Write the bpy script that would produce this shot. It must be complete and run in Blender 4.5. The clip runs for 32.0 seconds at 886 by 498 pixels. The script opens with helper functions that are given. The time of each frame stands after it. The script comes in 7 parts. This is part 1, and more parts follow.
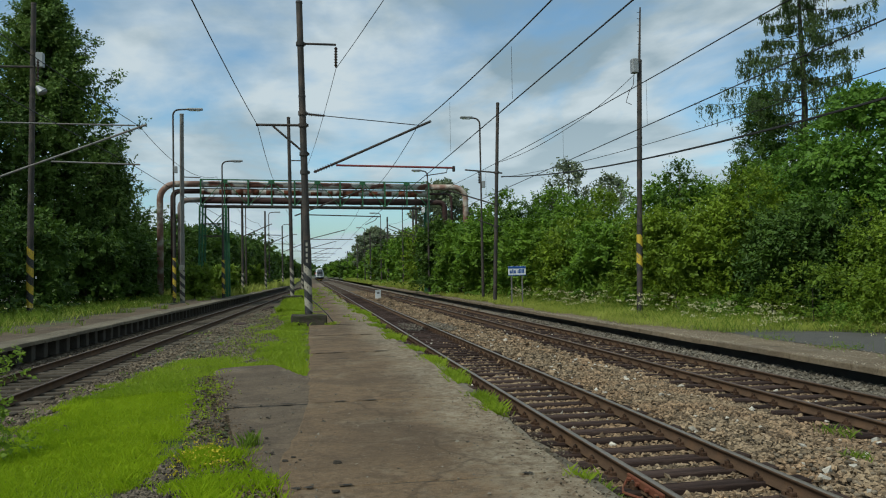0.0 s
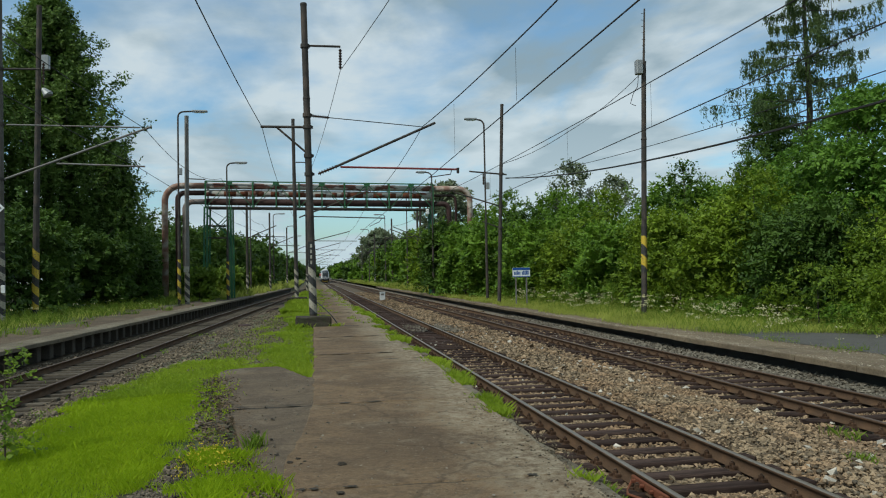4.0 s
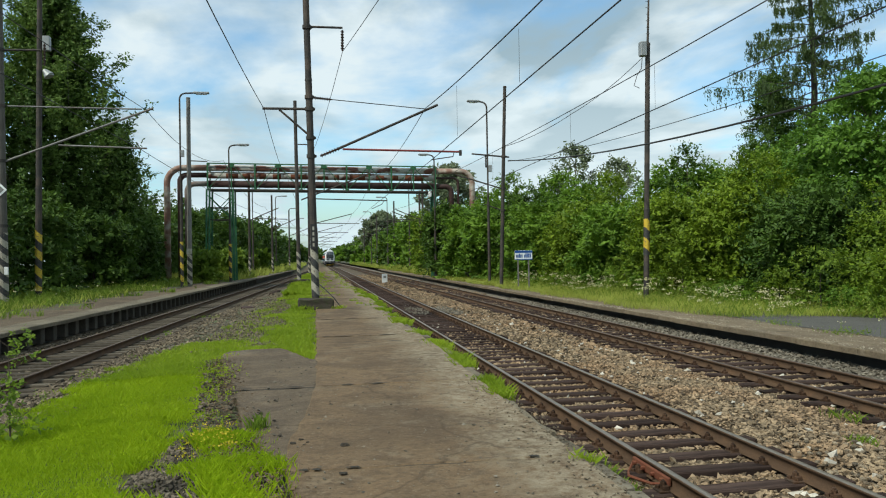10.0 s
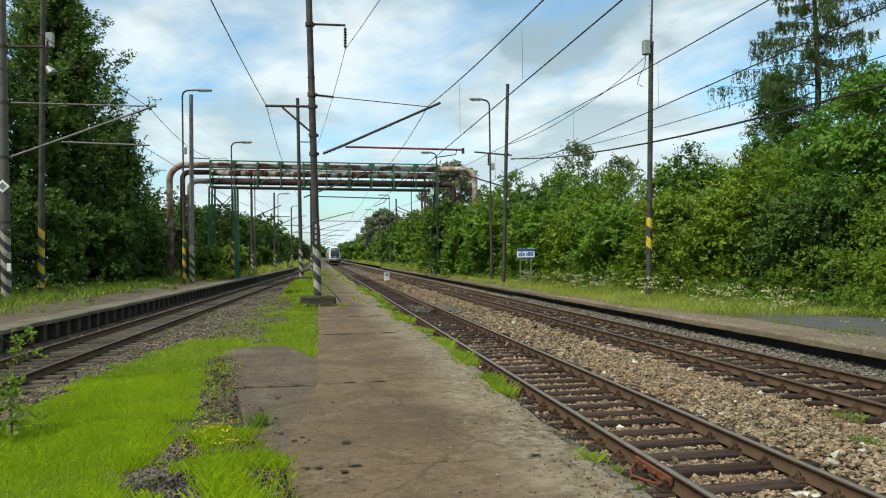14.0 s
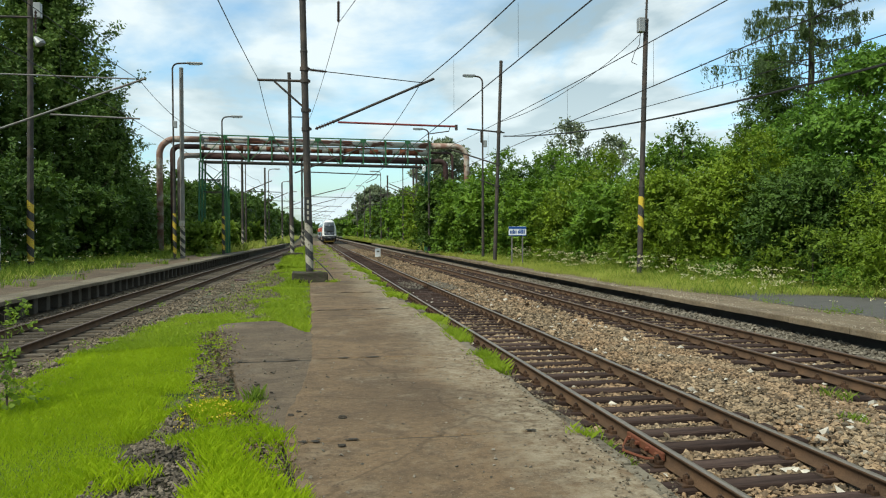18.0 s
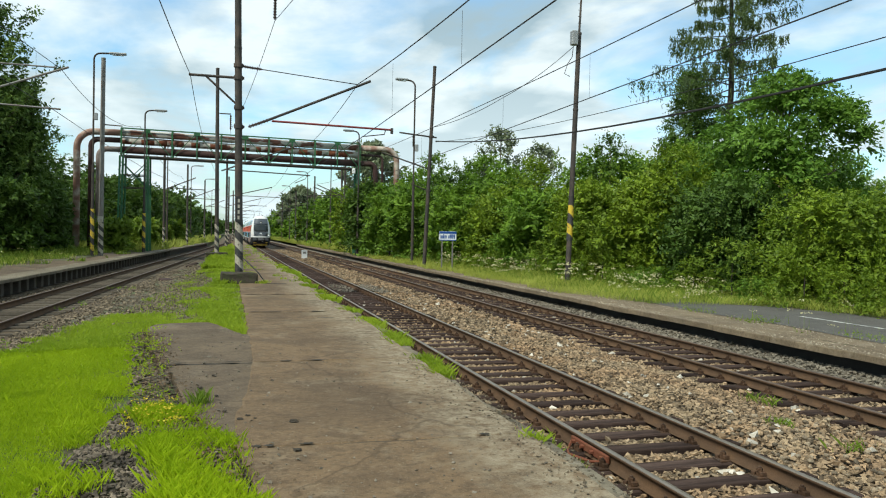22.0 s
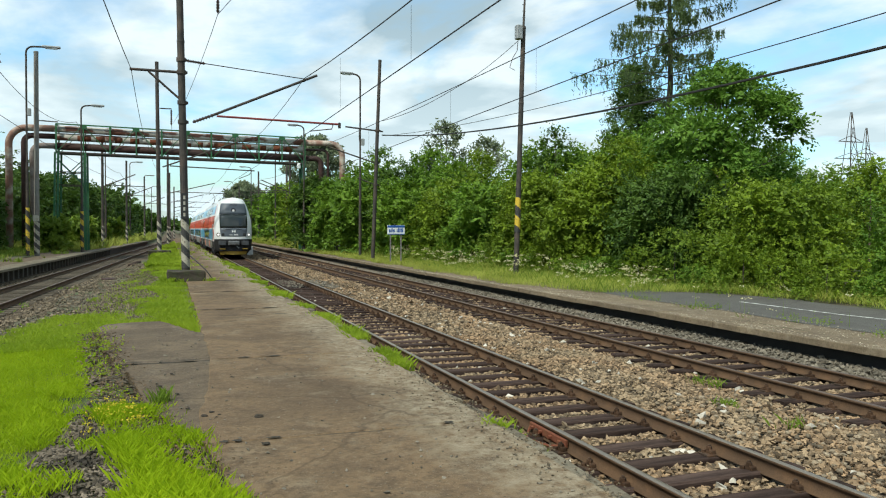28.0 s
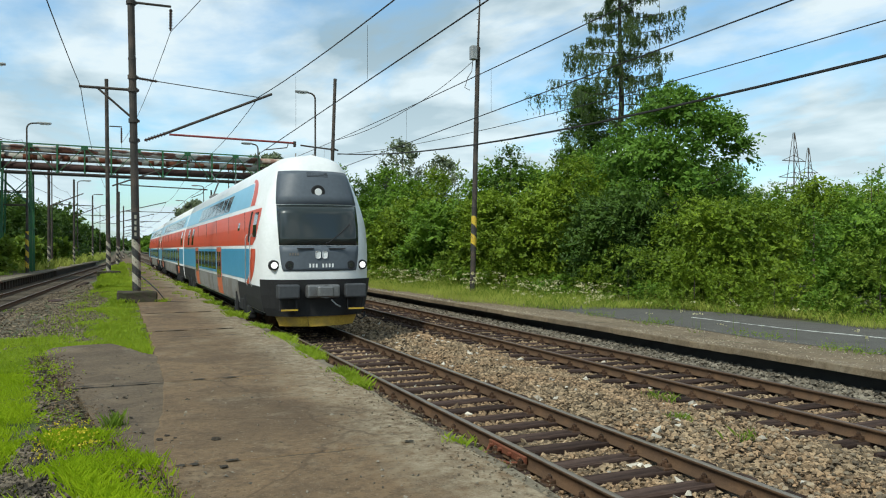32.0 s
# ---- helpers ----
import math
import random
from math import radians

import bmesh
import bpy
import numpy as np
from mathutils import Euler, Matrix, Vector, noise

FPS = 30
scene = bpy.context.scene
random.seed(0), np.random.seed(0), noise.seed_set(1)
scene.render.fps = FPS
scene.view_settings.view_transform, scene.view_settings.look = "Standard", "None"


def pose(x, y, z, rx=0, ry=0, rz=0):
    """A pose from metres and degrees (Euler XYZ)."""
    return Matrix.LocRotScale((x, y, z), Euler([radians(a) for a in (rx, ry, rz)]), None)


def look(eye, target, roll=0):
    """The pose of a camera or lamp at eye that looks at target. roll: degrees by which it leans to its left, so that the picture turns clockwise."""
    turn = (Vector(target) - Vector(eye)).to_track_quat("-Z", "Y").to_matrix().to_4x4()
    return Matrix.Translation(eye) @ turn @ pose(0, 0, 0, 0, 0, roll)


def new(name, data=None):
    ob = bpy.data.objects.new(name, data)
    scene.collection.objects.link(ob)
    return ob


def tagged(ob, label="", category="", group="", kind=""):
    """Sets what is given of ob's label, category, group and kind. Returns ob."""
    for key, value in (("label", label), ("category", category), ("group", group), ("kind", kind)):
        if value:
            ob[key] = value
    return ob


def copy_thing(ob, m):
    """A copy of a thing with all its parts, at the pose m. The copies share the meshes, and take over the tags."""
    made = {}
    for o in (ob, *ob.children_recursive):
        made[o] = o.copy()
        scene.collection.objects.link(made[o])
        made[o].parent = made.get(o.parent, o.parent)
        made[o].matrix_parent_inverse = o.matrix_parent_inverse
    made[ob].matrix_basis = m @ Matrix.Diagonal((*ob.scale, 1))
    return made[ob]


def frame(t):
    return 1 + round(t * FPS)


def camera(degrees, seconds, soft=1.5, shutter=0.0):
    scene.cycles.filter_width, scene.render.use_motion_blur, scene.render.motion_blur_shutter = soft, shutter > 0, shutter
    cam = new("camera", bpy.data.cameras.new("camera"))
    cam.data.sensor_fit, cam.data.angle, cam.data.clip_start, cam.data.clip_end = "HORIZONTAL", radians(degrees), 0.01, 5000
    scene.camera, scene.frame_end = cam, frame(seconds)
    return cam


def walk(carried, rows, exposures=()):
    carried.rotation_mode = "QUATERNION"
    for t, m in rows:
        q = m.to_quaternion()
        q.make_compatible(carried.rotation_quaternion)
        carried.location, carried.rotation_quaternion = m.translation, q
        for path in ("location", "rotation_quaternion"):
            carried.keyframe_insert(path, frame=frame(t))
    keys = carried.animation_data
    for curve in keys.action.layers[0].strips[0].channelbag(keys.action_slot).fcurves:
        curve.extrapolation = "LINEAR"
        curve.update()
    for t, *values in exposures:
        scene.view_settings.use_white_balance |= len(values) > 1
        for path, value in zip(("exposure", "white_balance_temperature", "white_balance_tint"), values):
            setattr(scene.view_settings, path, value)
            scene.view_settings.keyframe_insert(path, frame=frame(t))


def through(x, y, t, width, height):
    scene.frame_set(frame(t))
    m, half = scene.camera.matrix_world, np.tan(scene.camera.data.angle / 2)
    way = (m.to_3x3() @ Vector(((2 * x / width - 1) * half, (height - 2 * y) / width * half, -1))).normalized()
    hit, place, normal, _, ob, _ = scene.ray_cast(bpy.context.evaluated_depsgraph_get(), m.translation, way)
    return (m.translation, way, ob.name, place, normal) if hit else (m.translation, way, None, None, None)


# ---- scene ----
cam = camera(60.19, 32.0, soft=1.1)
PATH = [
    (0, pose(-4.433, -1.801, 2.293, 91.742, 1.113, -9.936)),
    (0.5, pose(-4.425, -1.805, 2.294, 91.901, 1.508, -9.800)),
    (1, pose(-4.435, -1.808, 2.297, 91.727, 1.513, -9.736)),
    (1.5, pose(-4.431, -1.803, 2.297, 91.841, 1.495, -9.613)),
    (2, pose(-4.429, -1.803, 2.295, 91.852, 1.555, -9.553)),
    (2.5, pose(-4.430, -1.803, 2.292, 91.742, 1.411, -9.659)),
    (3, pose(-4.430, -1.810, 2.298, 91.804, 1.286, -9.752)),
    (3.5, pose(-4.433, -1.810, 2.295, 91.859, 1.233, -9.722)),
    (5.5, pose(-4.437, -1.808, 2.295, 91.291, 0.819, -9.290)),
    (6, pose(-4.431, -1.796, 2.293, 90.684, 0.901, -9.423)),
    (6.5, pose(-4.433, -1.803, 2.295, 90.906, 0.960, -9.158)),
    (7, pose(-4.432, -1.791, 2.291, 90.569, 0.968, -9.215)),
    (7.5, pose(-4.430, -1.799, 2.293, 90.615, 1.105, -9.094)),
    (8, pose(-4.429, -1.805, 2.292, 90.563, 1.048, -9.166)),
    (8.5, pose(-4.432, -1.795, 2.290, 90.539, 1.010, -9.236)),
    (9, pose(-4.441, -1.795, 2.289, 90.329, 0.927, -9.231)),
    (9.5, pose(-4.436, -1.797, 2.290, 90.228, 1.119, -9.360)),
    (10, pose(-4.438, -1.805, 2.292, 90.566, 1.015, -9.454)),
    (10.5, pose(-4.443, -1.803, 2.293, 90.556, 0.823, -9.440)),
    (11, pose(-4.440, -1.807, 2.292, 90.591, 0.674, -9.378)),
    (11.5, pose(-4.450, -1.803, 2.295, 90.605, 0.672, -9.219)),
    (12, pose(-4.442, -1.801, 2.290, 90.581, 0.758, -9.305)),
    (12.5, pose(-4.438, -1.797, 2.291, 90.554, 0.843, -9.431)),
    (13, pose(-4.434, -1.795, 2.290, 90.483, 0.972, -9.401)),
    (13.5, pose(-4.435, -1.784, 2.291, 90.476, 0.879, -9.357)),
    (15.5, pose(-4.434, -1.800, 2.294, 90.195, 0.415, -8.745)),
    (16, pose(-4.429, -1.821, 2.283, 89.881, 0.285, -8.348)),
    (16.5, pose(-4.428, -1.809, 2.284, 88.416, 0.176, -8.487)),
    (17, pose(-4.452, -1.796, 2.291, 88.314, 0.397, -9.232)),
    (17.5, pose(-4.473, -1.773, 2.287, 88.154, 0.627, -9.552)),
    (18, pose(-4.504, -1.783, 2.286, 88.702, 0.311, -9.993)),
    (18.5, pose(-4.550, -1.777, 2.290, 88.828, -0.232, -10.332)),
    (19, pose(-4.596, -1.757, 2.292, 88.932, -0.391, -11.322)),
    (19.5, pose(-4.638, -1.746, 2.292, 88.904, -0.861, -12.402)),
    (20, pose(-4.672, -1.747, 2.291, 89.109, -0.797, -13.187)),
    (20.5, pose(-4.700, -1.737, 2.293, 89.068, -0.907, -13.886)),
    (21, pose(-4.736, -1.736, 2.297, 89.114, -1.081, -14.638)),
    (21.5, pose(-4.786, -1.750, 2.296, 89.133, -1.012, -14.944)),
    (22, pose(-4.828, -1.755, 2.297, 89.014, -1.115, -15.607)),
    (22.5, pose(-4.841, -1.762, 2.292, 89.023, -0.796, -14.726)),
    (23, pose(-4.826, -1.785, 2.295, 88.261, -0.930, -13.478)),
    (23.5, pose(-4.820, -1.823, 2.295, 89.048, -0.889, -13.281)),
    (24, pose(-4.816, -1.858, 2.293, 89.818, -0.247, -12.892)),
    (24.5, pose(-4.813, -1.893, 2.292, 89.269, -0.388, -13.844)),
    (26.5, pose(-4.930, -1.903, 2.302, 88.831, 0.340, -16.460)),
    (27, pose(-4.964, -1.881, 2.297, 88.738, 0.072, -17.824)),
    (27.5, pose(-4.999, -1.866, 2.299, 88.227, -0.200, -18.982)),
    (28, pose(-5.019, -1.863, 2.297, 88.574, -0.196, -19.666)),
    (28.5, pose(-5.043, -1.866, 2.304, 88.532, -0.187, -19.680)),
    (29, pose(-5.058, -1.871, 2.295, 89.005, 0.030, -20.125)),
    (29.5, pose(-5.069, -1.879, 2.297, 89.317, 0.007, -20.905)),
    (30, pose(-5.077, -1.895, 2.307, 89.510, 0.120, -21.402)),
    (30.5, pose(-5.077, -1.904, 2.310, 89.758, 0.226, -21.591)),
    (31, pose(-5.075, -1.916, 2.310, 89.896, 0.170, -22.283)),
    (31.5, pose(-5.072, -1.898, 2.304, 90.018, 0.108, -22.591)),
    (32, pose(-5.067, -1.888, 2.299, 89.959, 0.108, -22.990)),
]
walk(cam, PATH, [(0, -0.62, 6300, 3), (3.5, -0.60, 6300, 3), (5.5, -0.50, 6300, 3), (7.2, -0.42, 6350, 3), (9.0, -0.27, 6450, 3), (13.5, -0.10, 6600, 3), (16.5, -0.04, 6650, 3), (20, -0.02, 6700, 3), (24, 0.06, 6600, 3), (29, 0.03, 6550, 3), (32, -0.14, 6400, 3)])

# ---------------------------------------------------------------- world, sun
SUN_ELEVATION, SUN_AZIMUTH = 50.0, 238.0      # degrees; azimuth from +y towards +x
world = bpy.data.worlds.new("sky_world")
scene.world = world
world.use_nodes = True


def link(tree, a, b):
    tree.links.new(a, b)


def sky():
    nt = world.node_tree
    nt.nodes.clear()
    out = nt.nodes.new("ShaderNodeOutputWorld")
    bg = nt.nodes.new("ShaderNodeBackground")
    nish = nt.nodes.new("ShaderNodeTexSky")
    nish.sky_type = "NISHITA"
    nish.sun_disc = False
    nish.sun_elevation = radians(SUN_ELEVATION)
    nish.sun_rotation = radians(SUN_AZIMUTH)
    nish.dust_density = 1.5
    co = nt.nodes.new("ShaderNodeTexCoord")
    sep = nt.nodes.new("ShaderNodeSeparateXYZ")
    link(nt, co.outputs["Generated"], sep.inputs[0])
    # the cloud layer as a flat sheet seen from below
    zc = nt.nodes.new("ShaderNodeMath"); zc.operation = "MAXIMUM"; zc.inputs[1].default_value = 0.0
    link(nt, sep.outputs[2], zc.inputs[0])
    za = nt.nodes.new("ShaderNodeMath"); za.operation = "ADD"; za.inputs[1].default_value = 0.13
    link(nt, zc.outputs[0], za.inputs[0])
    xy = []
    for i in (0, 1):
        dv = nt.nodes.new("ShaderNodeMath"); dv.operation = "DIVIDE"
        link(nt, sep.outputs[i], dv.inputs[0]); link(nt, za.outputs[0], dv.inputs[1])
        xy.append(dv)
    cmb = nt.nodes.new("ShaderNodeCombineXYZ")
    link(nt, xy[0].outputs[0], cmb.inputs[0]); link(nt, xy[1].outputs[0], cmb.inputs[1])
    mp = nt.nodes.new("ShaderNodeMapping")
    mp.inputs["Location"].default_value = (5.3, 2.9, 1.4)
    mp.inputs["Scale"].default_value = (0.85, 0.62, 1.0)
    link(nt, cmb.outputs[0], mp.inputs[0])
    n1 = nt.nodes.new("ShaderNodeTexNoise")
    n1.inputs["Scale"].default_value = 1.25
    n1.inputs["Detail"].default_value = 7.0
    n1.inputs["Roughness"].default_value = 0.55
    n1.inputs["Distortion"].default_value = 0.35
    link(nt, mp.outputs[0], n1.inputs["Vector"])
    cover = nt.nodes.new("ShaderNodeValToRGB")
    e = cover.color_ramp.elements
    e[0].position, e[0].color = 0.36, (0, 0, 0, 1)
    e[1].position, e[1].color = 0.50, (1, 1, 1, 1)
    link(nt, n1.outputs[0], cover.inputs[0])
    n2 = nt.nodes.new("ShaderNodeTexNoise")
    n2.inputs["Scale"].default_value = 2.3
    n2.inputs["Detail"].default_value = 9.0
    n2.inputs["Roughness"].default_value = 0.5
    link(nt, mp.outputs[0], n2.inputs["Vector"])
    shade = nt.nodes.new("ShaderNodeValToRGB")
    e = shade.color_ramp.elements
    e[0].position, e[0].color = 0.40, (0.86, 0.95, 1.03, 1)
    e[1].position, e[1].color = 0.56, (0.39, 0.52, 0.625, 1)
    link(nt, n2.outputs[0], shade.inputs[0])
    # clouds lie denser and whiter towards the horizon
    low = nt.nodes.new("ShaderNodeMapRange")
    low.inputs[1].default_value, low.inputs[2].default_value = 0.03, 0.26
    low.inputs[3].default_value, low.inputs[4].default_value = 0.85, 0.0
    link(nt, sep.outputs[2], low.inputs[0])
    white = nt.nodes.new("ShaderNodeMixRGB")
    white.inputs[2].default_value = (0.82, 0.95, 1.03, 1)
    link(nt, low.outputs[0], white.inputs[0]); link(nt, shade.outputs[0], white.inputs[1])
    gain = nt.nodes.new("ShaderNodeMixRGB"); gain.blend_type = "MULTIPLY"; gain.inputs[0].default_value = 1.0
    gain.inputs[2].default_value = (CLOUD, CLOUD, CLOUD, 1)
    link(nt, white.outputs[0], gain.inputs[1])
    blue = nt.nodes.new("ShaderNodeMixRGB"); blue.blend_type = "MULTIPLY"; blue.inputs[0].default_value = 1.0
    blue.inputs[2].default_value = (1.7, 2.1, 2.2, 1)
    link(nt, nish.outputs[0], blue.inputs[1])
    mx = nt.nodes.new("ShaderNodeMixRGB")
    link(nt, cover.outputs[0], mx.inputs[0]); link(nt, blue.outputs[0], mx.inputs[1]); link(nt, gain.outputs[0], mx.inputs[2])
    bg.inputs[1].default_value = 0.10
    link(nt, mx.outputs[0], bg.inputs[0]); link(nt, bg.outputs[0], out.inputs[0])


CLOUD = 10.6
sky()
sun_data = bpy.data.lights.new("sun", "SUN")
sun_data.energy, sun_data.angle, sun_data.color = 3.6, radians(2.0), (1.0, 0.95, 0.86)
sun = new("sun", sun_data)
az, el = radians(SUN_AZIMUTH), radians(SUN_ELEVATION)
sun.matrix_world = look((0, 0, 60), (-math.sin(az) * math.cos(el) * 60, -math.cos(az) * math.cos(el) * 60, 60 - math.sin(el) * 60))

# ---------------------------------------------------------------- materials
def mat(name, base, rough=0.8, metal=0.0, vary=0.25, scale=3.0, fine=40.0, bump=0.15, dist=0.01, tint=None, spots=None,
        island=0.0, random_ob=0.0, spec=0.4, stretch=(1, 1, 1)):
    """Colour with two scales of variation, optional second tone in blotches, and fine relief."""
    m = bpy.data.materials.new(name)
    m.use_nodes = True
    nt = m.node_tree
    b = nt.nodes["Principled BSDF"]
    b.inputs["Roughness"].default_value, b.inputs["Metallic"].default_value = rough, metal
    b.inputs["Specular IOR Level"].default_value = spec
    co = nt.nodes.new("ShaderNodeTexCoord")
    mp = nt.nodes.new("ShaderNodeMapping")
    mp.inputs["Scale"].default_value = stretch
    link(nt, co.outputs["Object"], mp.inputs[0])
    big = nt.nodes.new("ShaderNodeTexNoise"); big.inputs["Scale"].default_value = scale; big.inputs["Detail"].default_value = 5
    link(nt, mp.outputs[0], big.inputs["Vector"])
    fin = nt.nodes.new("ShaderNodeTexNoise"); fin.inputs["Scale"].default_value = fine; fin.inputs["Detail"].default_value = 3
    link(nt, mp.outputs[0], fin.inputs["Vector"])
    col = nt.nodes.new("ShaderNodeRGB"); col.outputs[0].default_value = (*base, 1)
    last = col.outputs[0]
    if tint:
        rp = nt.nodes.new("ShaderNodeValToRGB")
        rp.color_ramp.elements[0].position, rp.color_ramp.elements[1].position = spots or (0.45, 0.62)
        link(nt, big.outputs[0], rp.inputs[0])
        mx = nt.nodes.new("ShaderNodeMixRGB"); mx.inputs[2].default_value = (*tint, 1)
        link(nt, rp.outputs[0], mx.inputs[0]); link(nt, last, mx.inputs[1]); last = mx.outputs[0]
    add = nt.nodes.new("ShaderNodeMath"); add.operation = "ADD"
    link(nt, big.outputs[0], add.inputs[0]); link(nt, fin.outputs[0], add.inputs[1])
    src = add.outputs[0]
    lo, hi = 0.65, 1.35
    mr = nt.nodes.new("ShaderNodeMapRange")
    mr.inputs[1].default_value, mr.inputs[2].default_value = lo, hi
    mr.inputs[3].default_value, mr.inputs[4].default_value = 1 - vary, 1 + vary
    link(nt, src, mr.inputs[0])
    val = mr.outputs[0]
    for amount, node, out in ((island, "ShaderNodeNewGeometry", "Random Per Island"), (random_ob, "ShaderNodeObjectInfo", "Random")):
        if amount:
            g = nt.nodes.new(node)
            r2 = nt.nodes.new("ShaderNodeMapRange")
            r2.inputs[3].default_value, r2.inputs[4].default_value = 1 - amount, 1 + amount
            link(nt, g.outputs[out], r2.inputs[0])
            mu = nt.nodes.new("ShaderNodeMath"); mu.operation = "MULTIPLY"
            link(nt, val, mu.inputs[0]); link(nt, r2.outputs[0], mu.inputs[1]); val = mu.outputs[0]
    sc = nt.nodes.new("ShaderNodeVectorMath"); sc.operation = "SCALE"
    link(nt, last, sc.inputs[0]); link(nt, val, sc.inputs["Scale"])
    link(nt, sc.outputs[0], b.inputs["Base Color"])
    if bump:
        bp = nt.nodes.new("ShaderNodeBump"); bp.inputs["Strength"].default_value = bump; bp.inputs["Distance"].default_value = dist
        link(nt, fin.outputs[0], bp.inputs["Height"]); link(nt, bp.outputs[0], b.inputs["Normal"])
    return m


def leaf_mat(name, a, b_, through=0.35, rough=0.55):
    """Leaf: two greens picked leaf by leaf, with light shining through."""
    m = bpy.data.materials.new(name)
    m.use_nodes = True
    nt = m.node_tree
    b = nt.nodes["Principled BSDF"]
    b.inputs["Roughness"].default_value = rough
    b.inputs["Specular IOR Level"].default_value = 0.22
    g = nt.nodes.new("ShaderNodeNewGeometry")
    co = nt.nodes.new("ShaderNodeTexCoord")
    no = nt.nodes.new("ShaderNodeTexNoise"); no.inputs["Scale"].default_value = 0.45; no.inputs["Detail"].default_value = 3
    link(nt, co.outputs["Object"], no.inputs["Vector"])
    ad = nt.nodes.new("ShaderNodeMath"); ad.operation = "MULTIPLY_ADD"; ad.inputs[1].default_value = 0.42
    sub = nt.nodes.new("ShaderNodeMapRange"); sub.inputs[1].default_value, sub.inputs[2].default_value = 0.3, 0.7
    sub.inputs[3].default_value, sub.inputs[4].default_value = 0.0, 0.58
    link(nt, no.outputs[0], sub.inputs[0])
    link(nt, g.outputs["Random Per Island"], ad.inputs[0]); link(nt, sub.outputs[0], ad.inputs[2])
    mx = nt.nodes.new("ShaderNodeMixRGB")
    mx.inputs[1].default_value, mx.inputs[2].default_value = (*a, 1), (*b_, 1)
    link(nt, ad.outputs[0], mx.inputs[0])
    link(nt, mx.outputs[0], b.inputs["Base Color"])
    tr = nt.nodes.new("ShaderNodeBsdfTranslucent")
    link(nt, mx.outputs[0], tr.inputs[0])
    ms = nt.nodes.new("ShaderNodeMixShader"); ms.inputs[0].default_value = through
    link(nt, b.outputs[0], ms.inputs[1]); link(nt, tr.outputs[0], ms.inputs[2])
    link(nt, ms.outputs[0], nt.nodes["Material Output"].inputs[0])
    return m


M_EARTH = mat("earth", (0.10, 0.085, 0.055), 0.95, vary=0.35, scale=0.6, fine=18, bump=0.5, dist=0.03, tint=(0.06, 0.085, 0.025))
M_BED = mat("ballast_bed", (0.115, 0.082, 0.05), 0.95, vary=0.4, scale=1.2, fine=26, bump=1.0, dist=0.05, tint=(0.085, 0.066, 0.045))
M_STONE = mat("ballast_stone", (0.232, 0.170, 0.104), 0.9, vary=0.25, scale=0.8, fine=60, bump=0.3, island=0.72, tint=(0.20, 0.132, 0.075), spots=(0.4, 0.6))
M_STONE_GREY = mat("grey_stone", (0.155, 0.134, 0.102), 0.9, vary=0.25, scale=2, fine=60, bump=0.3, island=0.45)

M_DARKCONC = mat("dark_concrete", (0.075, 0.064, 0.05), 0.95, vary=0.35, scale=3, fine=30, bump=0.4, dist=0.01, tint=(0.05, 0.045, 0.036))
M_MOSSY = mat("mossy_concrete", (0.050, 0.040, 0.029), 0.95, vary=0.45, scale=4, fine=26, bump=0.7, dist=0.015, tint=(0.036, 0.036, 0.018), spots=(0.46, 0.60))
M_SOIL = mat("joint_soil", (0.035, 0.028, 0.02), 0.95, vary=0.4, scale=6, fine=40, bump=0.6, dist=0.01)
M_STONE_OILY = mat("oily_stone", (0.075, 0.058, 0.048), 0.8, vary=0.3, scale=1.5, fine=60, bump=0.3, island=0.4)
M_STONE_DIRTY = mat("dirty_stone", (0.175, 0.138, 0.094), 0.95, vary=0.35, scale=1.0, fine=60, bump=0.3, island=0.6, tint=(0.10, 0.078, 0.05))
M_CRUMB = mat("pale_crumb", (0.33, 0.285, 0.21), 0.95, vary=0.3, scale=4, fine=40, bump=0.2, island=0.5)
M_STONE_SOIL = mat("soily_stone", (0.135, 0.108, 0.078), 0.95, vary=0.35, scale=2.0, fine=60, bump=0.3, island=0.75, tint=(0.05, 0.04, 0.028))
M_ASPH = mat("asphalt", (0.105, 0.10, 0.09), 0.92, vary=0.42, scale=1.3, fine=55, bump=0.5, dist=0.008, tint=(0.075, 0.07, 0.062), spec=0.2)
M_WOOD = mat("sleeper_wood", (0.036, 0.024, 0.020), 0.95, vary=0.4, scale=3, fine=30, bump=0.5, dist=0.01, random_ob=0.35, spec=0.08, stretch=(0.35, 3, 3), tint=(0.060, 0.040, 0.033))
M_WOODOLD = mat("weathered_sleeper", (0.125, 0.105, 0.08), 0.95, vary=0.4, scale=3, fine=30, bump=0.5, dist=0.01, random_ob=0.35, spec=0.08, stretch=(0.35, 3, 3), tint=(0.05, 0.042, 0.033))
M_RAIL = mat("rail_rust", (0.088, 0.054, 0.033), 0.85, vary=0.3, scale=4, fine=60, bump=0.3, dist=0.004, spec=0.15, tint=(0.095, 0.056, 0.032))
M_CLIP = mat("fastening_rust", (0.075, 0.042, 0.025), 0.9, vary=0.35, scale=9, fine=60, bump=0.3, dist=0.004, spec=0.15, tint=(0.045, 0.032, 0.024), random_ob=0.3)
M_REDRUST = mat("fresh_rust", (0.165, 0.058, 0.034), 0.85, vary=0.35, scale=9, fine=60, bump=0.3, dist=0.004, spec=0.15, tint=(0.13, 0.055, 0.03))
M_RAILTOP = mat("rail_head_steel", (0.235, 0.195, 0.155), 0.4, metal=0.6, vary=0.2, scale=5, fine=80, bump=0.05, stretch=(1, 0.1, 1))
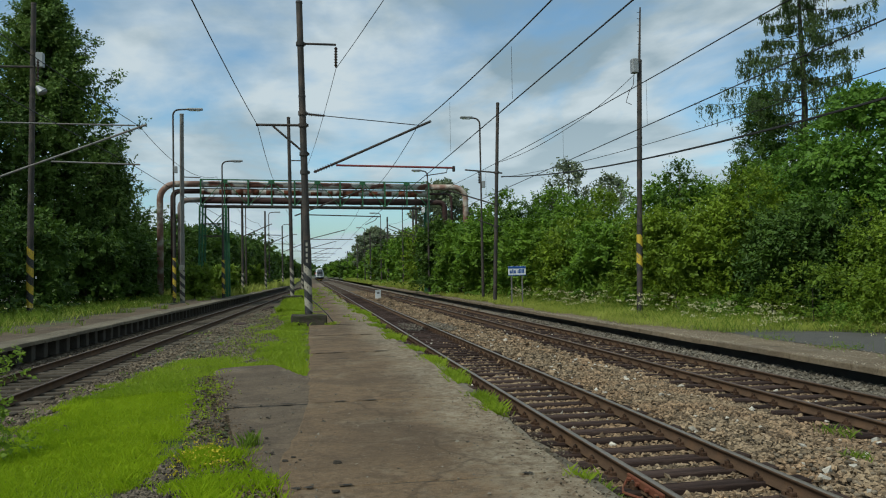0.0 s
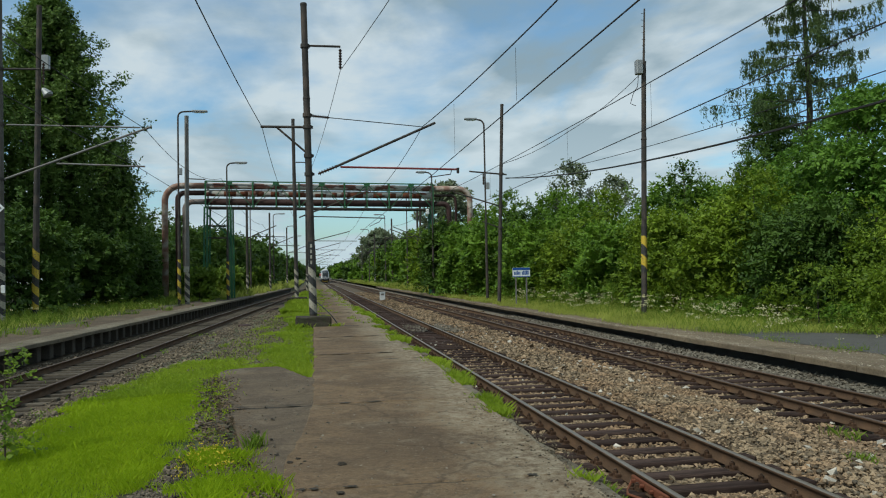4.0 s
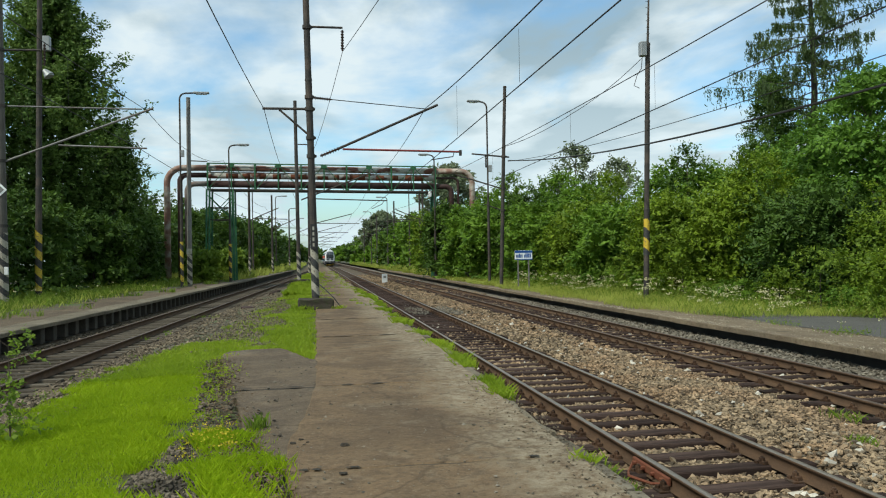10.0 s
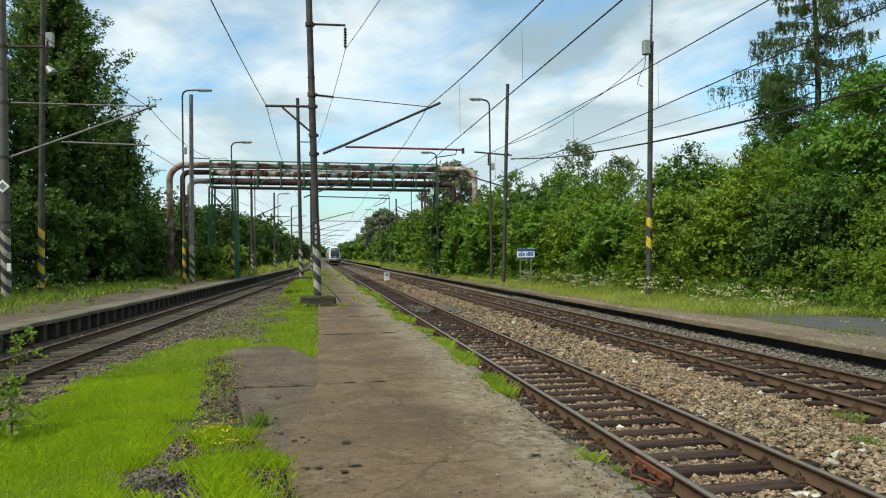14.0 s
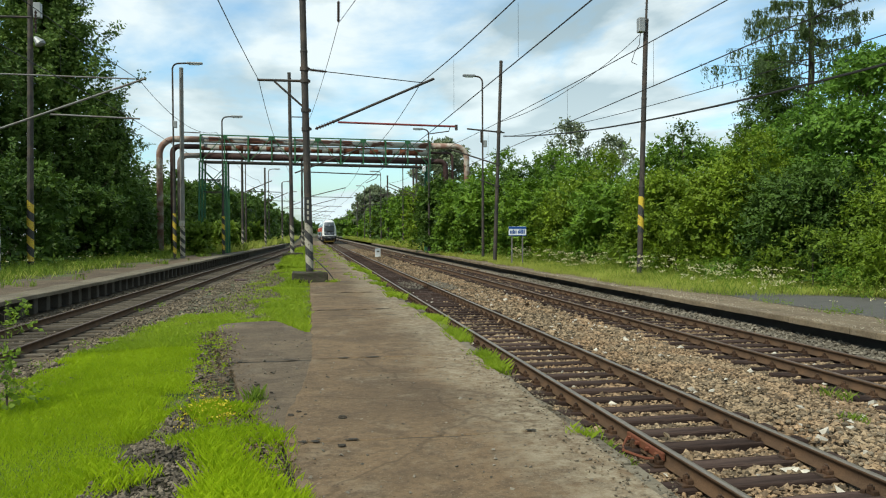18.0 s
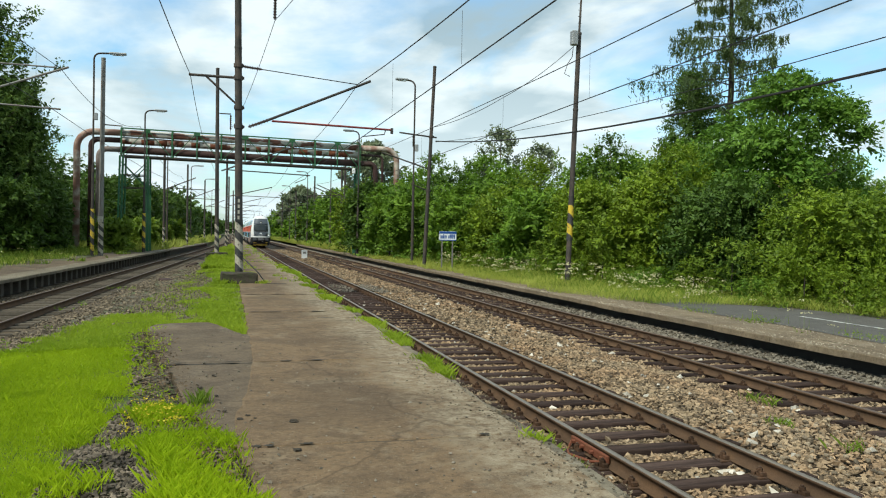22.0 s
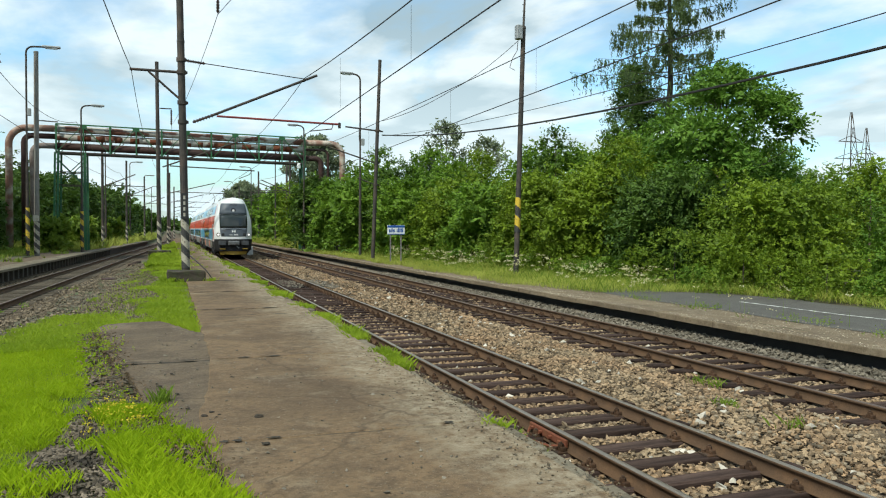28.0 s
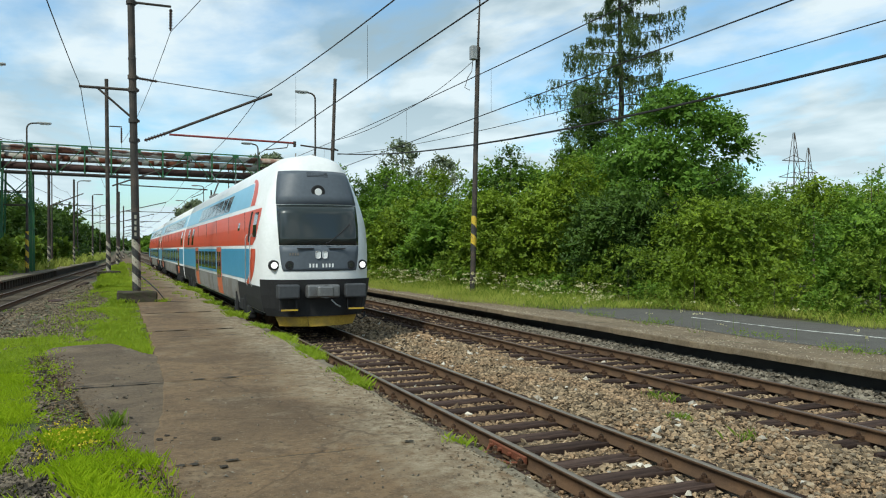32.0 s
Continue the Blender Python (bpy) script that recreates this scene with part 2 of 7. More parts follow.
M_RUSTTOP = mat("rail_head_rusty", (0.14, 0.095, 0.07), 0.5, metal=0.5, vary=0.25, scale=5, fine=80, bump=0.1, stretch=(1, 0.1, 1))
M_MAST = mat("mast_steel", (0.055, 0.050, 0.046), 0.75, metal=0.1, vary=0.3, scale=2, fine=30, bump=0.15, tint=(0.08, 0.063, 0.052), spec=0.25)
M_MASTLIGHT = mat("mast_grey", (0.21, 0.205, 0.19), 0.7, metal=0.2, vary=0.3, scale=1.5, fine=30, bump=0.15, tint=(0.15, 0.13, 0.115))
M_MASTMID = mat("mast_brown_grey", (0.115, 0.107, 0.094), 0.75, metal=0.1, vary=0.3, scale=1.5, fine=30, bump=0.15, tint=(0.085, 0.075, 0.065), spec=0.25)
# black paint, and also the shade under platform edges and bridge
M_BLACK = mat("black_paint_and_shade", (0.025, 0.025, 0.025), 0.6, vary=0.3, scale=4, bump=0.1)
M_YELLOW = mat("yellow_paint", (0.55, 0.37, 0.03), 0.6, vary=0.25, scale=5, bump=0.1, tint=(0.40, 0.26, 0.04))
M_CREAM = mat("old_white_paint", (0.42, 0.40, 0.34), 0.7, vary=0.3, scale=5, bump=0.1, tint=(0.28, 0.25, 0.2))
M_WHITE = mat("white_paint", (0.78, 0.79, 0.78), 0.45, vary=0.08, scale=2, bump=0.03)
M_GREEN = mat("green_steel", (0.032, 0.14, 0.05), 0.6, vary=0.35, scale=2.5, bump=0.15, tint=(0.03, 0.095, 0.055))
M_PIPE = mat("pipe_cladding", (0.46, 0.44, 0.40), 0.7, metal=0.1, vary=0.3, scale=0.9, fine=14, bump=0.3, dist=0.02, tint=(0.13, 0.055, 0.038), spots=(0.49, 0.56), stretch=(0.8, 1.5, 1.5))
M_PIPERUST = mat("pipe_rust", (0.056, 0.028, 0.024), 0.8, metal=0.1, vary=0.35, scale=1.0, fine=14, bump=0.3, dist=0.02, tint=(0.05, 0.032, 0.028), stretch=(0.5, 1, 1))
M_PIPEGREY = mat("pipe_grey", (0.26, 0.22, 0.20), 0.75, vary=0.3, scale=1.2, fine=14, bump=0.3, dist=0.02, tint=(0.17, 0.12, 0.10))
M_PIPEPINK = mat("pipe_faded_red", (0.27, 0.15, 0.11), 0.75, vary=0.3, scale=1.2, fine=14, bump=0.3, dist=0.02, tint=(0.42, 0.36, 0.30))
M_WIRE = mat("wire", (0.035, 0.032, 0.03), 0.6, metal=0.4, vary=0.1, bump=0)
M_INSUL = mat("insulator_glaze", (0.05, 0.028, 0.02), 0.25, vary=0.2, bump=0)
M_REDTUBE = mat("red_tube", (0.22, 0.04, 0.035), 0.6, vary=0.2, scale=4, bump=0.1)
M_BARK = mat("bark", (0.10, 0.075, 0.055), 0.9, vary=0.4, scale=3, fine=22, bump=0.7, dist=0.03, stretch=(1, 1, 0.25))
M_BARKDARK = mat("dark_bark", (0.048, 0.038, 0.030), 0.92, vary=0.4, scale=3, fine=22, bump=0.7, dist=0.03, stretch=(1, 1, 0.25))
M_LAMP = mat("lamp_head_grey", (0.30, 0.31, 0.31), 0.5, metal=0.3, vary=0.15, bump=0.05)
M_BLUE = mat("sign_blue", (0.02, 0.09, 0.33), 0.4, vary=0.1, bump=0.02)
L_POPLAR = leaf_mat("leaf_poplar", (0.036, 0.078, 0.015), (0.20, 0.30, 0.062), 0.36)
L_BUSH = leaf_mat("leaf_bush", (0.062, 0.118, 0.010), (0.27, 0.37, 0.030), 0.36)
L_DARK = leaf_mat("leaf_dark", (0.030, 0.066, 0.011), (0.105, 0.18, 0.026), 0.28)
L_MID = leaf_mat("leaf_mid", (0.048, 0.112, 0.012), (0.22, 0.36, 0.036), 0.34)
L_MAPLE = leaf_mat("leaf_maple", (0.045, 0.115, 0.014), (0.185, 0.325, 0.042), 0.36)
L_GREY = leaf_mat("leaf_greyish", (0.12, 0.155, 0.085), (0.27, 0.31, 0.18), 0.38)
L_LARCH = leaf_mat("leaf_larch", (0.045, 0.078, 0.024), (0.12, 0.17, 0.05), 0.35)
L_GRASS = leaf_mat("grass_blade", (0.21, 0.325, 0.010), (0.44, 0.56, 0.02), 0.55)
L_GRASS_FAR = leaf_mat("grass_blade_far", (0.18, 0.275, 0.018), (0.37, 0.47, 0.035), 0.5)
L_GRASSDRY = leaf_mat("tall_grass", (0.25, 0.31, 0.045), (0.50, 0.53, 0.12), 0.45)
L_WEED = leaf_mat("weed_leaf", (0.10, 0.175, 0.02), (0.25, 0.34, 0.04), 0.42)
L_LITTER = leaf_mat("dead_leaf", (0.045, 0.032, 0.02), (0.20, 0.13, 0.07), 0.1)
L_FLOWER = leaf_mat("white_flower", (0.56, 0.50, 0.25), (0.76, 0.72, 0.46), 0.3)
L_YELLOWF = leaf_mat("yellow_flower", (0.55, 0.42, 0.03), (0.65, 0.55, 0.05), 0.3)


def stripe_mat(name, a, b_, period, slant=1.0):
    """Slanting painted bands, worn at the edges."""
    m = bpy.data.materials.new(name)
    m.use_nodes = True
    nt = m.node_tree
    bs = nt.nodes["Principled BSDF"]
    bs.inputs["Roughness"].default_value = 0.65
    co = nt.nodes.new("ShaderNodeTexCoord")
    sep = nt.nodes.new("ShaderNodeSeparateXYZ")
    link(nt, co.outputs["Object"], sep.inputs[0])
    k = nt.nodes.new("ShaderNodeMath"); k.operation = "MULTIPLY_ADD"; k.inputs[1].default_value = slant
    link(nt, sep.outputs[0], k.inputs[0]); link(nt, sep.outputs[2], k.inputs[2])
    no = nt.nodes.new("ShaderNodeTexNoise"); no.inputs["Scale"].default_value = 9.0
    link(nt, co.outputs["Object"], no.inputs["Vector"])
    k2 = nt.nodes.new("ShaderNodeMath"); k2.operation = "MULTIPLY_ADD"; k2.inputs[1].default_value = 0.06
    link(nt, no.outputs[0], k2.inputs[0]); link(nt, k.outputs[0], k2.inputs[2])
    d = nt.nodes.new("ShaderNodeMath"); d.operation = "DIVIDE"; d.inputs[1].default_value = period
    link(nt, k2.outputs[0], d.inputs[0])
    fr = nt.nodes.new("ShaderNodeMath"); fr.operation = "FRACT"
    link(nt, d.outputs[0], fr.inputs[0])
    gt = nt.nodes.new("ShaderNodeMath"); gt.operation = "GREATER_THAN"; gt.inputs[1].default_value = 0.5
    link(nt, fr.outputs[0], gt.inputs[0])
    mx = nt.nodes.new("ShaderNodeMixRGB"); mx.inputs[1].default_value, mx.inputs[2].default_value = (*a, 1), (*b_, 1)
    link(nt, gt.outputs[0], mx.inputs[0])
    wear = nt.nodes.new("ShaderNodeTexNoise"); wear.inputs["Scale"].default_value = 14.0; wear.inputs["Detail"].default_value = 6
    link(nt, co.outputs["Object"], wear.inputs["Vector"])
    rp = nt.nodes.new("ShaderNodeValToRGB"); rp.color_ramp.elements[0].position, rp.color_ramp.elements[1].position = 0.55, 0.68
    link(nt, wear.outputs[0], rp.inputs[0])
    m2 = nt.nodes.new("ShaderNodeMixRGB"); m2.inputs[2].default_value = (0.11, 0.085, 0.065, 1)
    link(nt, rp.outputs[0], m2.inputs[0]); link(nt, mx.outputs[0], m2.inputs[1])
    link(nt, m2.outputs[0], bs.inputs["Base Color"])
    return m


M_BW = stripe_mat("black_white_bands", (0.03, 0.03, 0.03), (0.36, 0.33, 0.26), 0.62)
M_BY = stripe_mat("black_yellow_bands", (0.03, 0.03, 0.03), (0.55, 0.38, 0.03), 0.90)


def concrete_mat(name, base, stain, pale, rim=None):
    """Trodden concrete: broad damp stains, pale worn patches, grit and hairline cracks."""
    m = bpy.data.materials.new(name)
    m.use_nodes = True
    nt = m.node_tree
    b = nt.nodes["Principled BSDF"]
    b.inputs["Roughness"].default_value = 0.93
    b.inputs["Specular IOR Level"].default_value = 0.25
    co = nt.nodes.new("ShaderNodeTexCoord")

    def noise_node(scale, detail=4.0, rough=0.55, dist=0.0):
        n = nt.nodes.new("ShaderNodeTexNoise")
        n.inputs["Scale"].default_value, n.inputs["Detail"].default_value, n.inputs["Roughness"].default_value, n.inputs["Distortion"].default_value = scale, detail, rough, dist
        link(nt, co.outputs["Object"], n.inputs["Vector"])
        return n.outputs[0]

    def mask(src, lo, hi):
        r = nt.nodes.new("ShaderNodeMapRange")
        r.inputs[1].default_value, r.inputs[2].default_value = lo, hi
        link(nt, src, r.inputs[0])
        return r.outputs[0]

    def blend(fac, under, colour, amount=1.0, mode="MIX"):
        x = nt.nodes.new("ShaderNodeMixRGB")
        x.blend_type = mode
        k = nt.nodes.new("ShaderNodeMath"); k.operation = "MULTIPLY"; k.inputs[1].default_value = amount
        link(nt, fac, k.inputs[0]); link(nt, k.outputs[0], x.inputs[0])
        link(nt, under, x.inputs[1])
        x.inputs[2].default_value = (*colour, 1)
        return x.outputs[0]

    col = nt.nodes.new("ShaderNodeRGB"); col.outputs[0].default_value = (*base, 1)
    c = col.outputs[0]
    c = blend(mask(noise_node(0.5, 6, 0.62, 0.8), 0.42, 0.62), c, stain, 0.75)
    c = blend(mask(noise_node(0.9, 7, 0.68, 0.6), 0.54, 0.70), c, pale, 0.45)
    c = blend(mask(noise_node(4.0, 6, 0.75), 0.47, 0.64), c, stain, 0.8)
    c = blend(mask(noise_node(17.0, 5, 0.8), 0.50, 0.68), c, tuple(v * 0.6 for v in stain), 0.6)
    c = blend(mask(noise_node(23.0, 5, 0.8, 0.4), 0.56, 0.70), c, pale, 0.5)
    if rim:                                            # trodden bare along the platform's edge
        sp = nt.nodes.new("ShaderNodeSeparateXYZ")
        link(nt, co.outputs["Object"], sp.inputs[0])
        k = nt.nodes.new("ShaderNodeMath"); k.operation = "MULTIPLY_ADD"; k.inputs[1].default_value = 2.6
        link(nt, noise_node(0.75, 7, 0.7, 0.5), k.inputs[0]); link(nt, sp.outputs[0], k.inputs[2])
        worn = nt.nodes.new("ShaderNodeMath"); worn.operation = "MULTIPLY"
        link(nt, mask(k.outputs[0], rim + 0.95, rim + 1.65), worn.inputs[0]); link(nt, mask(noise_node(7.0, 7, 0.8), 0.40, 0.60), worn.inputs[1])
        c = blend(worn.outputs[0], c, pale, 0.9)
    grit = nt.nodes.new("ShaderNodeTexVoronoi"); grit.inputs["Scale"].default_value = 38
    link(nt, co.outputs["Object"], grit.inputs["Vector"])
    c = blend(mask(grit.outputs["Distance"], 0.16, 0.06), c, pale, 0.75)
    g2 = nt.nodes.new("ShaderNodeTexVoronoi"); g2.inputs["Scale"].default_value = 11
    link(nt, co.outputs["Object"], g2.inputs["Vector"])
    c = blend(mask(g2.outputs["Distance"], 0.13, 0.05), c, tuple(v * 0.35 for v in stain), 0.8)
    wob = nt.nodes.new("ShaderNodeTexNoise"); wob.inputs["Scale"].default_value = 2.2; wob.inputs["Detail"].default_value = 5
    link(nt, co.outputs["Object"], wob.inputs["Vector"])
    ad = nt.nodes.new("ShaderNodeVectorMath"); ad.operation = "MULTIPLY_ADD"; ad.inputs[1].default_value = (0.5, 0.5, 0.5)
    link(nt, wob.outputs["Color"], ad.inputs[0]); link(nt, co.outputs["Object"], ad.inputs[2])
    cr = nt.nodes.new("ShaderNodeTexVoronoi"); cr.feature = "DISTANCE_TO_EDGE"; cr.inputs["Scale"].default_value = 0.24
    link(nt, ad.outputs[0], cr.inputs["Vector"])
    crack = mask(cr.outputs["Distance"], 0.007, 0.002)
    c = blend(crack, c, tuple(v * 0.4 for v in stain), 0.38)
    link(nt, c, b.inputs["Base Color"])
    bp = nt.nodes.new("ShaderNodeBump"); bp.inputs["Strength"].default_value = 0.8; bp.inputs["Distance"].default_value = 0.01
    link(nt, noise_node(45, 4, 0.7), bp.inputs["Height"]); link(nt, bp.outputs[0], b.inputs["Normal"])
    return m


M_CONC = concrete_mat("trodden_concrete", (0.172, 0.114, 0.064), (0.086, 0.058, 0.035), (0.295, 0.247, 0.172), -2.75)
M_KERB = concrete_mat("weathered_kerb", (0.20, 0.17, 0.12), (0.10, 0.082, 0.058), (0.30, 0.265, 0.20))
M_CONCGREY = concrete_mat("grey_patch_concrete", (0.142, 0.104, 0.067), (0.073, 0.054, 0.037), (0.25, 0.208, 0.152))
M_SANDY = concrete_mat("sandy_edge_concrete", (0.205, 0.158, 0.102), (0.115, 0.086, 0.056), (0.33, 0.285, 0.215))

# ---------------------------------------------------------------- mesh tools


def mesh_arrays(name, verts, faces, material, smooth=False):
    """A mesh from (n,3) vertices and (m,k) faces, all of k corners."""
    me = bpy.data.meshes.new(name)
    verts, faces = np.asarray(verts, dtype=np.float32), np.asarray(faces, dtype=np.int32)
    k = faces.shape[1]
    me.vertices.add(len(verts))
    me.vertices.foreach_set("co", verts.ravel())
    me.loops.add(faces.size)
    me.loops.foreach_set("vertex_index", faces.ravel())
    me.polygons.add(len(faces))
    me.polygons.foreach_set("loop_start", np.arange(0, faces.size, k, dtype=np.int32))
    me.polygons.foreach_set("loop_total", np.full(len(faces), k, dtype=np.int32))
    if smooth:
        me.polygons.foreach_set("use_smooth", np.ones(len(faces), dtype=bool))
    me.materials.append(material)
    me.update(calc_edges=True)
    return me


def from_bm(name, bm, material, smooth=False):
    me = bpy.data.meshes.new(name)
    if smooth:
        for f in bm.faces:
            f.smooth = True
    bm.to_mesh(me)
    bm.free()
    for m in material if isinstance(material, (list, tuple)) else [material]:
        me.materials.append(m)
    return me


def part(name, bm, material, parent, label="", smooth=False):
    """A bmesh or a mesh as one object under a thing or a part."""
    me = bm if isinstance(bm, bpy.types.Mesh) else from_bm(name, bm, material, smooth)
    ob = new(name, me)
    ob.parent = parent
    if label:
        ob["label"] = label
    return ob


def thing(name, label, category, m=None, group="", kind=""):
    ob = new(name)
    ob.empty_display_size = 0.2
    if m is not None:
        ob.matrix_world = m
    return tagged(ob, label, category, group, kind)


def box(bm, cx, cy, cz, sx, sy, sz, bevel=0.0, rot=None, segs=1):
    r = bmesh.ops.create_cube(bm, size=1.0, matrix=Matrix.Translation((cx, cy, cz)) @ (rot or Matrix()) @ Matrix.Diagonal((sx, sy, sz, 1)))
    if bevel:
        es = list({e for v in r["verts"] for e in v.link_edges})
        bmesh.ops.bevel(bm, geom=es, offset=bevel, segments=segs, affect="EDGES", profile=0.5)
    return bm


def rod(bm, a, b, ra, rb=None, n=8):
    """A tapered bar between two places."""
    a, b = Vector(a), Vector(b)
    d = b - a
    m = Matrix.Translation((a + b) / 2) @ d.to_track_quat("Z", "Y").to_matrix().to_4x4()
    bmesh.ops.create_cone(bm, cap_ends=True, segments=n, radius1=ra, radius2=ra if rb is None else rb, depth=d.length, matrix=m)
    return bm


def bar(bm, a, b, w, h=None):
    """A square-edged bar between two places."""
    a, b = Vector(a), Vector(b)
    d = b - a
    m = Matrix.Translation((a + b) / 2) @ d.to_track_quat("Z", "Y").to_matrix().to_4x4() @ Matrix.Diagonal((w, h or w, d.length, 1))
    bmesh.ops.create_cube(bm, size=1.0, matrix=m)
    return bm


def tube(bm, pts, r, n=10):
    """A round tube along places, with mitred bends."""
    pts = [Vector(p) for p in pts]
    rings = []
    up = Vector((0, 0, 1))
    for i, p in enumerate(pts):
        d = (pts[min(i + 1, len(pts) - 1)] - pts[max(i - 1, 0)]).normalized()
        s = d.cross(up if abs(d.z) < 0.95 else Vector((1, 0, 0))).normalized()
        if rings and s.dot(last) < 0:
            s = -s
        last = s
        u = s.cross(d).normalized()
        rings.append([bm.verts.new(p + (s * math.cos(2 * math.pi * k / n) + u * math.sin(2 * math.pi * k / n)) * r) for k in range(n)])
    for a, b in zip(rings, rings[1:]):
        for k in range(n):
            bm.faces.new((a[k], a[(k + 1) % n], b[(k + 1) % n], b[k]))
    bm.faces.new(rings[0][::-1])
    bm.faces.new(rings[-1])
    bmesh.ops.recalc_face_normals(bm, faces=bm.faces)
    return bm


def leaves(centres, size, spread=0.35, droop=0.0, long=1.0, seed=1):
    """Two-sided leaf diamonds at the places, each turned its own way; returns vertices and faces."""
    g = np.random.default_rng(seed)
    n = len(centres)
    a = g.normal(size=(n, 3)); a[:, 2] -= droop
    a /= np.linalg.norm(a, axis=1)[:, None]
    b = np.cross(a, g.normal(size=(n, 3)))
    b /= np.linalg.norm(b, axis=1)[:, None] + 1e-9
    s = size * (1 + spread * g.uniform(-1, 1, size=(n, 1)))
    a, b = a * s * long, b * s * 0.62
    v = np.stack([centres - a, centres + b - a * 0.1, centres + a, centres - b - a * 0.1], 1).reshape(-1, 3)
    f = np.arange(n * 4).reshape(n, 4)
    return v, f


def skin_points(blobs, n, seed=1, lo=0.6, hi=1.03, lift=-0.55):
    """Places near the skins of ellipsoids (x, y, z, rx, ry, rz), with the outward direction of each."""
    g = np.random.default_rng(seed)
    blobs = np.asarray(blobs, dtype=float)
    area = (blobs[:, 3] * blobs[:, 4] * blobs[:, 5]) ** 0.67
    pick = g.choice(len(blobs), size=n, p=area / area.sum())
    d = g.normal(size=(n, 3))
    d /= np.linalg.norm(d, axis=1)[:, None]
    d[:, 2] = np.where(d[:, 2] < lift, -d[:, 2], d[:, 2])
    c = blobs[pick, :3] + d * blobs[pick, 3:] * g.uniform(lo, hi, (n, 1))
    return c, d


def unit(v):
    return v / (np.linalg.norm(v, axis=-1, keepdims=True) + 1e-9)


def sprays(c, d, length, m, leaf, seed, up=0.35, droop=0.3, face=0.55, loose=0.4, wide=0.52):
    """Leafy twigs: each leaves its place along d, sags, and bears m leaves to both sides that face out and up."""
    g = np.random.default_rng(seed)
    n = len(c)
    z = np.array([0, 0, 1.0])
    axis = unit(d + up * z + 0.45 * g.normal(size=(n, 3)))
    nrm = unit(face * d + 0.6 * z + 0.28 * g.normal(size=(n, 3)))
    side = unit(np.cross(axis, nrm))
    ln = length * np.ones((n, 1)) * g.uniform(0.6, 1.35, (n, 1))
    u = (np.arange(m)[None] + g.uniform(0, 1, (n, m))) / m
    p = c[:, None] + axis[:, None] * (ln * (u - 0.25))[..., None]
    p[..., 2] -= droop * ln * u ** 2
    sgn = np.where((np.arange(m) % 2)[None] == 0, 1.0, -1.0) * np.ones((n, 1))
    la = unit(0.55 * axis[:, None] + 0.85 * side[:, None] * sgn[..., None] - 0.22 * z + loose * g.normal(size=(n, m, 3)))
    lb = unit(np.cross(la, nrm[:, None] + loose * g.normal(size=(n, m, 3))))
    sz = (leaf * (1.15 - 0.45 * u) * g.uniform(0.7, 1.3, (n, m)))[..., None]
    v = np.stack([p, p + la * sz * 0.85 + lb * sz * wide, p + la * sz * 2.0, p + la * sz * 0.85 - lb * sz * wide], 2)
    k = (v[:, :, 2, 2] > 0.03) & (v[:, :, 0, 2] > 0.03)
    v = v[k].reshape(-1, 3)
    return v, np.arange(len(v)).reshape(-1, 4)


PLAT, LPLAT, RPLAT = 0.40, 0.45, 0.30        # platform tops
RIGHT = 4.51                                  # centre of the far track


def left_centre(y):
    """Centre of the loop track, which closes in on the others far off."""
    x = -11.72 + 0.044 * y
    return x if x < -5.5 else -5.5 + 0.75 * (1 - math.exp(-(x + 5.5) / 0.75))


def strip(name, xs_a, xs_b, ys, za, zb, material, parent=None, rough=0.0, cut=2, seed=3, label=""):
    """A sheet between two lines x = a(y), b(y), with an uneven surface."""
    g = np.random.default_rng(seed)
    v, f = [], []
    for y in ys:
        for i in range(cut + 1):
            u = i / cut
            x = xs_a(y) * (1 - u) + xs_b(y) * u
            z = za * (1 - u) + zb * u
            if rough:
                z += rough * noise.noise((x * 0.9, y * 0.9, seed)) + 0.4 * rough * g.normal() * 0.5
            v.append((x, y, z))
    w = cut + 1
    for j in range(len(ys) - 1):
        for i in range(cut):
            f.append((j * w + i, j * w + i + 1, (j + 1) * w + i + 1, (j + 1) * w + i))
    me = mesh_arrays(name, v, f, material, smooth=True)
    ob = new(name, me)
    if parent:
        ob.parent = parent
    return ob


def steps(a, b, near=1.0, grow=1.06):
    y, d, out = a, near, []
    while y < b:
        out.append(y)
        y += d
        d = near if y < 45 else d * grow
    return out + [b]


ground = strip("ground", lambda y: -900.0, lambda y: 900.0, [-400, -60, -20, 0, 20, 60, 120, 300, 900, 2500], -0.62, -0.62, M_EARTH, cut=12)
tagged(ground, "wide earthy ground under the tracks and woods", "ground", kind="structure")
YS = steps(-14, 700, 1.0, 1.12)
bank_left = strip("ground_left", lambda y: -120.0, lambda y: left_centre(y) - 4.2, YS, 0.5, 0.42, M_EARTH, rough=0.12, cut=10, seed=4)
tagged(bank_left, "weedy earth behind the side platform", "ground", kind="structure")
bank_right = strip("ground_right", lambda y: 8.0, lambda y: 140.0, YS, 0.26, 0.35, M_EARTH, rough=0.06, cut=14, seed=5)
tagged(bank_right, "overgrown earth beside the far platform", "ground", kind="structure")
bed = strip("ballast_bed", lambda y: -2.3, lambda y: 6.5, YS, -0.24, -0.24, M_BED, rough=0.05, cut=16, seed=6)
tagged(bed, "brown crushed-stone ballast between the rails", "ballast", kind="structure")
bed_left = strip("ballast_bed_left", lambda y: left_centre(y) - 2.4, lambda y: min(left_centre(y) + 3.4, -2.4), YS, -0.24, -0.20, M_BED, rough=0.06, cut=10, seed=7)
tagged(bed_left, "grey-brown crushed-stone ballast of the side track", "ballast", kind="structure")

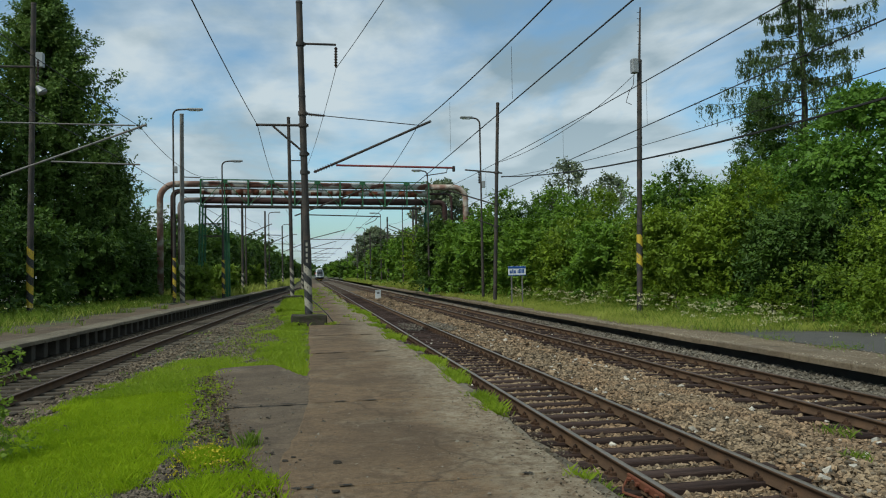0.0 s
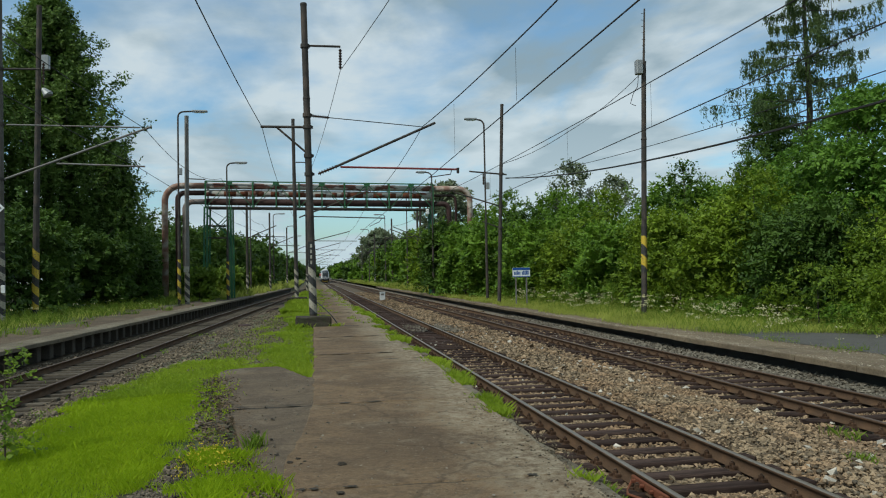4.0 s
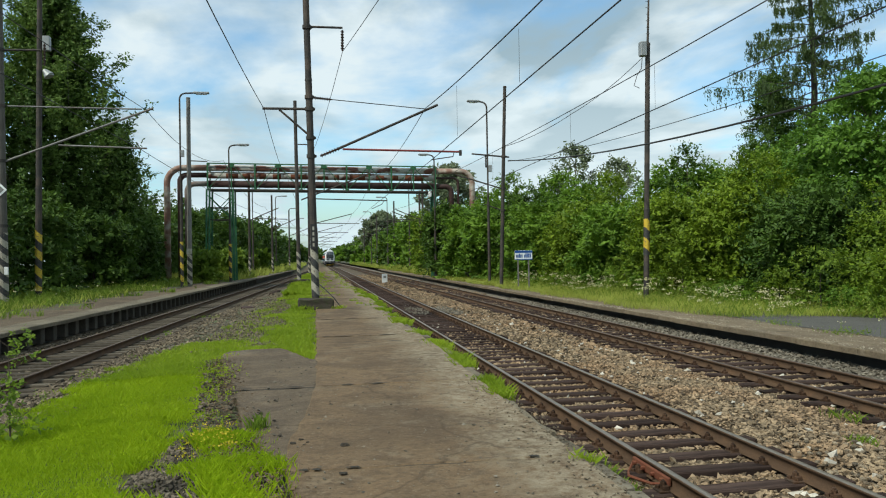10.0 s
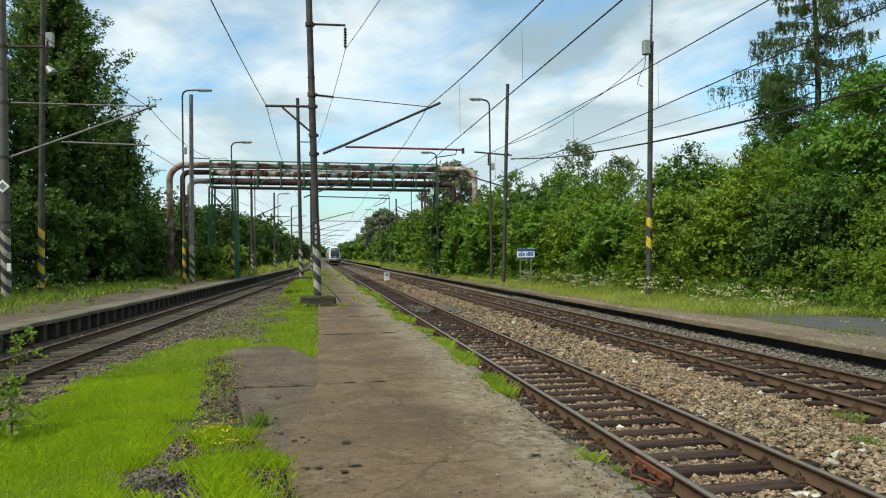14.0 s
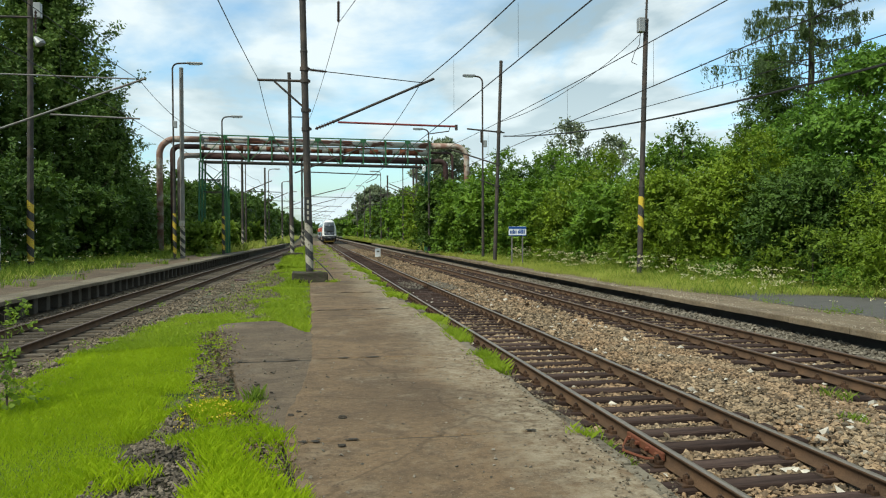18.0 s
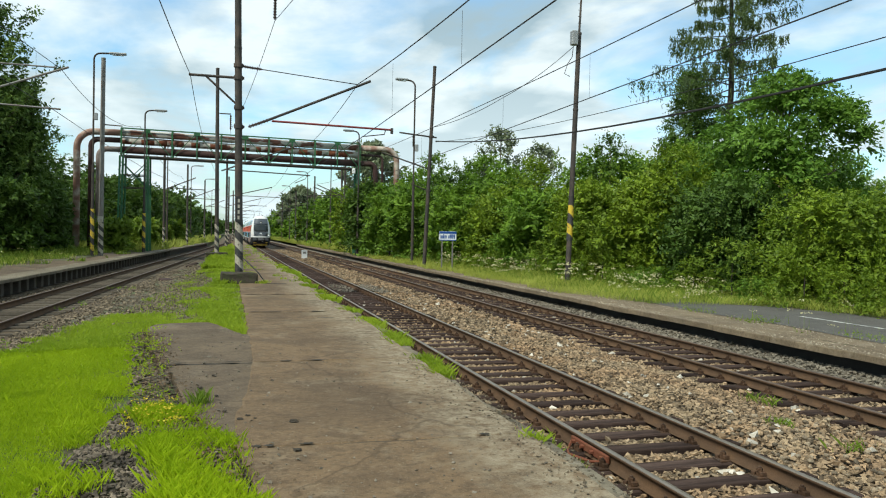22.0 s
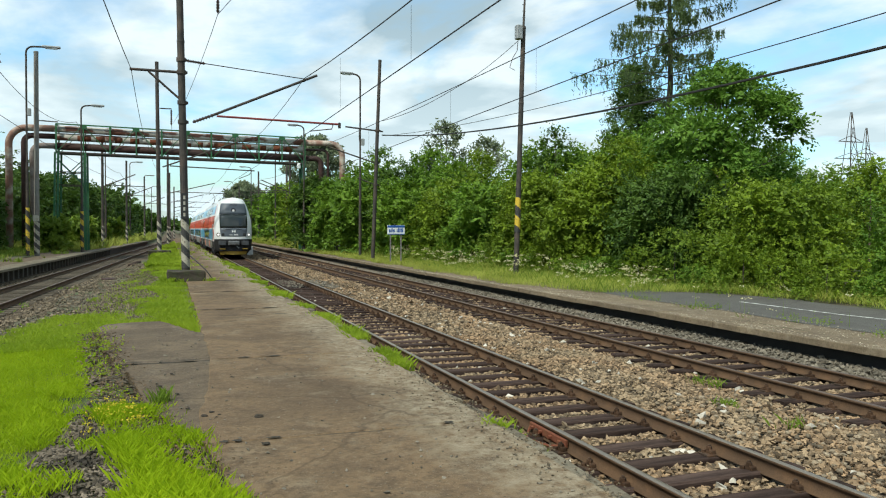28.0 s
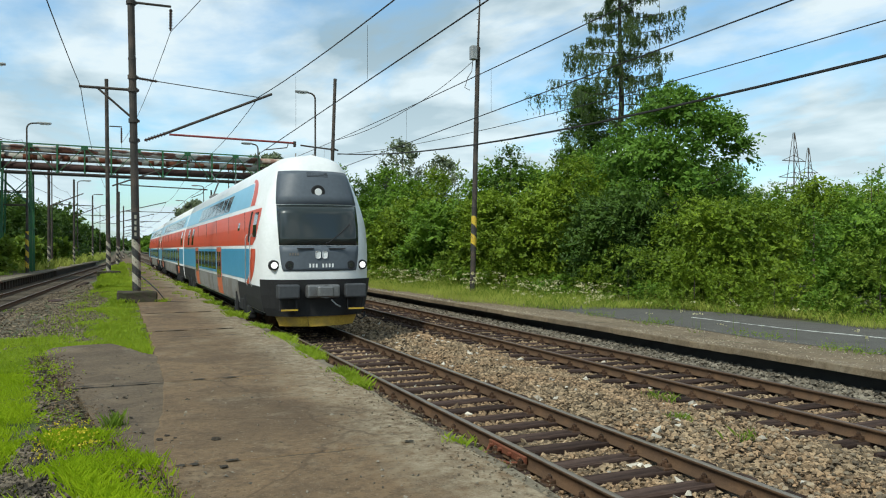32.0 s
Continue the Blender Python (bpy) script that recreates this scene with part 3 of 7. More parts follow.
shoulder = strip("ballast_shoulder", lambda y: 5.45, lambda y: 6.72, YS, -0.235, -0.125, M_STONE_GREY, rough=0.03, cut=4, seed=8)
tagged(shoulder, "grey crushed stone heaped against the far platform", "ballast", kind="structure")


def island_skirt(y):
    return max(left_centre(y) + 2.6 + 0.25 * math.sin(y * 0.7), -8.7 + 0.02 * y)


island = strip("platform_earth", island_skirt, lambda y: -2.02, YS, 0.16, PLAT - 0.05, M_EARTH, rough=0.05, cut=14, seed=8)
tagged(island, "earth and gravel of the low middle platform", "platform", kind="structure")

# ---------------------------------------------------------------- tracks
RAIL_PROFILE = [(-0.075, -0.17), (0.075, -0.17), (0.075, -0.158), (0.012, -0.14), (0.010, -0.045), (0.035, -0.034), (0.036, -0.008),
                (0.026, 0.0), (-0.026, 0.0), (-0.036, -0.008), (-0.035, -0.034), (-0.010, -0.045), (-0.012, -0.14), (-0.075, -0.158)]


def rail(name, line, ys, top, parent):
    """A flat-footed rail along x = line(y)."""
    n = len(RAIL_PROFILE)
    v = [(line(y) + px, y, pz) for y in ys for px, pz in RAIL_PROFILE]
    f, idx = [], []
    for j in range(len(ys) - 1):
        for k in range(n):
            f.append((j * n + k, j * n + (k + 1) % n, (j + 1) * n + (k + 1) % n, (j + 1) * n + k))
            idx.append(1 if k in (6, 7, 8) else 0)
    me = mesh_arrays(name, v, f, M_RAIL)
    me.materials.append(top)
    me.polygons.foreach_set("material_index", np.array(idx, dtype=np.int32))
    ob = new(name, me)
    ob.parent = parent
    return ob


def sleeper_mesh(seed, wood):
    g = random.Random(seed)
    bm = bmesh.new()
    box(bm, 0, 0, -0.245, 2.5, 0.25, 0.16, bevel=0.018)
    for v in bm.verts:
        v.co += Vector((g.uniform(-0.02, 0.02), g.uniform(-0.008, 0.008), g.uniform(-0.006, 0.006)))
    return from_bm("sleeper", bm, wood)


SLEEPERS = [sleeper_mesh(i, M_WOOD) for i in range(5)]
OLD_SLEEPERS = [sleeper_mesh(i, M_WOODOLD) for i in range(5)]


def fastening_mesh():
    """Ribbed plate, two clips and bolts at a rail seat."""
    bm = bmesh.new()
    box(bm, 0, 0, -0.166, 0.38, 0.17, 0.02, bevel=0.003)
    for s in (-1, 1):
        box(bm, s * 0.10, 0, -0.135, 0.07, 0.11, 0.05, bevel=0.008)
        rod(bm, (s * 0.11, 0, -0.16), (s * 0.115, 0, -0.06), 0.018, n=6)
        rod(bm, (s * 0.115, 0, -0.11), (s * 0.115, 0, -0.078), 0.032, n=6)
        rod(bm, (s * 0.155, 0.05, -0.165), (s * 0.155, 0.05, -0.125), 0.024, n=6)
    return from_bm("rail_fastening", bm, M_CLIP)


FASTENING = fastening_mesh()


def track(name, label, line, y0, y1, top, pitch, fast_to, piece_to):
    t = thing(name, label, "railway track", kind="structure")
    ys = steps(y0, y1, 2.0, 1.1)
    for s in (-1, 1):
        rail("rail", lambda y: line(y) + s * 0.7525, ys, top, t)
    g = random.Random(name)
    y, far_v = y0 + 0.3, []
    while y < 420:
        slope = (line(y + 0.5) - line(y - 0.5))
        m = Matrix.Translation((line(y) + g.uniform(-0.03, 0.03), y, g.uniform(-0.012, 0.012))) @ Matrix.Rotation(-slope + g.uniform(-0.012, 0.012), 4, "Z")
        if y < piece_to:
            ob = new("sleeper", (OLD_SLEEPERS if fast_to == 0 else SLEEPERS)[g.randrange(5)])
            ob.parent, ob.matrix_local = t, m
            if y < fast_to:
                for s in (-1, 1):
                    fo = new("rail_fastening", FASTENING)
                    fo.parent, fo.matrix_local = t, Matrix.Translation((line(y) + s * 0.7525, y, 0.0))
        else:
            for c in ((-1.25, -.125), (1.25, -.125), (1.25, .125), (-1.25, .125)):
                far_v.append(m @ Vector((c[0], c[1], -0.165)))
        y += pitch
    if far_v:
        ob = new("far_sleepers", mesh_arrays("far_sleepers", far_v, np.arange(len(far_v)).reshape(-1, 4), M_WOOD))
        ob.parent = t
        ob["kind"] = "stuff"
    return t


track("track_near", "straight running track with worn shiny rails on dark wooden sleepers", lambda y: -0.06, -12, 700, M_RAILTOP, 0.62, 32, 95)
track("track_far", "rusty brown rails on dark wooden sleepers beside the far platform", lambda y: RIGHT, -12, 700, M_RUSTTOP, 0.62, 28, 80)
track("track_side", "side track with dull rusty rails on weathered sleepers", left_centre, -12, 500, M_RUSTTOP, 0.62, 0, 80)

# ---------------------------------------------------------------- masts, lamps, wires
MASTS = "masts along the line"
LAMPS = "platform lamps"


def insulator(name, a, b, r, parent, sheds=7):
    """A rod insulator with sheds between two places."""
    bm = bmesh.new()
    a, b = Vector(a), Vector(b)
    r = r * 0.72
    rod(bm, a, b, r * 0.5, n=8)
    for i in range(sheds):
        t = (i + 0.7) / (sheds + 0.4)
        p, q = a.lerp(b, t - 0.025), a.lerp(b, t + 0.025)
        rod(bm, p, q, r, r * 0.75, 10)
    return part(name, bm, M_INSUL, parent, "dark glazed ribbed insulator")


def mast(x, y, z0, x1, z1, r0, r1, material, label, bands=None, group=MASTS, name="catenary_mast", lean_y=0.0):
    """A tapered tubular mast in its own space: foot at (x, y, z0), head over x1 at height z1. Returns the thing and a place function."""
    t = thing(name, label, "mast", pose(x, y, z0), group)
    h, dx = z1 - z0, x1 - x

    def at(z):
        return Vector((dx * (z - z0) / h, lean_y * (z - z0) / h, z - z0))

    bm = bmesh.new()
    cuts = [z0, z0 + h * 0.36, z0 + h * 0.7, z1]
    for i in range(3):
        ra, rb = r0 + (r1 - r0) * i / 3, r0 + (r1 - r0) * (i + 1) / 3
        rod(bm, at(cuts[i]), at(cuts[i + 1]), ra, rb + 0.006, 14)
        rod(bm, at(cuts[i + 1] - 0.09), at(cuts[i + 1]), rb + 0.02, rb + 0.008, 14)
    part("pole", bm, material, t, smooth=False)
    if bands:
        lo, hi, bm_ = bands
        b = bmesh.new()
        rod(b, at(lo), at(hi), r0 + 0.012, r0 + 0.008, 14)
        part("warning_band", b, bm_, t, "worn painted warning bands")
    return t, at


def clamp(parent, p, r):
    bm = bmesh.new()
    rod(bm, p - Vector((0, 0, 0.07)), p + Vector((0, 0, 0.07)), r, n=14)
    box(bm, p.x + r, p.y, p.z, 0.09, 0.06, 0.10, bevel=0.01)
    return part("clamp", bm, M_MAST, parent)


def pipe_part(name, pts, r, material, parent, label="", n=8):
    bm = bmesh.new()
    tube(bm, pts, r, n)
    return part(name, bm, material, parent, label)


def local(t, *p):
    return Vector(p) - t.matrix_world.translation


# the mast in the middle platform, with its cantilever over the near track
bpy.context.view_layer.update()
mm, at = mast(-4.46, 28, 0.72, -4.67, 12.9, 0.14, 0.115, M_MAST, "brown tubular overhead-line mast on a concrete block", (0.85, 2.75, M_BW))
bpy.context.view_layer.update()
L = lambda x, z, y=28: local(mm, x, y, z)
plate = bmesh.new(); box(plate, -0.05, -0.17, 2.42, 0.22, 0.03, 0.98, bevel=0.005)
part("number_plate_board", plate, M_BLACK, mm, "small black plate with worn pale marks")
for i in range(4):
    b = bmesh.new(); box(b, -0.05, -0.189, 2.11 + i * 0.21, 0.07, 0.008, 0.13)
    part("plate_mark", b, M_CREAM, mm)
for z in (11.22, 8.52, 8.06, 6.95, 6.24):
    clamp(mm, at(z), 0.17)
pipe_part("top_bracket", [L(-4.59, 11.24), L(-3.27, 11.24)], 0.045, M_MAST, mm)
insulator("insulator", L(-3.28, 11.15), L(-3.29, 10.35), 0.10, mm)
pipe_part("side_arm", [L(-4.6, 8.06), L(-6.35, 8.06)], 0.05, M_MAST, mm)
pipe_part("side_arm_brace", [L(-4.5, 6.95), L(-5.72, 8.02)], 0.04, M_MAST, mm)
insulator("insulator", L(-4.4, 8.5), L(-3.75, 8.44), 0.10, mm)
pipe_part("stay_wire", [L(-3.75, 8.44), L(-0.1, 8.13)], 0.018, M_WIRE, mm, n=5)
insulator("insulator", L(-4.2, 6.25), L(-3.45, 6.56), 0.11, mm)
pipe_part("cantilever_tube", [L(-3.5, 6.54), L(0.42, 8.30)], 0.05, M_MAST, mm, "long slanting cantilever tube")
pipe_part("registration_tube", [L(-3.34, 6.52), L(1.32, 6.44)], 0.04, M_REDTUBE, mm, "thin reddish horizontal tube")
pipe_part("steady_arm", [L(1.05, 6.44), L(1.0, 6.25), L(0.12, 6.12)], 0.022, M_MAST, mm, n=6)
rigid = bmesh.new(); box(rigid, *L(1.3, 6.40), 0.10, 0.10, 0.22, bevel=0.01)
part("tube_end", rigid, M_MAST, mm)

plinth = thing("mast_plinth", "low weathered concrete block at the foot of the mast", "concrete base", pose(-4.48, 27.95, 0.28))
b = bmesh.new(); box(b, 0.02, 0, 0.22, 1.32, 0.95, 0.54, bevel=0.05, segs=2)
bmesh.ops.subdivide_edges(b, edges=b.edges[:], cuts=5, use_grid_fill=True)
for v in b.verts:
    v.co += Vector((noise.noise(v.co * 4), noise.noise(v.co * 4 + Vector((5, 0, 0))), noise.noise(v.co * 3))) * 0.05 + noise.noise_vector(v.co * 13) * 0.014
part("block", b, M_MOSSY, plinth, "chipped, mossy dark concrete")
b = bmesh.new(); tube(b, [Vector((0.14, -0.1, 1.05)), Vector((0.4, -0.3, 0.82)), Vector((0.7, -0.5, 0.52)), Vector((0.86, -0.56, 0.3)), Vector((1.0, -0.6, 0.125)), Vector((1.7, -0.7, 0.115))], 0.022, 6)
part("earth_cable", b, M_BLACK, plinth, "thin black cable running down onto the concrete")

far_plinth = thing("mast_plinth", "wide mossy concrete block under the farther mast", "concrete base", pose(-5.74, 59.9, 0.25))
b = bmesh.new(); box(b, 0, 0, 0.2, 1.6, 1.0, 0.5, bevel=0.05, segs=2)
for v in b.verts:
    v.co += noise.noise_vector(v.co * 2.3) * 0.06
part("block", b, M_MOSSY, far_plinth)

# second mast in the middle platform, farther along
m2, _ = mast(-5.76, 60, 0.3, -5.88, 14.9, 0.155, 0.125, M_MAST, "slim brown overhead-line mast farther along the middle platform", (0.5, 2.9, M_BW))
bpy.context.view_layer.update()
L = lambda x, z, y=60: local(m2, x, y, z)
pipe_part("bracket", [L(-5.7, 11.42), L(-4.84, 11.42)], 0.045, M_MAST, m2)
insulator("insulator", L(-4.86, 11.35), L(-4.86, 10.2), 0.12, m2)
pipe_part("cantilever_tube", [L(-5.5, 7.0), L(0.2, 9.2)], 0.055, M_MAST, m2)
pipe_part("registration_tube", [L(-5.0, 7.1), L(1.3, 6.9)], 0.045, M_MAST, m2)
pipe_part("steady_arm", [L(1.1, 6.9), L(0.9, 6.6), L(0.1, 6.25)], 0.03, M_MAST, m2, n=6)

# side-platform mast with its cantilever over the side track
md, atd = mast(-18.16, 35, 0.4, -18.25, 15.4, 0.2, 0.16, M_MASTMID, "pale grey-brown overhead-line mast behind the side platform", (0.6, 3.7, M_BW))
bpy.context.view_layer.update()
L = lambda x, z, y=35: local(md, x, y, z)
pipe_part("cross_arm", [L(-18.2, 11.87), L(-16.5, 11.9)], 0.05, M_MAST, md)
insulator("insulator", L(-16.34, 12.2), L(-16.35, 11.2), 0.10, md)
pipe_part("stay_tube", [L(-17.9, 9.36), L(-12.2, 9.3)], 0.035, M_MASTLIGHT, md)
pipe_part("cantilever_tube", [L(-18.0, 6.9), L(-11.7, 9.35)], 0.05, M_MASTLIGHT, md)
pipe_part("registration_tube", [L(-15.8, 7.62), L(-12.0, 7.5)], 0.04, M_MASTLIGHT, md)
for z in (11.87, 9.36, 6.9, 4.0):
    clamp(md, atd(z), 0.2)
b = bmesh.new(); box(b, *L(-18.19, 5.6, 34.77), 0.42, 0.025, 0.42, rot=Matrix.Rotation(radians(45), 4, "Y"), bevel=0.004)
part("diamond_sign", b, M_WHITE, md, "small white diamond-shaped sign plate")
b = bmesh.new(); box(b, *L(-18.19, 5.6, 34.752), 0.25, 0.01, 0.25, rot=Matrix.Rotation(radians(45), 4, "Y"))
part("diamond_field", b, M_MASTLIGHT, md)
b = bmesh.new(); box(b, *L(-17.95, 2.0, 34.75), 0.16, 0.06, 0.35, bevel=0.01)
part("number_tag", b, M_WHITE, md)


def flood_pole(x, y, z0, x1, z1, label, group=LAMPS):
    t, a = mast(x, y, z0, x1, z1, 0.16, 0.12, M_MAST, label, (z0 + 0.5, z0 + 3.6, M_BY), group, "lamp_mast")
    return t, a


lp, _ = flood_pole(-18.4, 40, 0.4, -18.15, 16.5, "dark lamp mast with yellow and black bands among weeds")
bpy.context.view_layer.update()
L = lambda x, z, y=40: local(lp, x, y, z)
b = bmesh.new(); box(b, *L(-17.85, 13.55), 0.36, 0.3, 0.75, bevel=0.03)
part("control_box", b, M_LAMP, lp, "grey metal box")
b = bmesh.new(); rod(b, L(-18.0, 12.2), L(-17.75, 11.9), 0.10, 0.26, 10); rod(b, L(-17.75, 11.9), L(-17.72, 11.84), 0.26, 0.22, 10)
part("loudspeaker", b, M_LAMP, lp, "grey horn loudspeaker")


def lamp(x, y, z0, h, reach, side, bands, label, head=0.55, box_z=None, r=0.085):
    """A tall street lamp with a bent arm; the arm reaches to the side (+1 or -1 in x)."""
    t = thing("platform_lamp", label, "lamp", pose(x, y, z0), LAMPS)
    R = 0.42
    pts = [Vector((0, 0, 0)), Vector((0, 0, h * 0.5)), Vector((0, 0, h - R))]
    pts += [Vector((side * R * (1 - math.cos(a)), 0, h - R + R * math.sin(a))) for a in [math.pi / 2 * i / 5 for i in range(1, 6)]]
    pts.append(Vector((side * (reach - head), 0, h + 0.04)))
    b = bmesh.new(); tube(b, pts, r * 0.72, 10)
    rod(b, (0, 0, 0), (0, 0, h * 0.45), r * 1.35, r * 1.1, 12)
    part("pole", b, M_MAST, t)
    if bands:
        b = bmesh.new(); rod(b, (0, 0, 0.4), (0, 0, 3.3), r * 1.35 + 0.014, n=12)
        part("warning_band", b, M_BY, t, "yellow and black painted bands")
    b = bmesh.new()
    box(b, side * (reach - head / 2), 0, h + 0.05, head * 1.35, 0.30, 0.16, bevel=0.06, segs=2)
    part("lamp_head", b, M_LAMP, t, "grey lamp housing")
    b = bmesh.new(); box(b, side * (reach - head / 2), 0, h - 0.04, head * 0.9, 0.22, 0.08, bevel=0.03)
    part("lamp_glass", b, M_WHITE, t)
    if box_z:
        b = bmesh.new(); box(b, 0.17, -0.1, box_z, 0.24, 0.2, 0.5, bevel=0.03)
        part("fuse_box", b, M_LAMP, t)
    return t


lamp(-14.02, 56, 0.4, 14.1, 1.95, 1, True, "tall bent-arm lamp with a grey head on the side platform", 0.85, 9.7)
mL, _ = mast(-13.55, 56.5, 0.4, -13.49, 14.3, 0.17, 0.14, M_MASTLIGHT, "pale grey mast with black and white bands", (0.6, 3.0, M_BW))
bpy.context.view_layer.update()
pipe_part("bracket", [local(mL, -13.5, 56.5, 9.65), local(mL, -12.2, 56.5, 9.6)], 0.04, M_MAST, mL)
b = bmesh.new(); box(b, 0.0, -0.2, 2.6, 0.36, 0.03, 0.4)
part("small_sign", b, M_CREAM, mL)
lamp(-11.68, 66, 0.4, 11.8, 1.6, 1, True, "bent-arm lamp with yellow and black bands on the side platform", 0.75)
lamp(8.13, 53, 0.2, 13.4, 1.35, -1, False, "bent-arm lamp rising out of the bushes", 0.7, 8.5)
lamp(6.5, 68, 0.2, 11.5, 1.35, -1, False, "bent-arm lamp in front of the pipe bridge", 0.7)
for x, y, h, side in ((-10.2, 92, 12, 1), (-9.0, 122, 12, 1), (-7.9, 152, 12, 1), (7.4, 95, 12, -1), (7.4, 125, 12, -1), (-7.4, 190, 12, 1), (7.6, 165, 12, -1)):
    lamp(x - 1.6 if side > 0 else x, y, 0.3, h, 1.7, side, False, "distant bent-arm lamp beside the line", 0.7)

# far-platform masts
mf, atf = mast(7.28, 46, 0.2, 7.75, 13.2, 0.125, 0.10, M_MAST, "slim dark tubular mast beside the far platform", None)
bpy.context.view_layer.update()
L = lambda x, z, y=46: local(mf, x, y, z)
pipe_part("cross_arm", [L(5.5, 8.82), L(7.95, 8.62)], 0.05, M_MAST, mf)
insulator("insulator", L(6.42, 8.7), L(6.42, 7.95), 0.11, mf)
pipe_part("cantilever_tube", [L(7.4, 6.6), L(4.4, 7.5)], 0.045, M_MAST, mf)
pipe_part("lower_bracket", [L(7.4, 5.2), L(6.3, 5.6)], 0.035, M_MAST, mf)
for z in (8.66, 6.6, 5.2):
    clamp(mf, atf(z), 0.16)
mr, _ = mast(9.46, 29, 0.25, 9.76, 11.3, 0.12, 0.095, M_MAST, "dark mast with yellow bands and a box near its head", (2.2, 3.75, M_BY))
bpy.context.view_layer.update()
L = lambda x, z, y=29: local(mr, x, y, z)
b = bmesh.new(); rod(b, L(9.76, 11.3), L(9.86, 13.6), 0.055, 0.035, 8)
for i in range(7):
    rod(b, L(9.70, 11.7 + i * 0.28), L(9.86, 11.7 + i * 0.28), 0.012, n=5)
part("top_spike", b, M_MAST, mr)
b = bmesh.new(); box(b, *L(9.48, 11.0, 28.9), 0.28, 0.3, 0.62, bevel=0.03)
part("junction_box", b, M_LAMP, mr, "grey metal junction box")
pipe_part("down_cable", [L(9.5, 10.7), L(9.45, 10.2), L(9.25, 9.9), L(9.1, 9.45), L(9.35, 9.35)], 0.016, M_WIRE, mr, n=5)

# farther masts beyond the pipe bridge
for x, y, h, s in ((-5.2, 92, 11, 1), (-5.0, 124, 11, 1), (-4.2, 156, 10.5, 1), (-4.0, 190, 10, 1), (-3.8, 230, 10, 1), (-3.6, 280, 9.5, 1),
                   (7.6, 84, 11, -1), (7.8, 88, 10, -1), (7.6, 116, 11, -1), (7.6, 150, 10.5, -1), (7.6, 190, 10, -1), (7.6, 240, 9.5, -1), (-11.2, 80, 11, 1), (-10.2, 104, 11, 1), (-9.0, 136, 11, 1)):
    t, a = mast(x, y, 0.3, x, h, 0.14, 0.11, M_MAST, "distant brown overhead-line mast beside the tracks", (0.6, 2.6, M_BW) if y < 160 else None)
    bpy.context.view_layer.update()
    c = 0.0 if x > -6 and s > 0 else (RIGHT if s < 0 else left_centre(y))
    pipe_part("cantilever_tube", [local(t, x, y, 6.4), local(t, c, y, 7.7)], 0.05, M_MAST, t)
    pipe_part("registration_tube", [local(t, x + s * 0.6, y, 6.6), local(t, c + s * 0.9, y, 6.5)], 0.04, M_MAST, t)


# ---------------------------------------------------------------- overhead wires
def wire(label, pts, r, sag=0.0, n=14, kind="wire"):
    """A hanging wire through places, each span sagging."""
    out = []
    for a, b in zip(pts, pts[1:]):
        a, b = Vector(a), Vector(b)
        for i in range(n):
            t = i / n
            p = a.lerp(b, t)
            p.z -= sag * 4 * t * (1 - t)
            out.append(p)
    out.append(Vector(pts[-1]))
    bm = bmesh.new()
    o = out[0].copy()
    tube(bm, [p - o for p in out], r, 5)
    ob = new("overhead_wire", from_bm("overhead_wire", bm, M_WIRE))
    ob.matrix_world = Matrix.Translation(o)
    tagged(ob, label, "wire", "overhead wires")
    return ob


def droppers(x, ys, ztop, zbot, label="thin dropper wire between the two overhead wires"):
    for y in ys:
        bm = bmesh.new()
        rod(bm, (0, 0, zbot(y)), (0, 0, ztop(y)), 0.0042, n=4)
        ob = new("dropper_wire", from_bm("dropper_wire", bm, M_WIRE))
        ob.matrix_world = Matrix.Translation((x, y, 0))
        tagged(ob, label, "wire", "dropper wires")


wire("bare copper contact wire over the near track", [(0.2, -34, 6.1), (0.12, 28, 6.1), (-0.15, 60, 6.2), (0.15, 92, 6.2), (0, 160, 6.2), (0, 280, 6.2)], 0.014, 0.0, 6)
wire("messenger wire above the near track", [(0, -34, 8.2), (-0.08, 28, 8.15)], 0.016, 1.28, 24)
wire("messenger wire above the near track", [(-0.08, 28, 8.15), (0.1, 60, 8.6), (0, 92, 7.7), (0, 124, 7.7), (0, 156, 7.7), (0, 190, 7.7), (0, 280, 7.7)], 0.014, 0.45, 12)
messenger = lambda a, b, za, zb, sag: (lambda y: za + (zb - za) * (y - a) / (b - a) - sag * 4 * ((y - a) / (b - a)) * (1 - (y - a) / (b - a)))
droppers(0.06, [6, 14.5, 22], messenger(-34, 28, 8.2, 8.15, 1.28), lambda y: 6.1)
wire("bare copper contact wire over the far track", [(4.4, -34, 6.15), (4.5, 46, 6.05), (4.5, 84, 6.1), (4.5, 190, 6.1)], 0.014, 0.0, 6)
wire("messenger wire above the far track", [(4.5, -34, 7.9), (4.5, 46, 7.75), (4.5, 84, 7.8), (4.5, 116, 7.8), (4.5, 190, 7.8)], 0.014, 0.55, 16)
droppers(4.5, [10, 17.2, 24, 36], messenger(-34, 46, 7.9, 7.75, 0.55), lambda y: 6.1)
wire("thin cable between masts beside the far platform", [(8.2, -30, 8.2), (7.88, 46, 8.34)], 0.013, 1.75, 24)
wire("thick black cable between masts beside the far platform", [(8.3, -24, 7.6), (7.9, 46, 8.4)], 0.034, 2.1, 24)
wire("feeder wire on the top bracket of the middle mast", [(2.8, -34, 9.2), (-3.29, 28, 10.3)], 0.012, 0.95)
wire("feeder wire between the brackets of the middle masts", [(-3.29, 28, 10.3), (-4.86, 60, 10.2), (-4.4, 92, 10)], 0.012, 0.5)
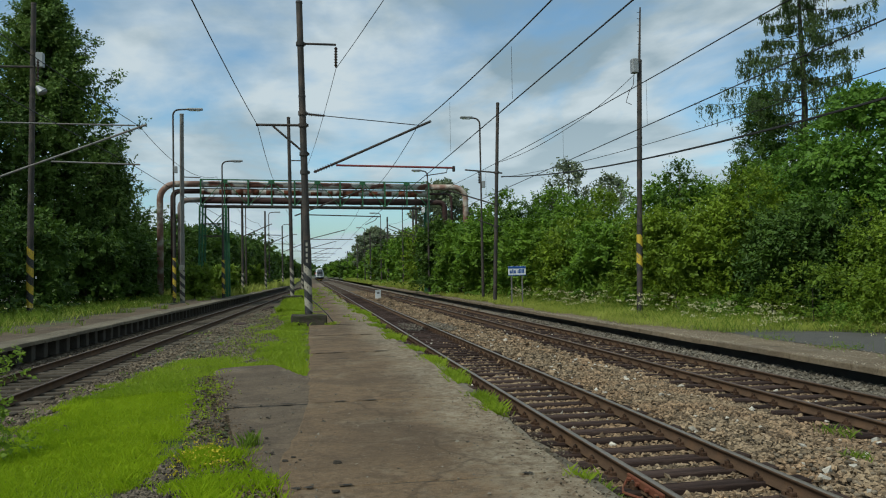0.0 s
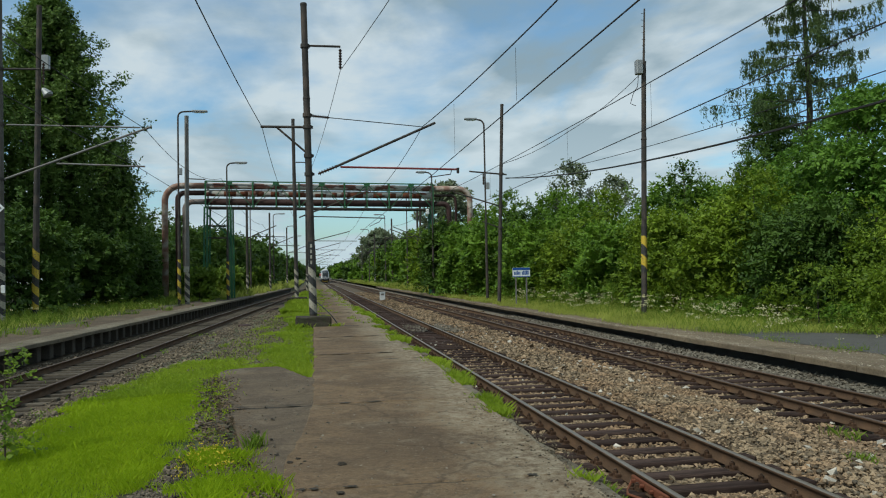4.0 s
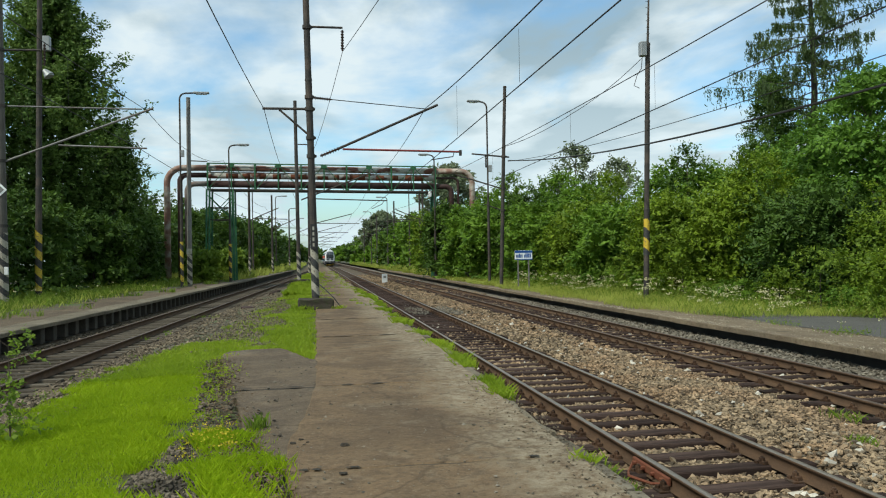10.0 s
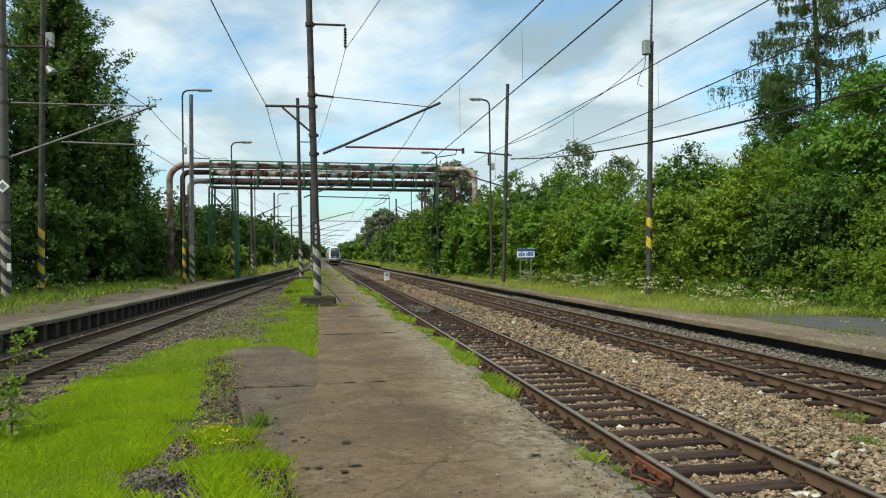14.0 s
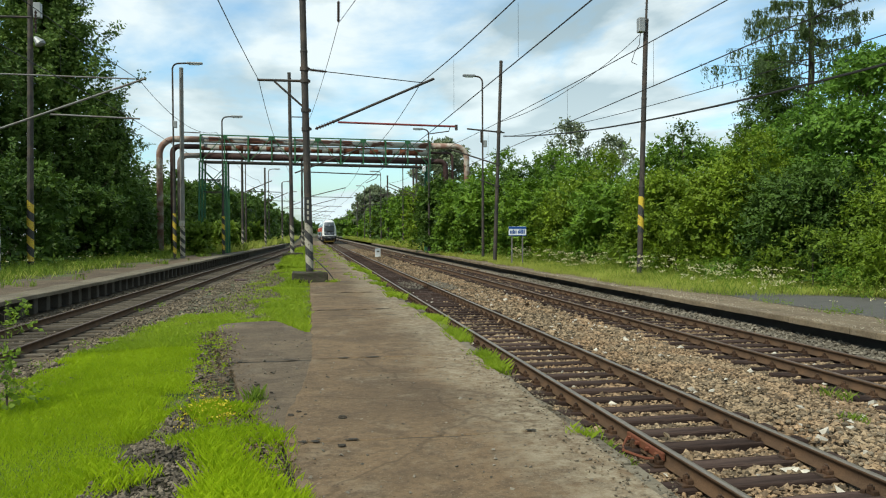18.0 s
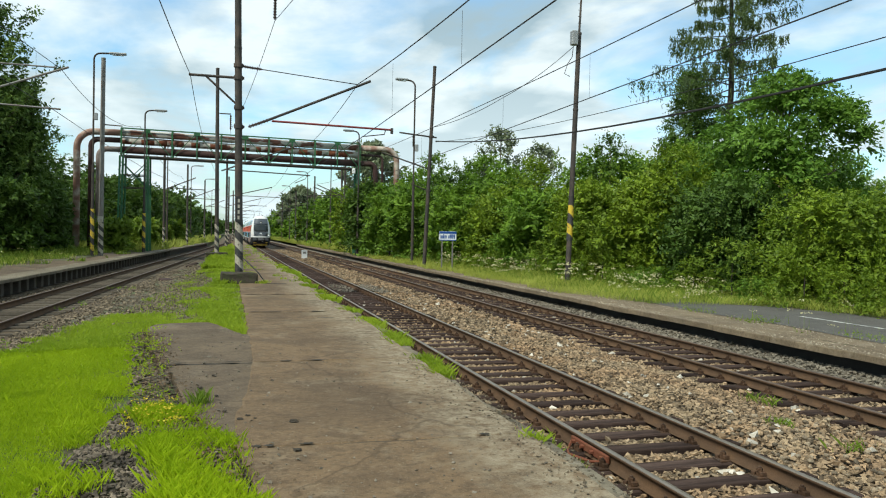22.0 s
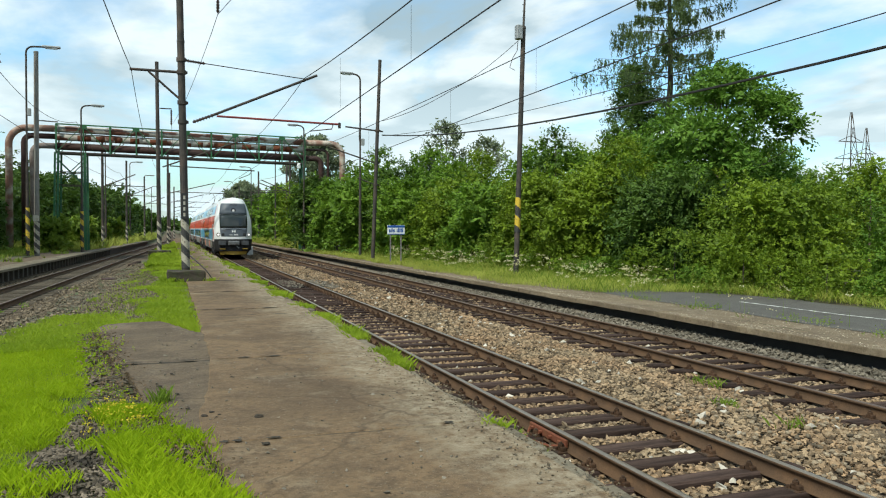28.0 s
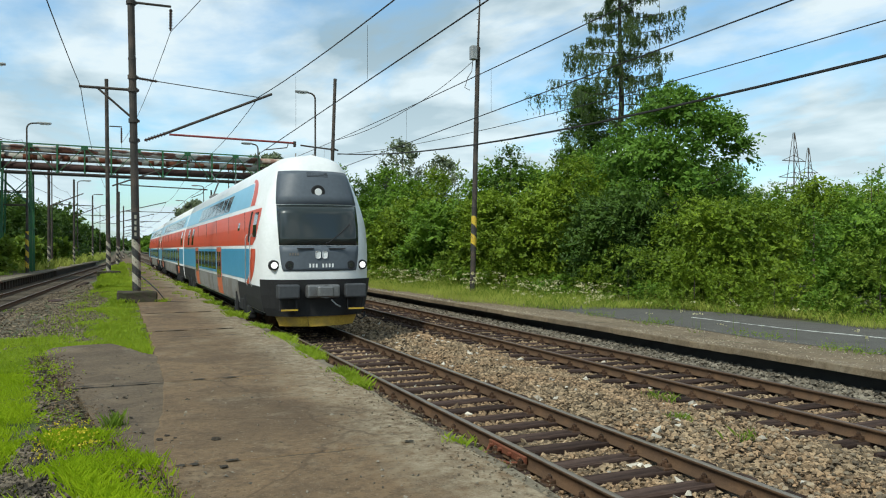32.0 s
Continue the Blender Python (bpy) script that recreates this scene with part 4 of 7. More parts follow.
wire("feeder wire on the side arm of the middle mast", [(-6.9, -34, 8.0), (-6.3, 28, 8.06)], 0.013, 1.0)
wire("feeder wire beside the middle masts", [(-6.3, 28, 8.06), (-6.6, 60, 8.9), (-6.2, 92, 9)], 0.013, 0.5)
wire("messenger wire above the side track", [(-13.2, -34, 9.4), (-12.0, 35, 9.25), (-11.0, 56, 9.6), (-9.6, 80, 7.8), (-8, 104, 7.7), (-6, 136, 7.7)], 0.014, 0.8)
wire("contact wire over the side track", [(-13.2, -34, 6.9), (-12.2, 35, 7.4), (-10.6, 56, 6.6), (-8.4, 80, 6.4), (-6.9, 104, 6.3), (-5.6, 136, 6.3)], 0.014, 0.05)
droppers(-12.1, [31, 28, 24], messenger(-34, 35, 9.4, 9.25, 0.8), lambda y: 7.35)
wire("slack jumper cable down to the overhead wires", [(9.42, 28.9, 10.6), (7.0, 31.0, 8.6), (4.5, 33.5, 7.47)], 0.014, 0.15)


# ---------------------------------------------------------------- pipe bridge
def pipe_bridge():
    t = thing("pipe_bridge", "green steel lattice bridge carrying rusty pipes across the tracks", "pipe bridge", pose(0, 70, 0))
    X0, X1, ZB, ZT, D = -14.0, 6.9, 8.76, 11.14, 1.7
    n = 10
    for y in (0, D):
        for z, w in ((ZB, 0.11), (ZT, 0.09)):
            b = bmesh.new(); bar(b, (X0, y, z), (X1, y, z - 0.3), w, w * 1.2)
            # bottom chord gets a dark colour in place of green, as painted shade
            part("chord", b, M_GREEN if z == ZT else M_MAST, t)
        for i in range(n + 1):
            x = X0 + (X1 - X0) * i / n
            dz = -0.3 * i / n
            b = bmesh.new(); bar(b, (x, y, ZB + dz), (x, y, ZT + dz), 0.10 if i % 2 else 0.13)
            part("upright", b, M_GREEN, t)
        for i in range(n):
            xa, xb = X0 + (X1 - X0) * i / n, X0 + (X1 - X0) * (i + 1) / n
            da, db = -0.3 * i / n, -0.3 * (i + 1) / n
            b = bmesh.new()
            if i % 2 == 0:
                bar(b, (xa, y, ZB + da), (xb, y, ZT + db), 0.055)
            else:
                bar(b, (xa, y, ZT + da), (xb, y, ZB + db), 0.055)
            part("diagonal", b, M_GREEN, t)
        for i in range(1, n, 2):
            x, dz = X0 + (X1 - X0) * i / n, -0.3 * i / n
            b = bmesh.new()
            box(b, x, y - 0.02, ZT + dz - 0.14, 0.55, 0.02, 0.3)
            part("gusset_plate", b, M_GREEN, t)
    for i in range(n + 1):
        x, dz = X0 + (X1 - X0) * i / n, -0.3 * i / n
        for z, w in ((ZB, 0.12), (ZT, 0.09)):
            b = bmesh.new(); bar(b, (x, 0, z + dz), (x, D, z + dz), w)
            part("cross_beam", b, M_GREEN, t)
    # black grating, with the shade under the pipes in its colour too
    b = bmesh.new(); box(b, (X0 + X1) / 2, D / 2, ZB - 0.21, X1 - X0, 0.9, 0.05, rot=Matrix.Rotation(0.0143, 4, "Y"))
    part("walkway", b, M_BLACK, t)
    # pipes: top, middle, bottom, with their bends
    drop = -0.3
    quarter = [math.pi / 2 * i / 7 for i in range(8)]

    def fall(x, y, z, R, foot):
        """Bend at the right end and the leg below it."""
        return [Vector((x - R + R * math.sin(a), y, z - R * (1 - math.cos(a)))) for a in quarter] + [Vector((x, y, foot))]

    def climb(x, y, z, R, foot):
        """Leg at the left end and the bend above it."""
        return [Vector((x, y, foot))] + [Vector((x + R * (1 - math.cos(a)), y, z - R + R * math.sin(a))) for a in quarter]

    TZ, MZ, LZ = 10.76, 10.12, 9.30
    for name, z, y, r, m_, lab in (("top_pipe", TZ, 0.4, 0.29, M_PIPE, "pale peeling clad pipe"), ("middle_pipe", MZ, 0.55, 0.31, M_PIPE, "pale pipe with rusted-through cladding"),
                                   ("bottom_pipe", LZ, 0.4, 0.31, M_PIPERUST, "dark brown rusty pipe")):
        b = bmesh.new(); tube(b, [Vector((X0, y, z)), Vector((X1, y, z + drop))], r, 16)
        part(name, b, m_, t, lab, smooth=True)
    for name, x, y, z, R, r, m_, lab in (("top_bend", -17.6, 0.4, TZ, 1.4, 0.28, M_PIPEPINK, "pale pink flaking pipe bend and leg"), ("middle_bend", -16.5, 0.55, MZ, 0.6, 0.23, M_PIPERUST, "dark rusty pipe bend and leg"),
                                         ("bottom_bend", -15.85, 0.4, LZ, 0.7, 0.24, M_PIPEGREY, "greyish clad pipe bend and leg")):
        b = bmesh.new(); tube(b, climb(x, y, z, R, 0.2) + [Vector((X0 - 0.01, y, z))], r, 14)
        part(name, b, m_, t, lab, smooth=True)
    for name, x, y, z, R, r, m_, lab in (("top_bend", 10.55, 0.4, TZ + drop, 1.15, 0.27, M_PIPEPINK, "faded red pipe bend and leg"), ("middle_bend", 9.2, 0.55, MZ + drop, 0.5, 0.12, M_PIPERUST, "thin dark pipe bend"),
                                         ("bottom_bend", 8.5, 0.4, LZ + drop, 0.6, 0.25, M_PIPERUST, "dark lagged pipe bend")):
        b = bmesh.new(); tube(b, [Vector((X1 + 0.01, y, z))] + fall(x, y, z, R, 0.2), r, 14)
        part(name, b, m_, t, lab, smooth=True)
    # rust-red torn patches along the middle pipe
    g = random.Random(5)
    x = X0 + 1.6
    while x < X1 - 0.6:
        w = g.uniform(0.4, 1.5)
        b = bmesh.new(); tube(b, [Vector((x, 0.55, MZ - 0.0143 * (x - X0))), Vector((min(x + w, X1 - 0.1), 0.55, MZ - 0.0143 * (x + w - X0)))], 0.317, 14)
        bmesh.ops.delete(b, geom=[f for f in b.faces if f.calc_center_median().z > MZ + 0.09 + 0.12 * g.uniform(-1, 1) - 0.0143 * (x - X0)], context="FACES")
        part("rust_patch", b, M_REDRUST, t, smooth=True)
        x += w + g.uniform(0.15, 1.1)
    # trestle legs
    for x0, x1, xs in ((-14.1, -13.95, 0.0), (-11.85, -11.9, 0.0)):
        for y in (-0.1, D + 0.1):
            b = bmesh.new()
            for dx in (-0.13, 0.13):
                bar(b, (x0 + dx, y, 0.2), (x1 + dx, y, ZB), 0.09, 0.16)
            for k in range(9):
                z = 0.7 + k * 0.85
                bar(b, (x0 - 0.13, y, z), (x0 + 0.13, y, z + 0.4), 0.035)
            part("leg", b, M_GREEN, t)
    for y in (-0.1, D + 0.1):
        for z0, z1 in ((6.0, 8.2), (8.2, 6.0)):
            b = bmesh.new(); bar(b, (-14, y, z0), (-11.9, y, z1), 0.07)
            part("brace", b, M_GREEN, t)
        for z in (6.0, 7.1):
            b = bmesh.new(); bar(b, (-14, y, z), (-11.9, y, z), 0.08)
            part("brace", b, M_MAST, t)
        b = bmesh.new(); bar(b, (6.75, y, 0.2), (6.8, y, ZB - 0.3), 0.26)
        part("leg", b, M_GREEN, t)
    for z0, z1 in ((4.0, 6.0), (6.0, 4.0)):
        b = bmesh.new(); bar(b, (-11.9, -0.1, z0), (-11.9, D + 0.1, z1), 0.06)
        part("brace", b, M_GREEN, t)
    b = bmesh.new(); box(b, 6.3, -0.35, 8.2, 0.3, 0.3, 0.5, bevel=0.05)
    part("white_lamp_box", b, M_WHITE, t, "small white lamp under the bridge end")
    return t


pipe_bridge()


# ---------------------------------------------------------------- signs and small fixtures
def station_sign():
    t = thing("station_sign", "blue and white station name board on two posts among weeds", "sign", pose(7.6, 41.7, 0.09) @ Matrix.Scale(1.106, 4))
    rotz = Matrix.Rotation(radians(-8), 4, "Z")
    for dx in (-0.30, 0.28):
        b = bmesh.new(); box(b, dx, 0.03, 0.9, 0.06, 0.06, 1.8)
        part("post", b, M_MASTLIGHT, t)
    b = bmesh.new(); box(b, 0, 0, 1.99, 0.96, 0.03, 0.5, bevel=0.006)
    part("board", b, M_WHITE, t, "white board")
    b = bmesh.new(); box(b, 0, -0.018, 2.175, 0.955, 0.01, 0.12)
    part("blue_band", b, M_BLUE, t)
    b = bmesh.new(); box(b, 0, -0.018, 1.765, 0.955, 0.01, 0.04)
    part("blue_band", b, M_BLUE, t)
    g = random.Random(2)
    x = -0.40
    for i in range(11):
        w = g.uniform(0.035, 0.06)
        if i != 5:
            h = g.choice((0.16, 0.16, 0.22))
            b = bmesh.new(); box(b, x + w / 2, -0.018, 1.86 + h / 2, w, 0.008, h)
            part("letter_bar", b, M_BLUE, t)
        x += w + 0.022
    return t


station_sign()
post = thing("marker_post", "small white concrete marker post between the tracks", "post", pose(2.25, 73.7, -0.24))
b = bmesh.new(); box(b, 0, 0, 0.45, 0.55, 0.18, 0.9, bevel=0.03)
part("slab", b, M_WHITE, post)
b = bmesh.new(); box(b, 0, -0.096, 0.62, 0.26, 0.008, 0.16)
part("faded_mark", b, M_MASTLIGHT, post)

# ---------------------------------------------------------------- trees and bushes
def trunk_bm(h, r, lean=(0, 0), limbs=8, start=0.25, reach=1.6, seed=1, rise=0.7):
    g = random.Random(seed)
    bm = bmesh.new()
    n, last = 6, None
    pts = [Vector((lean[0] * t * h + g.uniform(-.04, .04) * h * 0.2, lean[1] * t * h, t * h)) for t in [i / n for i in range(n + 1)]]
    for i in range(n):
        rod(bm, pts[i], pts[i + 1], r * (1 - 0.85 * i / n), r * (1 - 0.85 * (i + 1) / n), 8)
    for k in range(limbs):
        t = start + (0.95 - start) * k / max(1, limbs - 1)
        j = min(n - 1, int(t * n))
        p = pts[j].lerp(pts[j + 1], t * n - j)
        a = k * 2.4 + g.uniform(-.4, .4)
        L = reach * (1.15 - 0.7 * t) * g.uniform(0.8, 1.2)
        q = p + Vector((math.cos(a) * L, math.sin(a) * L, L * rise))
        rod(bm, p, q, r * 0.38 * (1 - 0.6 * t), r * 0.08, 5)
        for e in (-1, 1):
            mid = p.lerp(q, 0.55)
            rod(bm, mid, mid + Vector((math.cos(a + e * 0.8) * L * 0.45, math.sin(a + e * 0.8) * L * 0.45, L * rise * 0.5)), r * 0.12, r * 0.03, 4)
    return bm


def tree(name, label, x, y, z, blobs, n, leaf, material, h, r, seed, category="tree", per=9, clump=0.6, shell=0.5, limbs=8, start=0.2, reach=1.8, group="", lean=(0, 0)):
    """Trunk with limbs, and a crown of leaves in clumps; blobs are in the tree's own space."""
    t = thing(name, label, category, pose(x, y, z), group)
    part("trunk", trunk_bm(h, r, lean, limbs, start, reach, seed), M_BARK, t)
    c, d = skin_points(blobs, n // per, seed, shell)
    v, f = sprays(c, d, clump, per, leaf, seed)
    part("crown", mesh_arrays("crown", v, f, material), None, t)
    return t


def bush_blobs(w, h, d, seed, k=20):
    """A core with many uneven puffs of leaf standing out of it."""
    g = random.Random(seed)
    out = [(0, 0, h * 0.36, w * 0.30, d * 0.30, h * 0.34)]
    for i in range(k):
        u = -0.6 + 1.55 * (i + g.random()) / k
        q = math.sqrt(max(0.05, 1 - u * u)) * g.uniform(0.85, 1.12)
        a = i * 2.4 + g.uniform(-.5, .5)
        r = g.uniform(0.13, 0.22)
        if i % 3 == 0:                                # leaf down to the ground
            out.append((math.cos(a + 1) * w * 0.34, math.sin(a + 1) * d * 0.34, h * g.uniform(0.08, 0.22), w * r * 1.1, d * r * 1.1, h * r * 0.8))
        out.append((math.cos(a) * q * w * 0.37, math.sin(a) * q * d * 0.37, h * (0.45 + 0.40 * u) * g.uniform(0.93, 1.08), w * r, d * r, h * r * 0.72))
    return out


def shoots(h, w, nb, per, seed, steep=1.1, start=0.1, inner=0.35, puff=0.22, shape=None):
    """Twig places along limbs that leave a stem; returns the places and the limbs' ends."""
    g = np.random.default_rng(seed)
    t = start + (0.98 - start) * (np.arange(nb) + g.uniform(0, 1, nb)) / nb
    a = np.arange(nb) * 2.399 + g.uniform(-0.4, 0.4, nb)
    prof = shape(t) if shape else np.sin(np.pi * np.clip(0.22 + 0.78 * t, 0, 1)) ** 0.8
    ln = w * prof * g.uniform(0.72, 1.18, nb)
    base = np.stack([0 * t, 0 * t, t * h], 1)
    tip = base + np.stack([np.cos(a) * ln, np.sin(a) * ln, steep * ln * g.uniform(0.7, 1.2, nb)], 1)
    u = inner + (1 - inner) * g.uniform(size=(nb, per)) ** 0.8
    p = base[:, None, :] * (1 - u[..., None]) + tip[:, None, :] * u[..., None]
    p += g.normal(size=p.shape) * puff * (1.15 - 0.55 * u[..., None]) * np.array([1, 1, 0.8])
    return p.reshape(-1, 3), base, tip


def stem_bm(h, r, n=7):
    """A tapered, slightly wandering stem in one skin."""
    bm = bmesh.new()
    rings = []
    for i in range(n + 1):
        q = r * (1.0 - 0.9 * i / n) * (1.25 if i == 0 else 1.0)
        ox, oy = 0.25 * r * math.sin(i * 1.7), 0.25 * r * math.cos(i * 2.3)
        rings.append([bm.verts.new((ox + q * math.cos(a), oy + q * math.sin(a), h * i / n)) for a in [2 * math.pi * k / 9 for k in range(9)]])
    for a, b in zip(rings, rings[1:]):
        for k in range(9):
            bm.faces.new((a[k], a[(k + 1) % 9], b[(k + 1) % 9], b[k]))
    bm.faces.new(rings[-1])
    return bm


def grown(name, label, x, y, z, h, w, nb, per, leaf, material, r, seed, category="tree", keep=2, twig=0.7, m=8, fill=False, **kw):
    """A tree grown limb by limb: stem, limbs, and a crown of leafy twigs along them."""
    t = thing(name, label, category, pose(x, y, z), G)
    p, base, tip = shoots(h, w, nb, max(2, per // m), seed, **kw)
    part("trunk", stem_bm(h, r), M_BARK, t)
    for k in range(0, nb, keep):
        a, b = Vector(base[k]), Vector(tip[k])
        rr = r * 0.22 * (1.1 - a.z / h)
        mid = a.lerp(b, 0.5) - Vector((0, 0, 0.06 * (b - a).length))
        bm = bmesh.new()
        rod(bm, a, mid, rr, rr * 0.6, 5)
        rod(bm, mid, b, rr * 0.6, rr * 0.15, 5)
        part("limb", bm, M_BARK, t)
    out = unit(p * np.array([1, 1, 0.0])) + np.array([0, 0, kw.get("steep", 1.0) * 0.8])
    v, f = sprays(p, unit(out), twig, m, leaf, seed, up=0.1, droop=0.12, face=0.5, loose=0.55)
    if fill:                                          # larger, shaded leaves close to the stem
        q = p[::3] * np.array([0.6, 0.6, 1.0])
        v2, f2 = sprays(q, unit(out)[::3], twig, m, leaf * 1.7, seed + 1, up=0.1, droop=0.12, loose=0.6)
        v, f = np.concatenate([v, v2]), np.concatenate([f, f2 + len(v)])
    part("crown", mesh_arrays("crown", v, f, material), None, t)
    return t


G = "trees and bushes along the line"
POP = "tall dark-green poplar with upswept branches behind the side platform"
# side-platform wood
CONE = lambda t: np.minimum((1 - t) ** 0.85, 0.76)
grown("poplar", POP, -24.3, 61, 0.4, 24, 9.2, 240, 230, 0.155, L_POPLAR, 0.34, 21, steep=0.95, inner=0.2, puff=0.36, start=0.04, keep=5, shape=CONE, twig=0.9, fill=True)
grown("poplar", POP, -31.5, 52, 0.4, 21, 6.0, 150, 190, 0.18, L_POPLAR, 0.32, 22, steep=1.1, inner=0.2, puff=0.42, start=0.05, keep=5, twig=0.9, fill=True)
grown("poplar", POP, -20.6, 64, 0.4, 13.0, 4.2, 110, 190, 0.14, L_POPLAR, 0.2, 23, steep=1.0, inner=0.18, puff=0.34, start=0.06, keep=5, shape=CONE, twig=0.8, fill=True)
grown("poplar", POP, -36.0, 72, 0.4, 21, 5.0, 70, 110, 0.23, L_POPLAR, 0.32, 24, steep=1.2, inner=0.18, puff=0.45, start=0.05, keep=5, twig=1.0, fill=True)
grown("poplar", POP, -27.5, 44, 0.4, 13.5, 4.6, 130, 210, 0.135, L_POPLAR, 0.25, 25, steep=0.9, inner=0.18, puff=0.38, start=0.05, keep=5, shape=CONE, twig=0.8, fill=True)


def bush(x, y, z, h, w, n, leaf, material, seed, label):
    """A many-stemmed bush: round masses of leaf with shoots breaking the outline."""
    t = thing("bush", label, "bush", pose(x, y, z), G)
    size = min(1.0, h / 5)
    c, d = skin_points(bush_blobs(w, h, w, seed, 26), int(n * 0.78 / 9), seed, 0.45)
    v, f = sprays(c, d, 0.62 * size + 0.012 * h, 9, leaf, seed)
    c, d = skin_points(bush_blobs(w, h, w, seed, 26), int(n * 0.14 / 9), seed + 5, 0.1, 0.55)
    v2, f2 = sprays(c, d, 0.9 * size, 9, leaf * 1.9, seed + 5)
    v, f = np.concatenate([v, v2]), np.concatenate([f, f2 + len(v)])
    k = max(9, int(n * 0.22 / 60))
    p, base, tip = shoots(h * 0.72, w * 0.52, k, 7, seed + 1, steep=min(1.0, 1.05 * h / w), start=0.1, inner=0.5, puff=0.10)
    if w < 15:
        v2, f2 = sprays(p, unit(np.repeat(tip - base, 7, 0)), 0.55 * size, 8, leaf * 0.9, seed + 2, up=0.2, droop=0.25)
        v, f = np.concatenate([v, v2]), np.concatenate([f, f2 + len(v)])
    part("trunk", stem_bm(h * 0.7, 0.012 * h), M_BARKDARK, t)
    part("crown", mesh_arrays("crown", v, f, material), None, t)
    return t


DARKB, LIGHTB = "dense dark-green broadleaf bush on the bank", "leafy yellow-green bush of the thicket behind the far platform"
for i, (x, y, h, w, n) in enumerate([(-21.5, 31, 5, 5.5, 9000), (-22, 38, 6.0, 6.5, 9000), (-21.5, 46, 6.5, 7, 9000), (-19.5, 54, 6, 6, 8000), (-19.5, 62, 6.5, 6, 8000), (-22, 74, 8.0, 8, 8000), (-19.5, 80, 6.5, 7, 6000), (-18.0, 92, 8.4, 8, 7000), (-17, 106, 9, 10, 7000), (-15.5, 124, 9.5, 12, 7000), (-16.5, 150, 10, 13, 6000), (-19, 185, 11, 17, 6000), (-23, 235, 12, 20, 6000), (-24, 100, 12, 12, 5000), (-28, 85, 13, 14, 5000), (-12.6, 76, 3.2, 2.6, 3500), (-14.2, 67, 3.0, 3.0, 3500), (-13.6, 85, 3.4, 3.2, 3500), (-13.0, 95, 3.2, 3.0, 3000), (-12.2, 108, 3.4, 3.4, 3000), (-17.5, 210, 10, 11, 5000), (-17.0, 280, 10.5, 13, 4000), (-16.5, 350, 10.5, 15, 3500), (-15.5, 440, 11, 17, 3000), (-15, 560, 11, 20, 3000), (-26.5, 67, 14.5, 12, 6500), (-33, 62, 15, 12, 6000), (-30, 56, 12, 9, 6000)]):
    bush(x, y, 0.4, h, w, int(n * (1.1 if y < 66 else 0.75)), 0.082 + 0.0015 * y, L_WEED if 15 <= i <= 19 else L_DARK, 40 + i, DARKB if not 15 <= i <= 19 else "young light-green bush at the foot of the bridge legs")
HEDGE = [(16.2, 14, 3.4, 4.5, 0), (18.5, 10, 3.6, 5, 0), (22.5, 14, 4.4, 7, 0), (27, 18, 5.0, 8, 0), (15.2, 19.5, 4.2, 5, 0), (14.0, 24, 4.6, 5, 0), (23.5, 24, 4.9, 7, 0), (13.6, 28.5, 5.2, 5, 0), (17, 31, 7.0, 7, 1), (12.6, 33, 5.0, 5, 0), (15.0, 36, 7.3, 6.5, 1), (12.2, 38.5, 5.0, 5, 0),
         (11.6, 43, 5.2, 5, 0), (13.8, 47, 7.4, 6.5, 1), (11.2, 51, 6.2, 5.5, 0), (13.2, 56, 8.6, 7, 1), (9.6, 59, 6.6, 5.2, 1), (8.7, 64, 6.8, 4.8, 0), (7.6, 69.0, 7.4, 3.8, 1), (12.4, 68, 8.6, 7, 1), (9.2, 74, 7.6, 6.4, 1), (9.4, 84, 8.2, 6.6, 0), (9.8, 97, 8.4, 7, 1), (10.2, 114, 8.4, 8, 0), (10.9, 136, 8.6, 9, 1), (13.5, 168, 9.4, 12, 1), (22, 215, 11, 22, 1), (10.2, 158, 6, 5, 0), (10.6, 185, 6.6, 5.5, 1), (12.5, 235, 9, 12, 1), (13.0, 285, 9, 13, 1), (14.0, 350, 9, 15, 1), (14.5, 430, 9, 17, 1), (15.0, 540, 10, 20, 1),
         (31, 26, 5.4, 8, 0), (36, 31, 5.9, 9, 0), (42, 34, 6.3, 10, 0), (30, 36, 6.4, 9, 0), (37, 21, 4.9, 9, 0), (46, 27, 5.7, 10, 0), (20.5, 37, 8.2, 7, 1), (26, 34, 6.8, 7, 1)]
for i, (x, y, h, w, dark) in enumerate(HEDGE):
    bush(x, y, 0.3, h, w, (16500 if y < 30 else 12500 if y < 42 else 8500) if y < 75 else 4600, 0.047 + 0.0018 * y, (L_MID, L_DARK)[i % 3 == 0] if dark else ((L_MID, L_BUSH, L_DARK) if y < 30 else (L_BUSH, L_BUSH, L_MID))[i % 3], 70 + i, "dense green bush of the thicket behind the far platform" if dark else LIGHTB)
# single trees behind the far platform
gm = random.Random(17)
bl = []
for i in range(46):
    u, a = gm.uniform(-0.85, 1.0), i * 2.4 + gm.uniform(-.3, .3)
    q = math.sqrt(max(0.0, 1 - u * u)) * gm.uniform(0.75, 1.05)
    k = gm.uniform(0.62, 1.15)
    bl.append((math.cos(a) * q * 3.1, math.sin(a) * q * 2.9, 5.0 + u * 3.5, k * 1.1, k * 1.1, k * 0.8))
tree("maple", "round light-green maple in front of the thicket", 18.25, 26, 0.3, bl, 27000, 0.115, L_MAPLE, 7.6, 0.2, 91, per=9, clump=0.62, shell=0.5, limbs=14, reach=2.6, group=G)


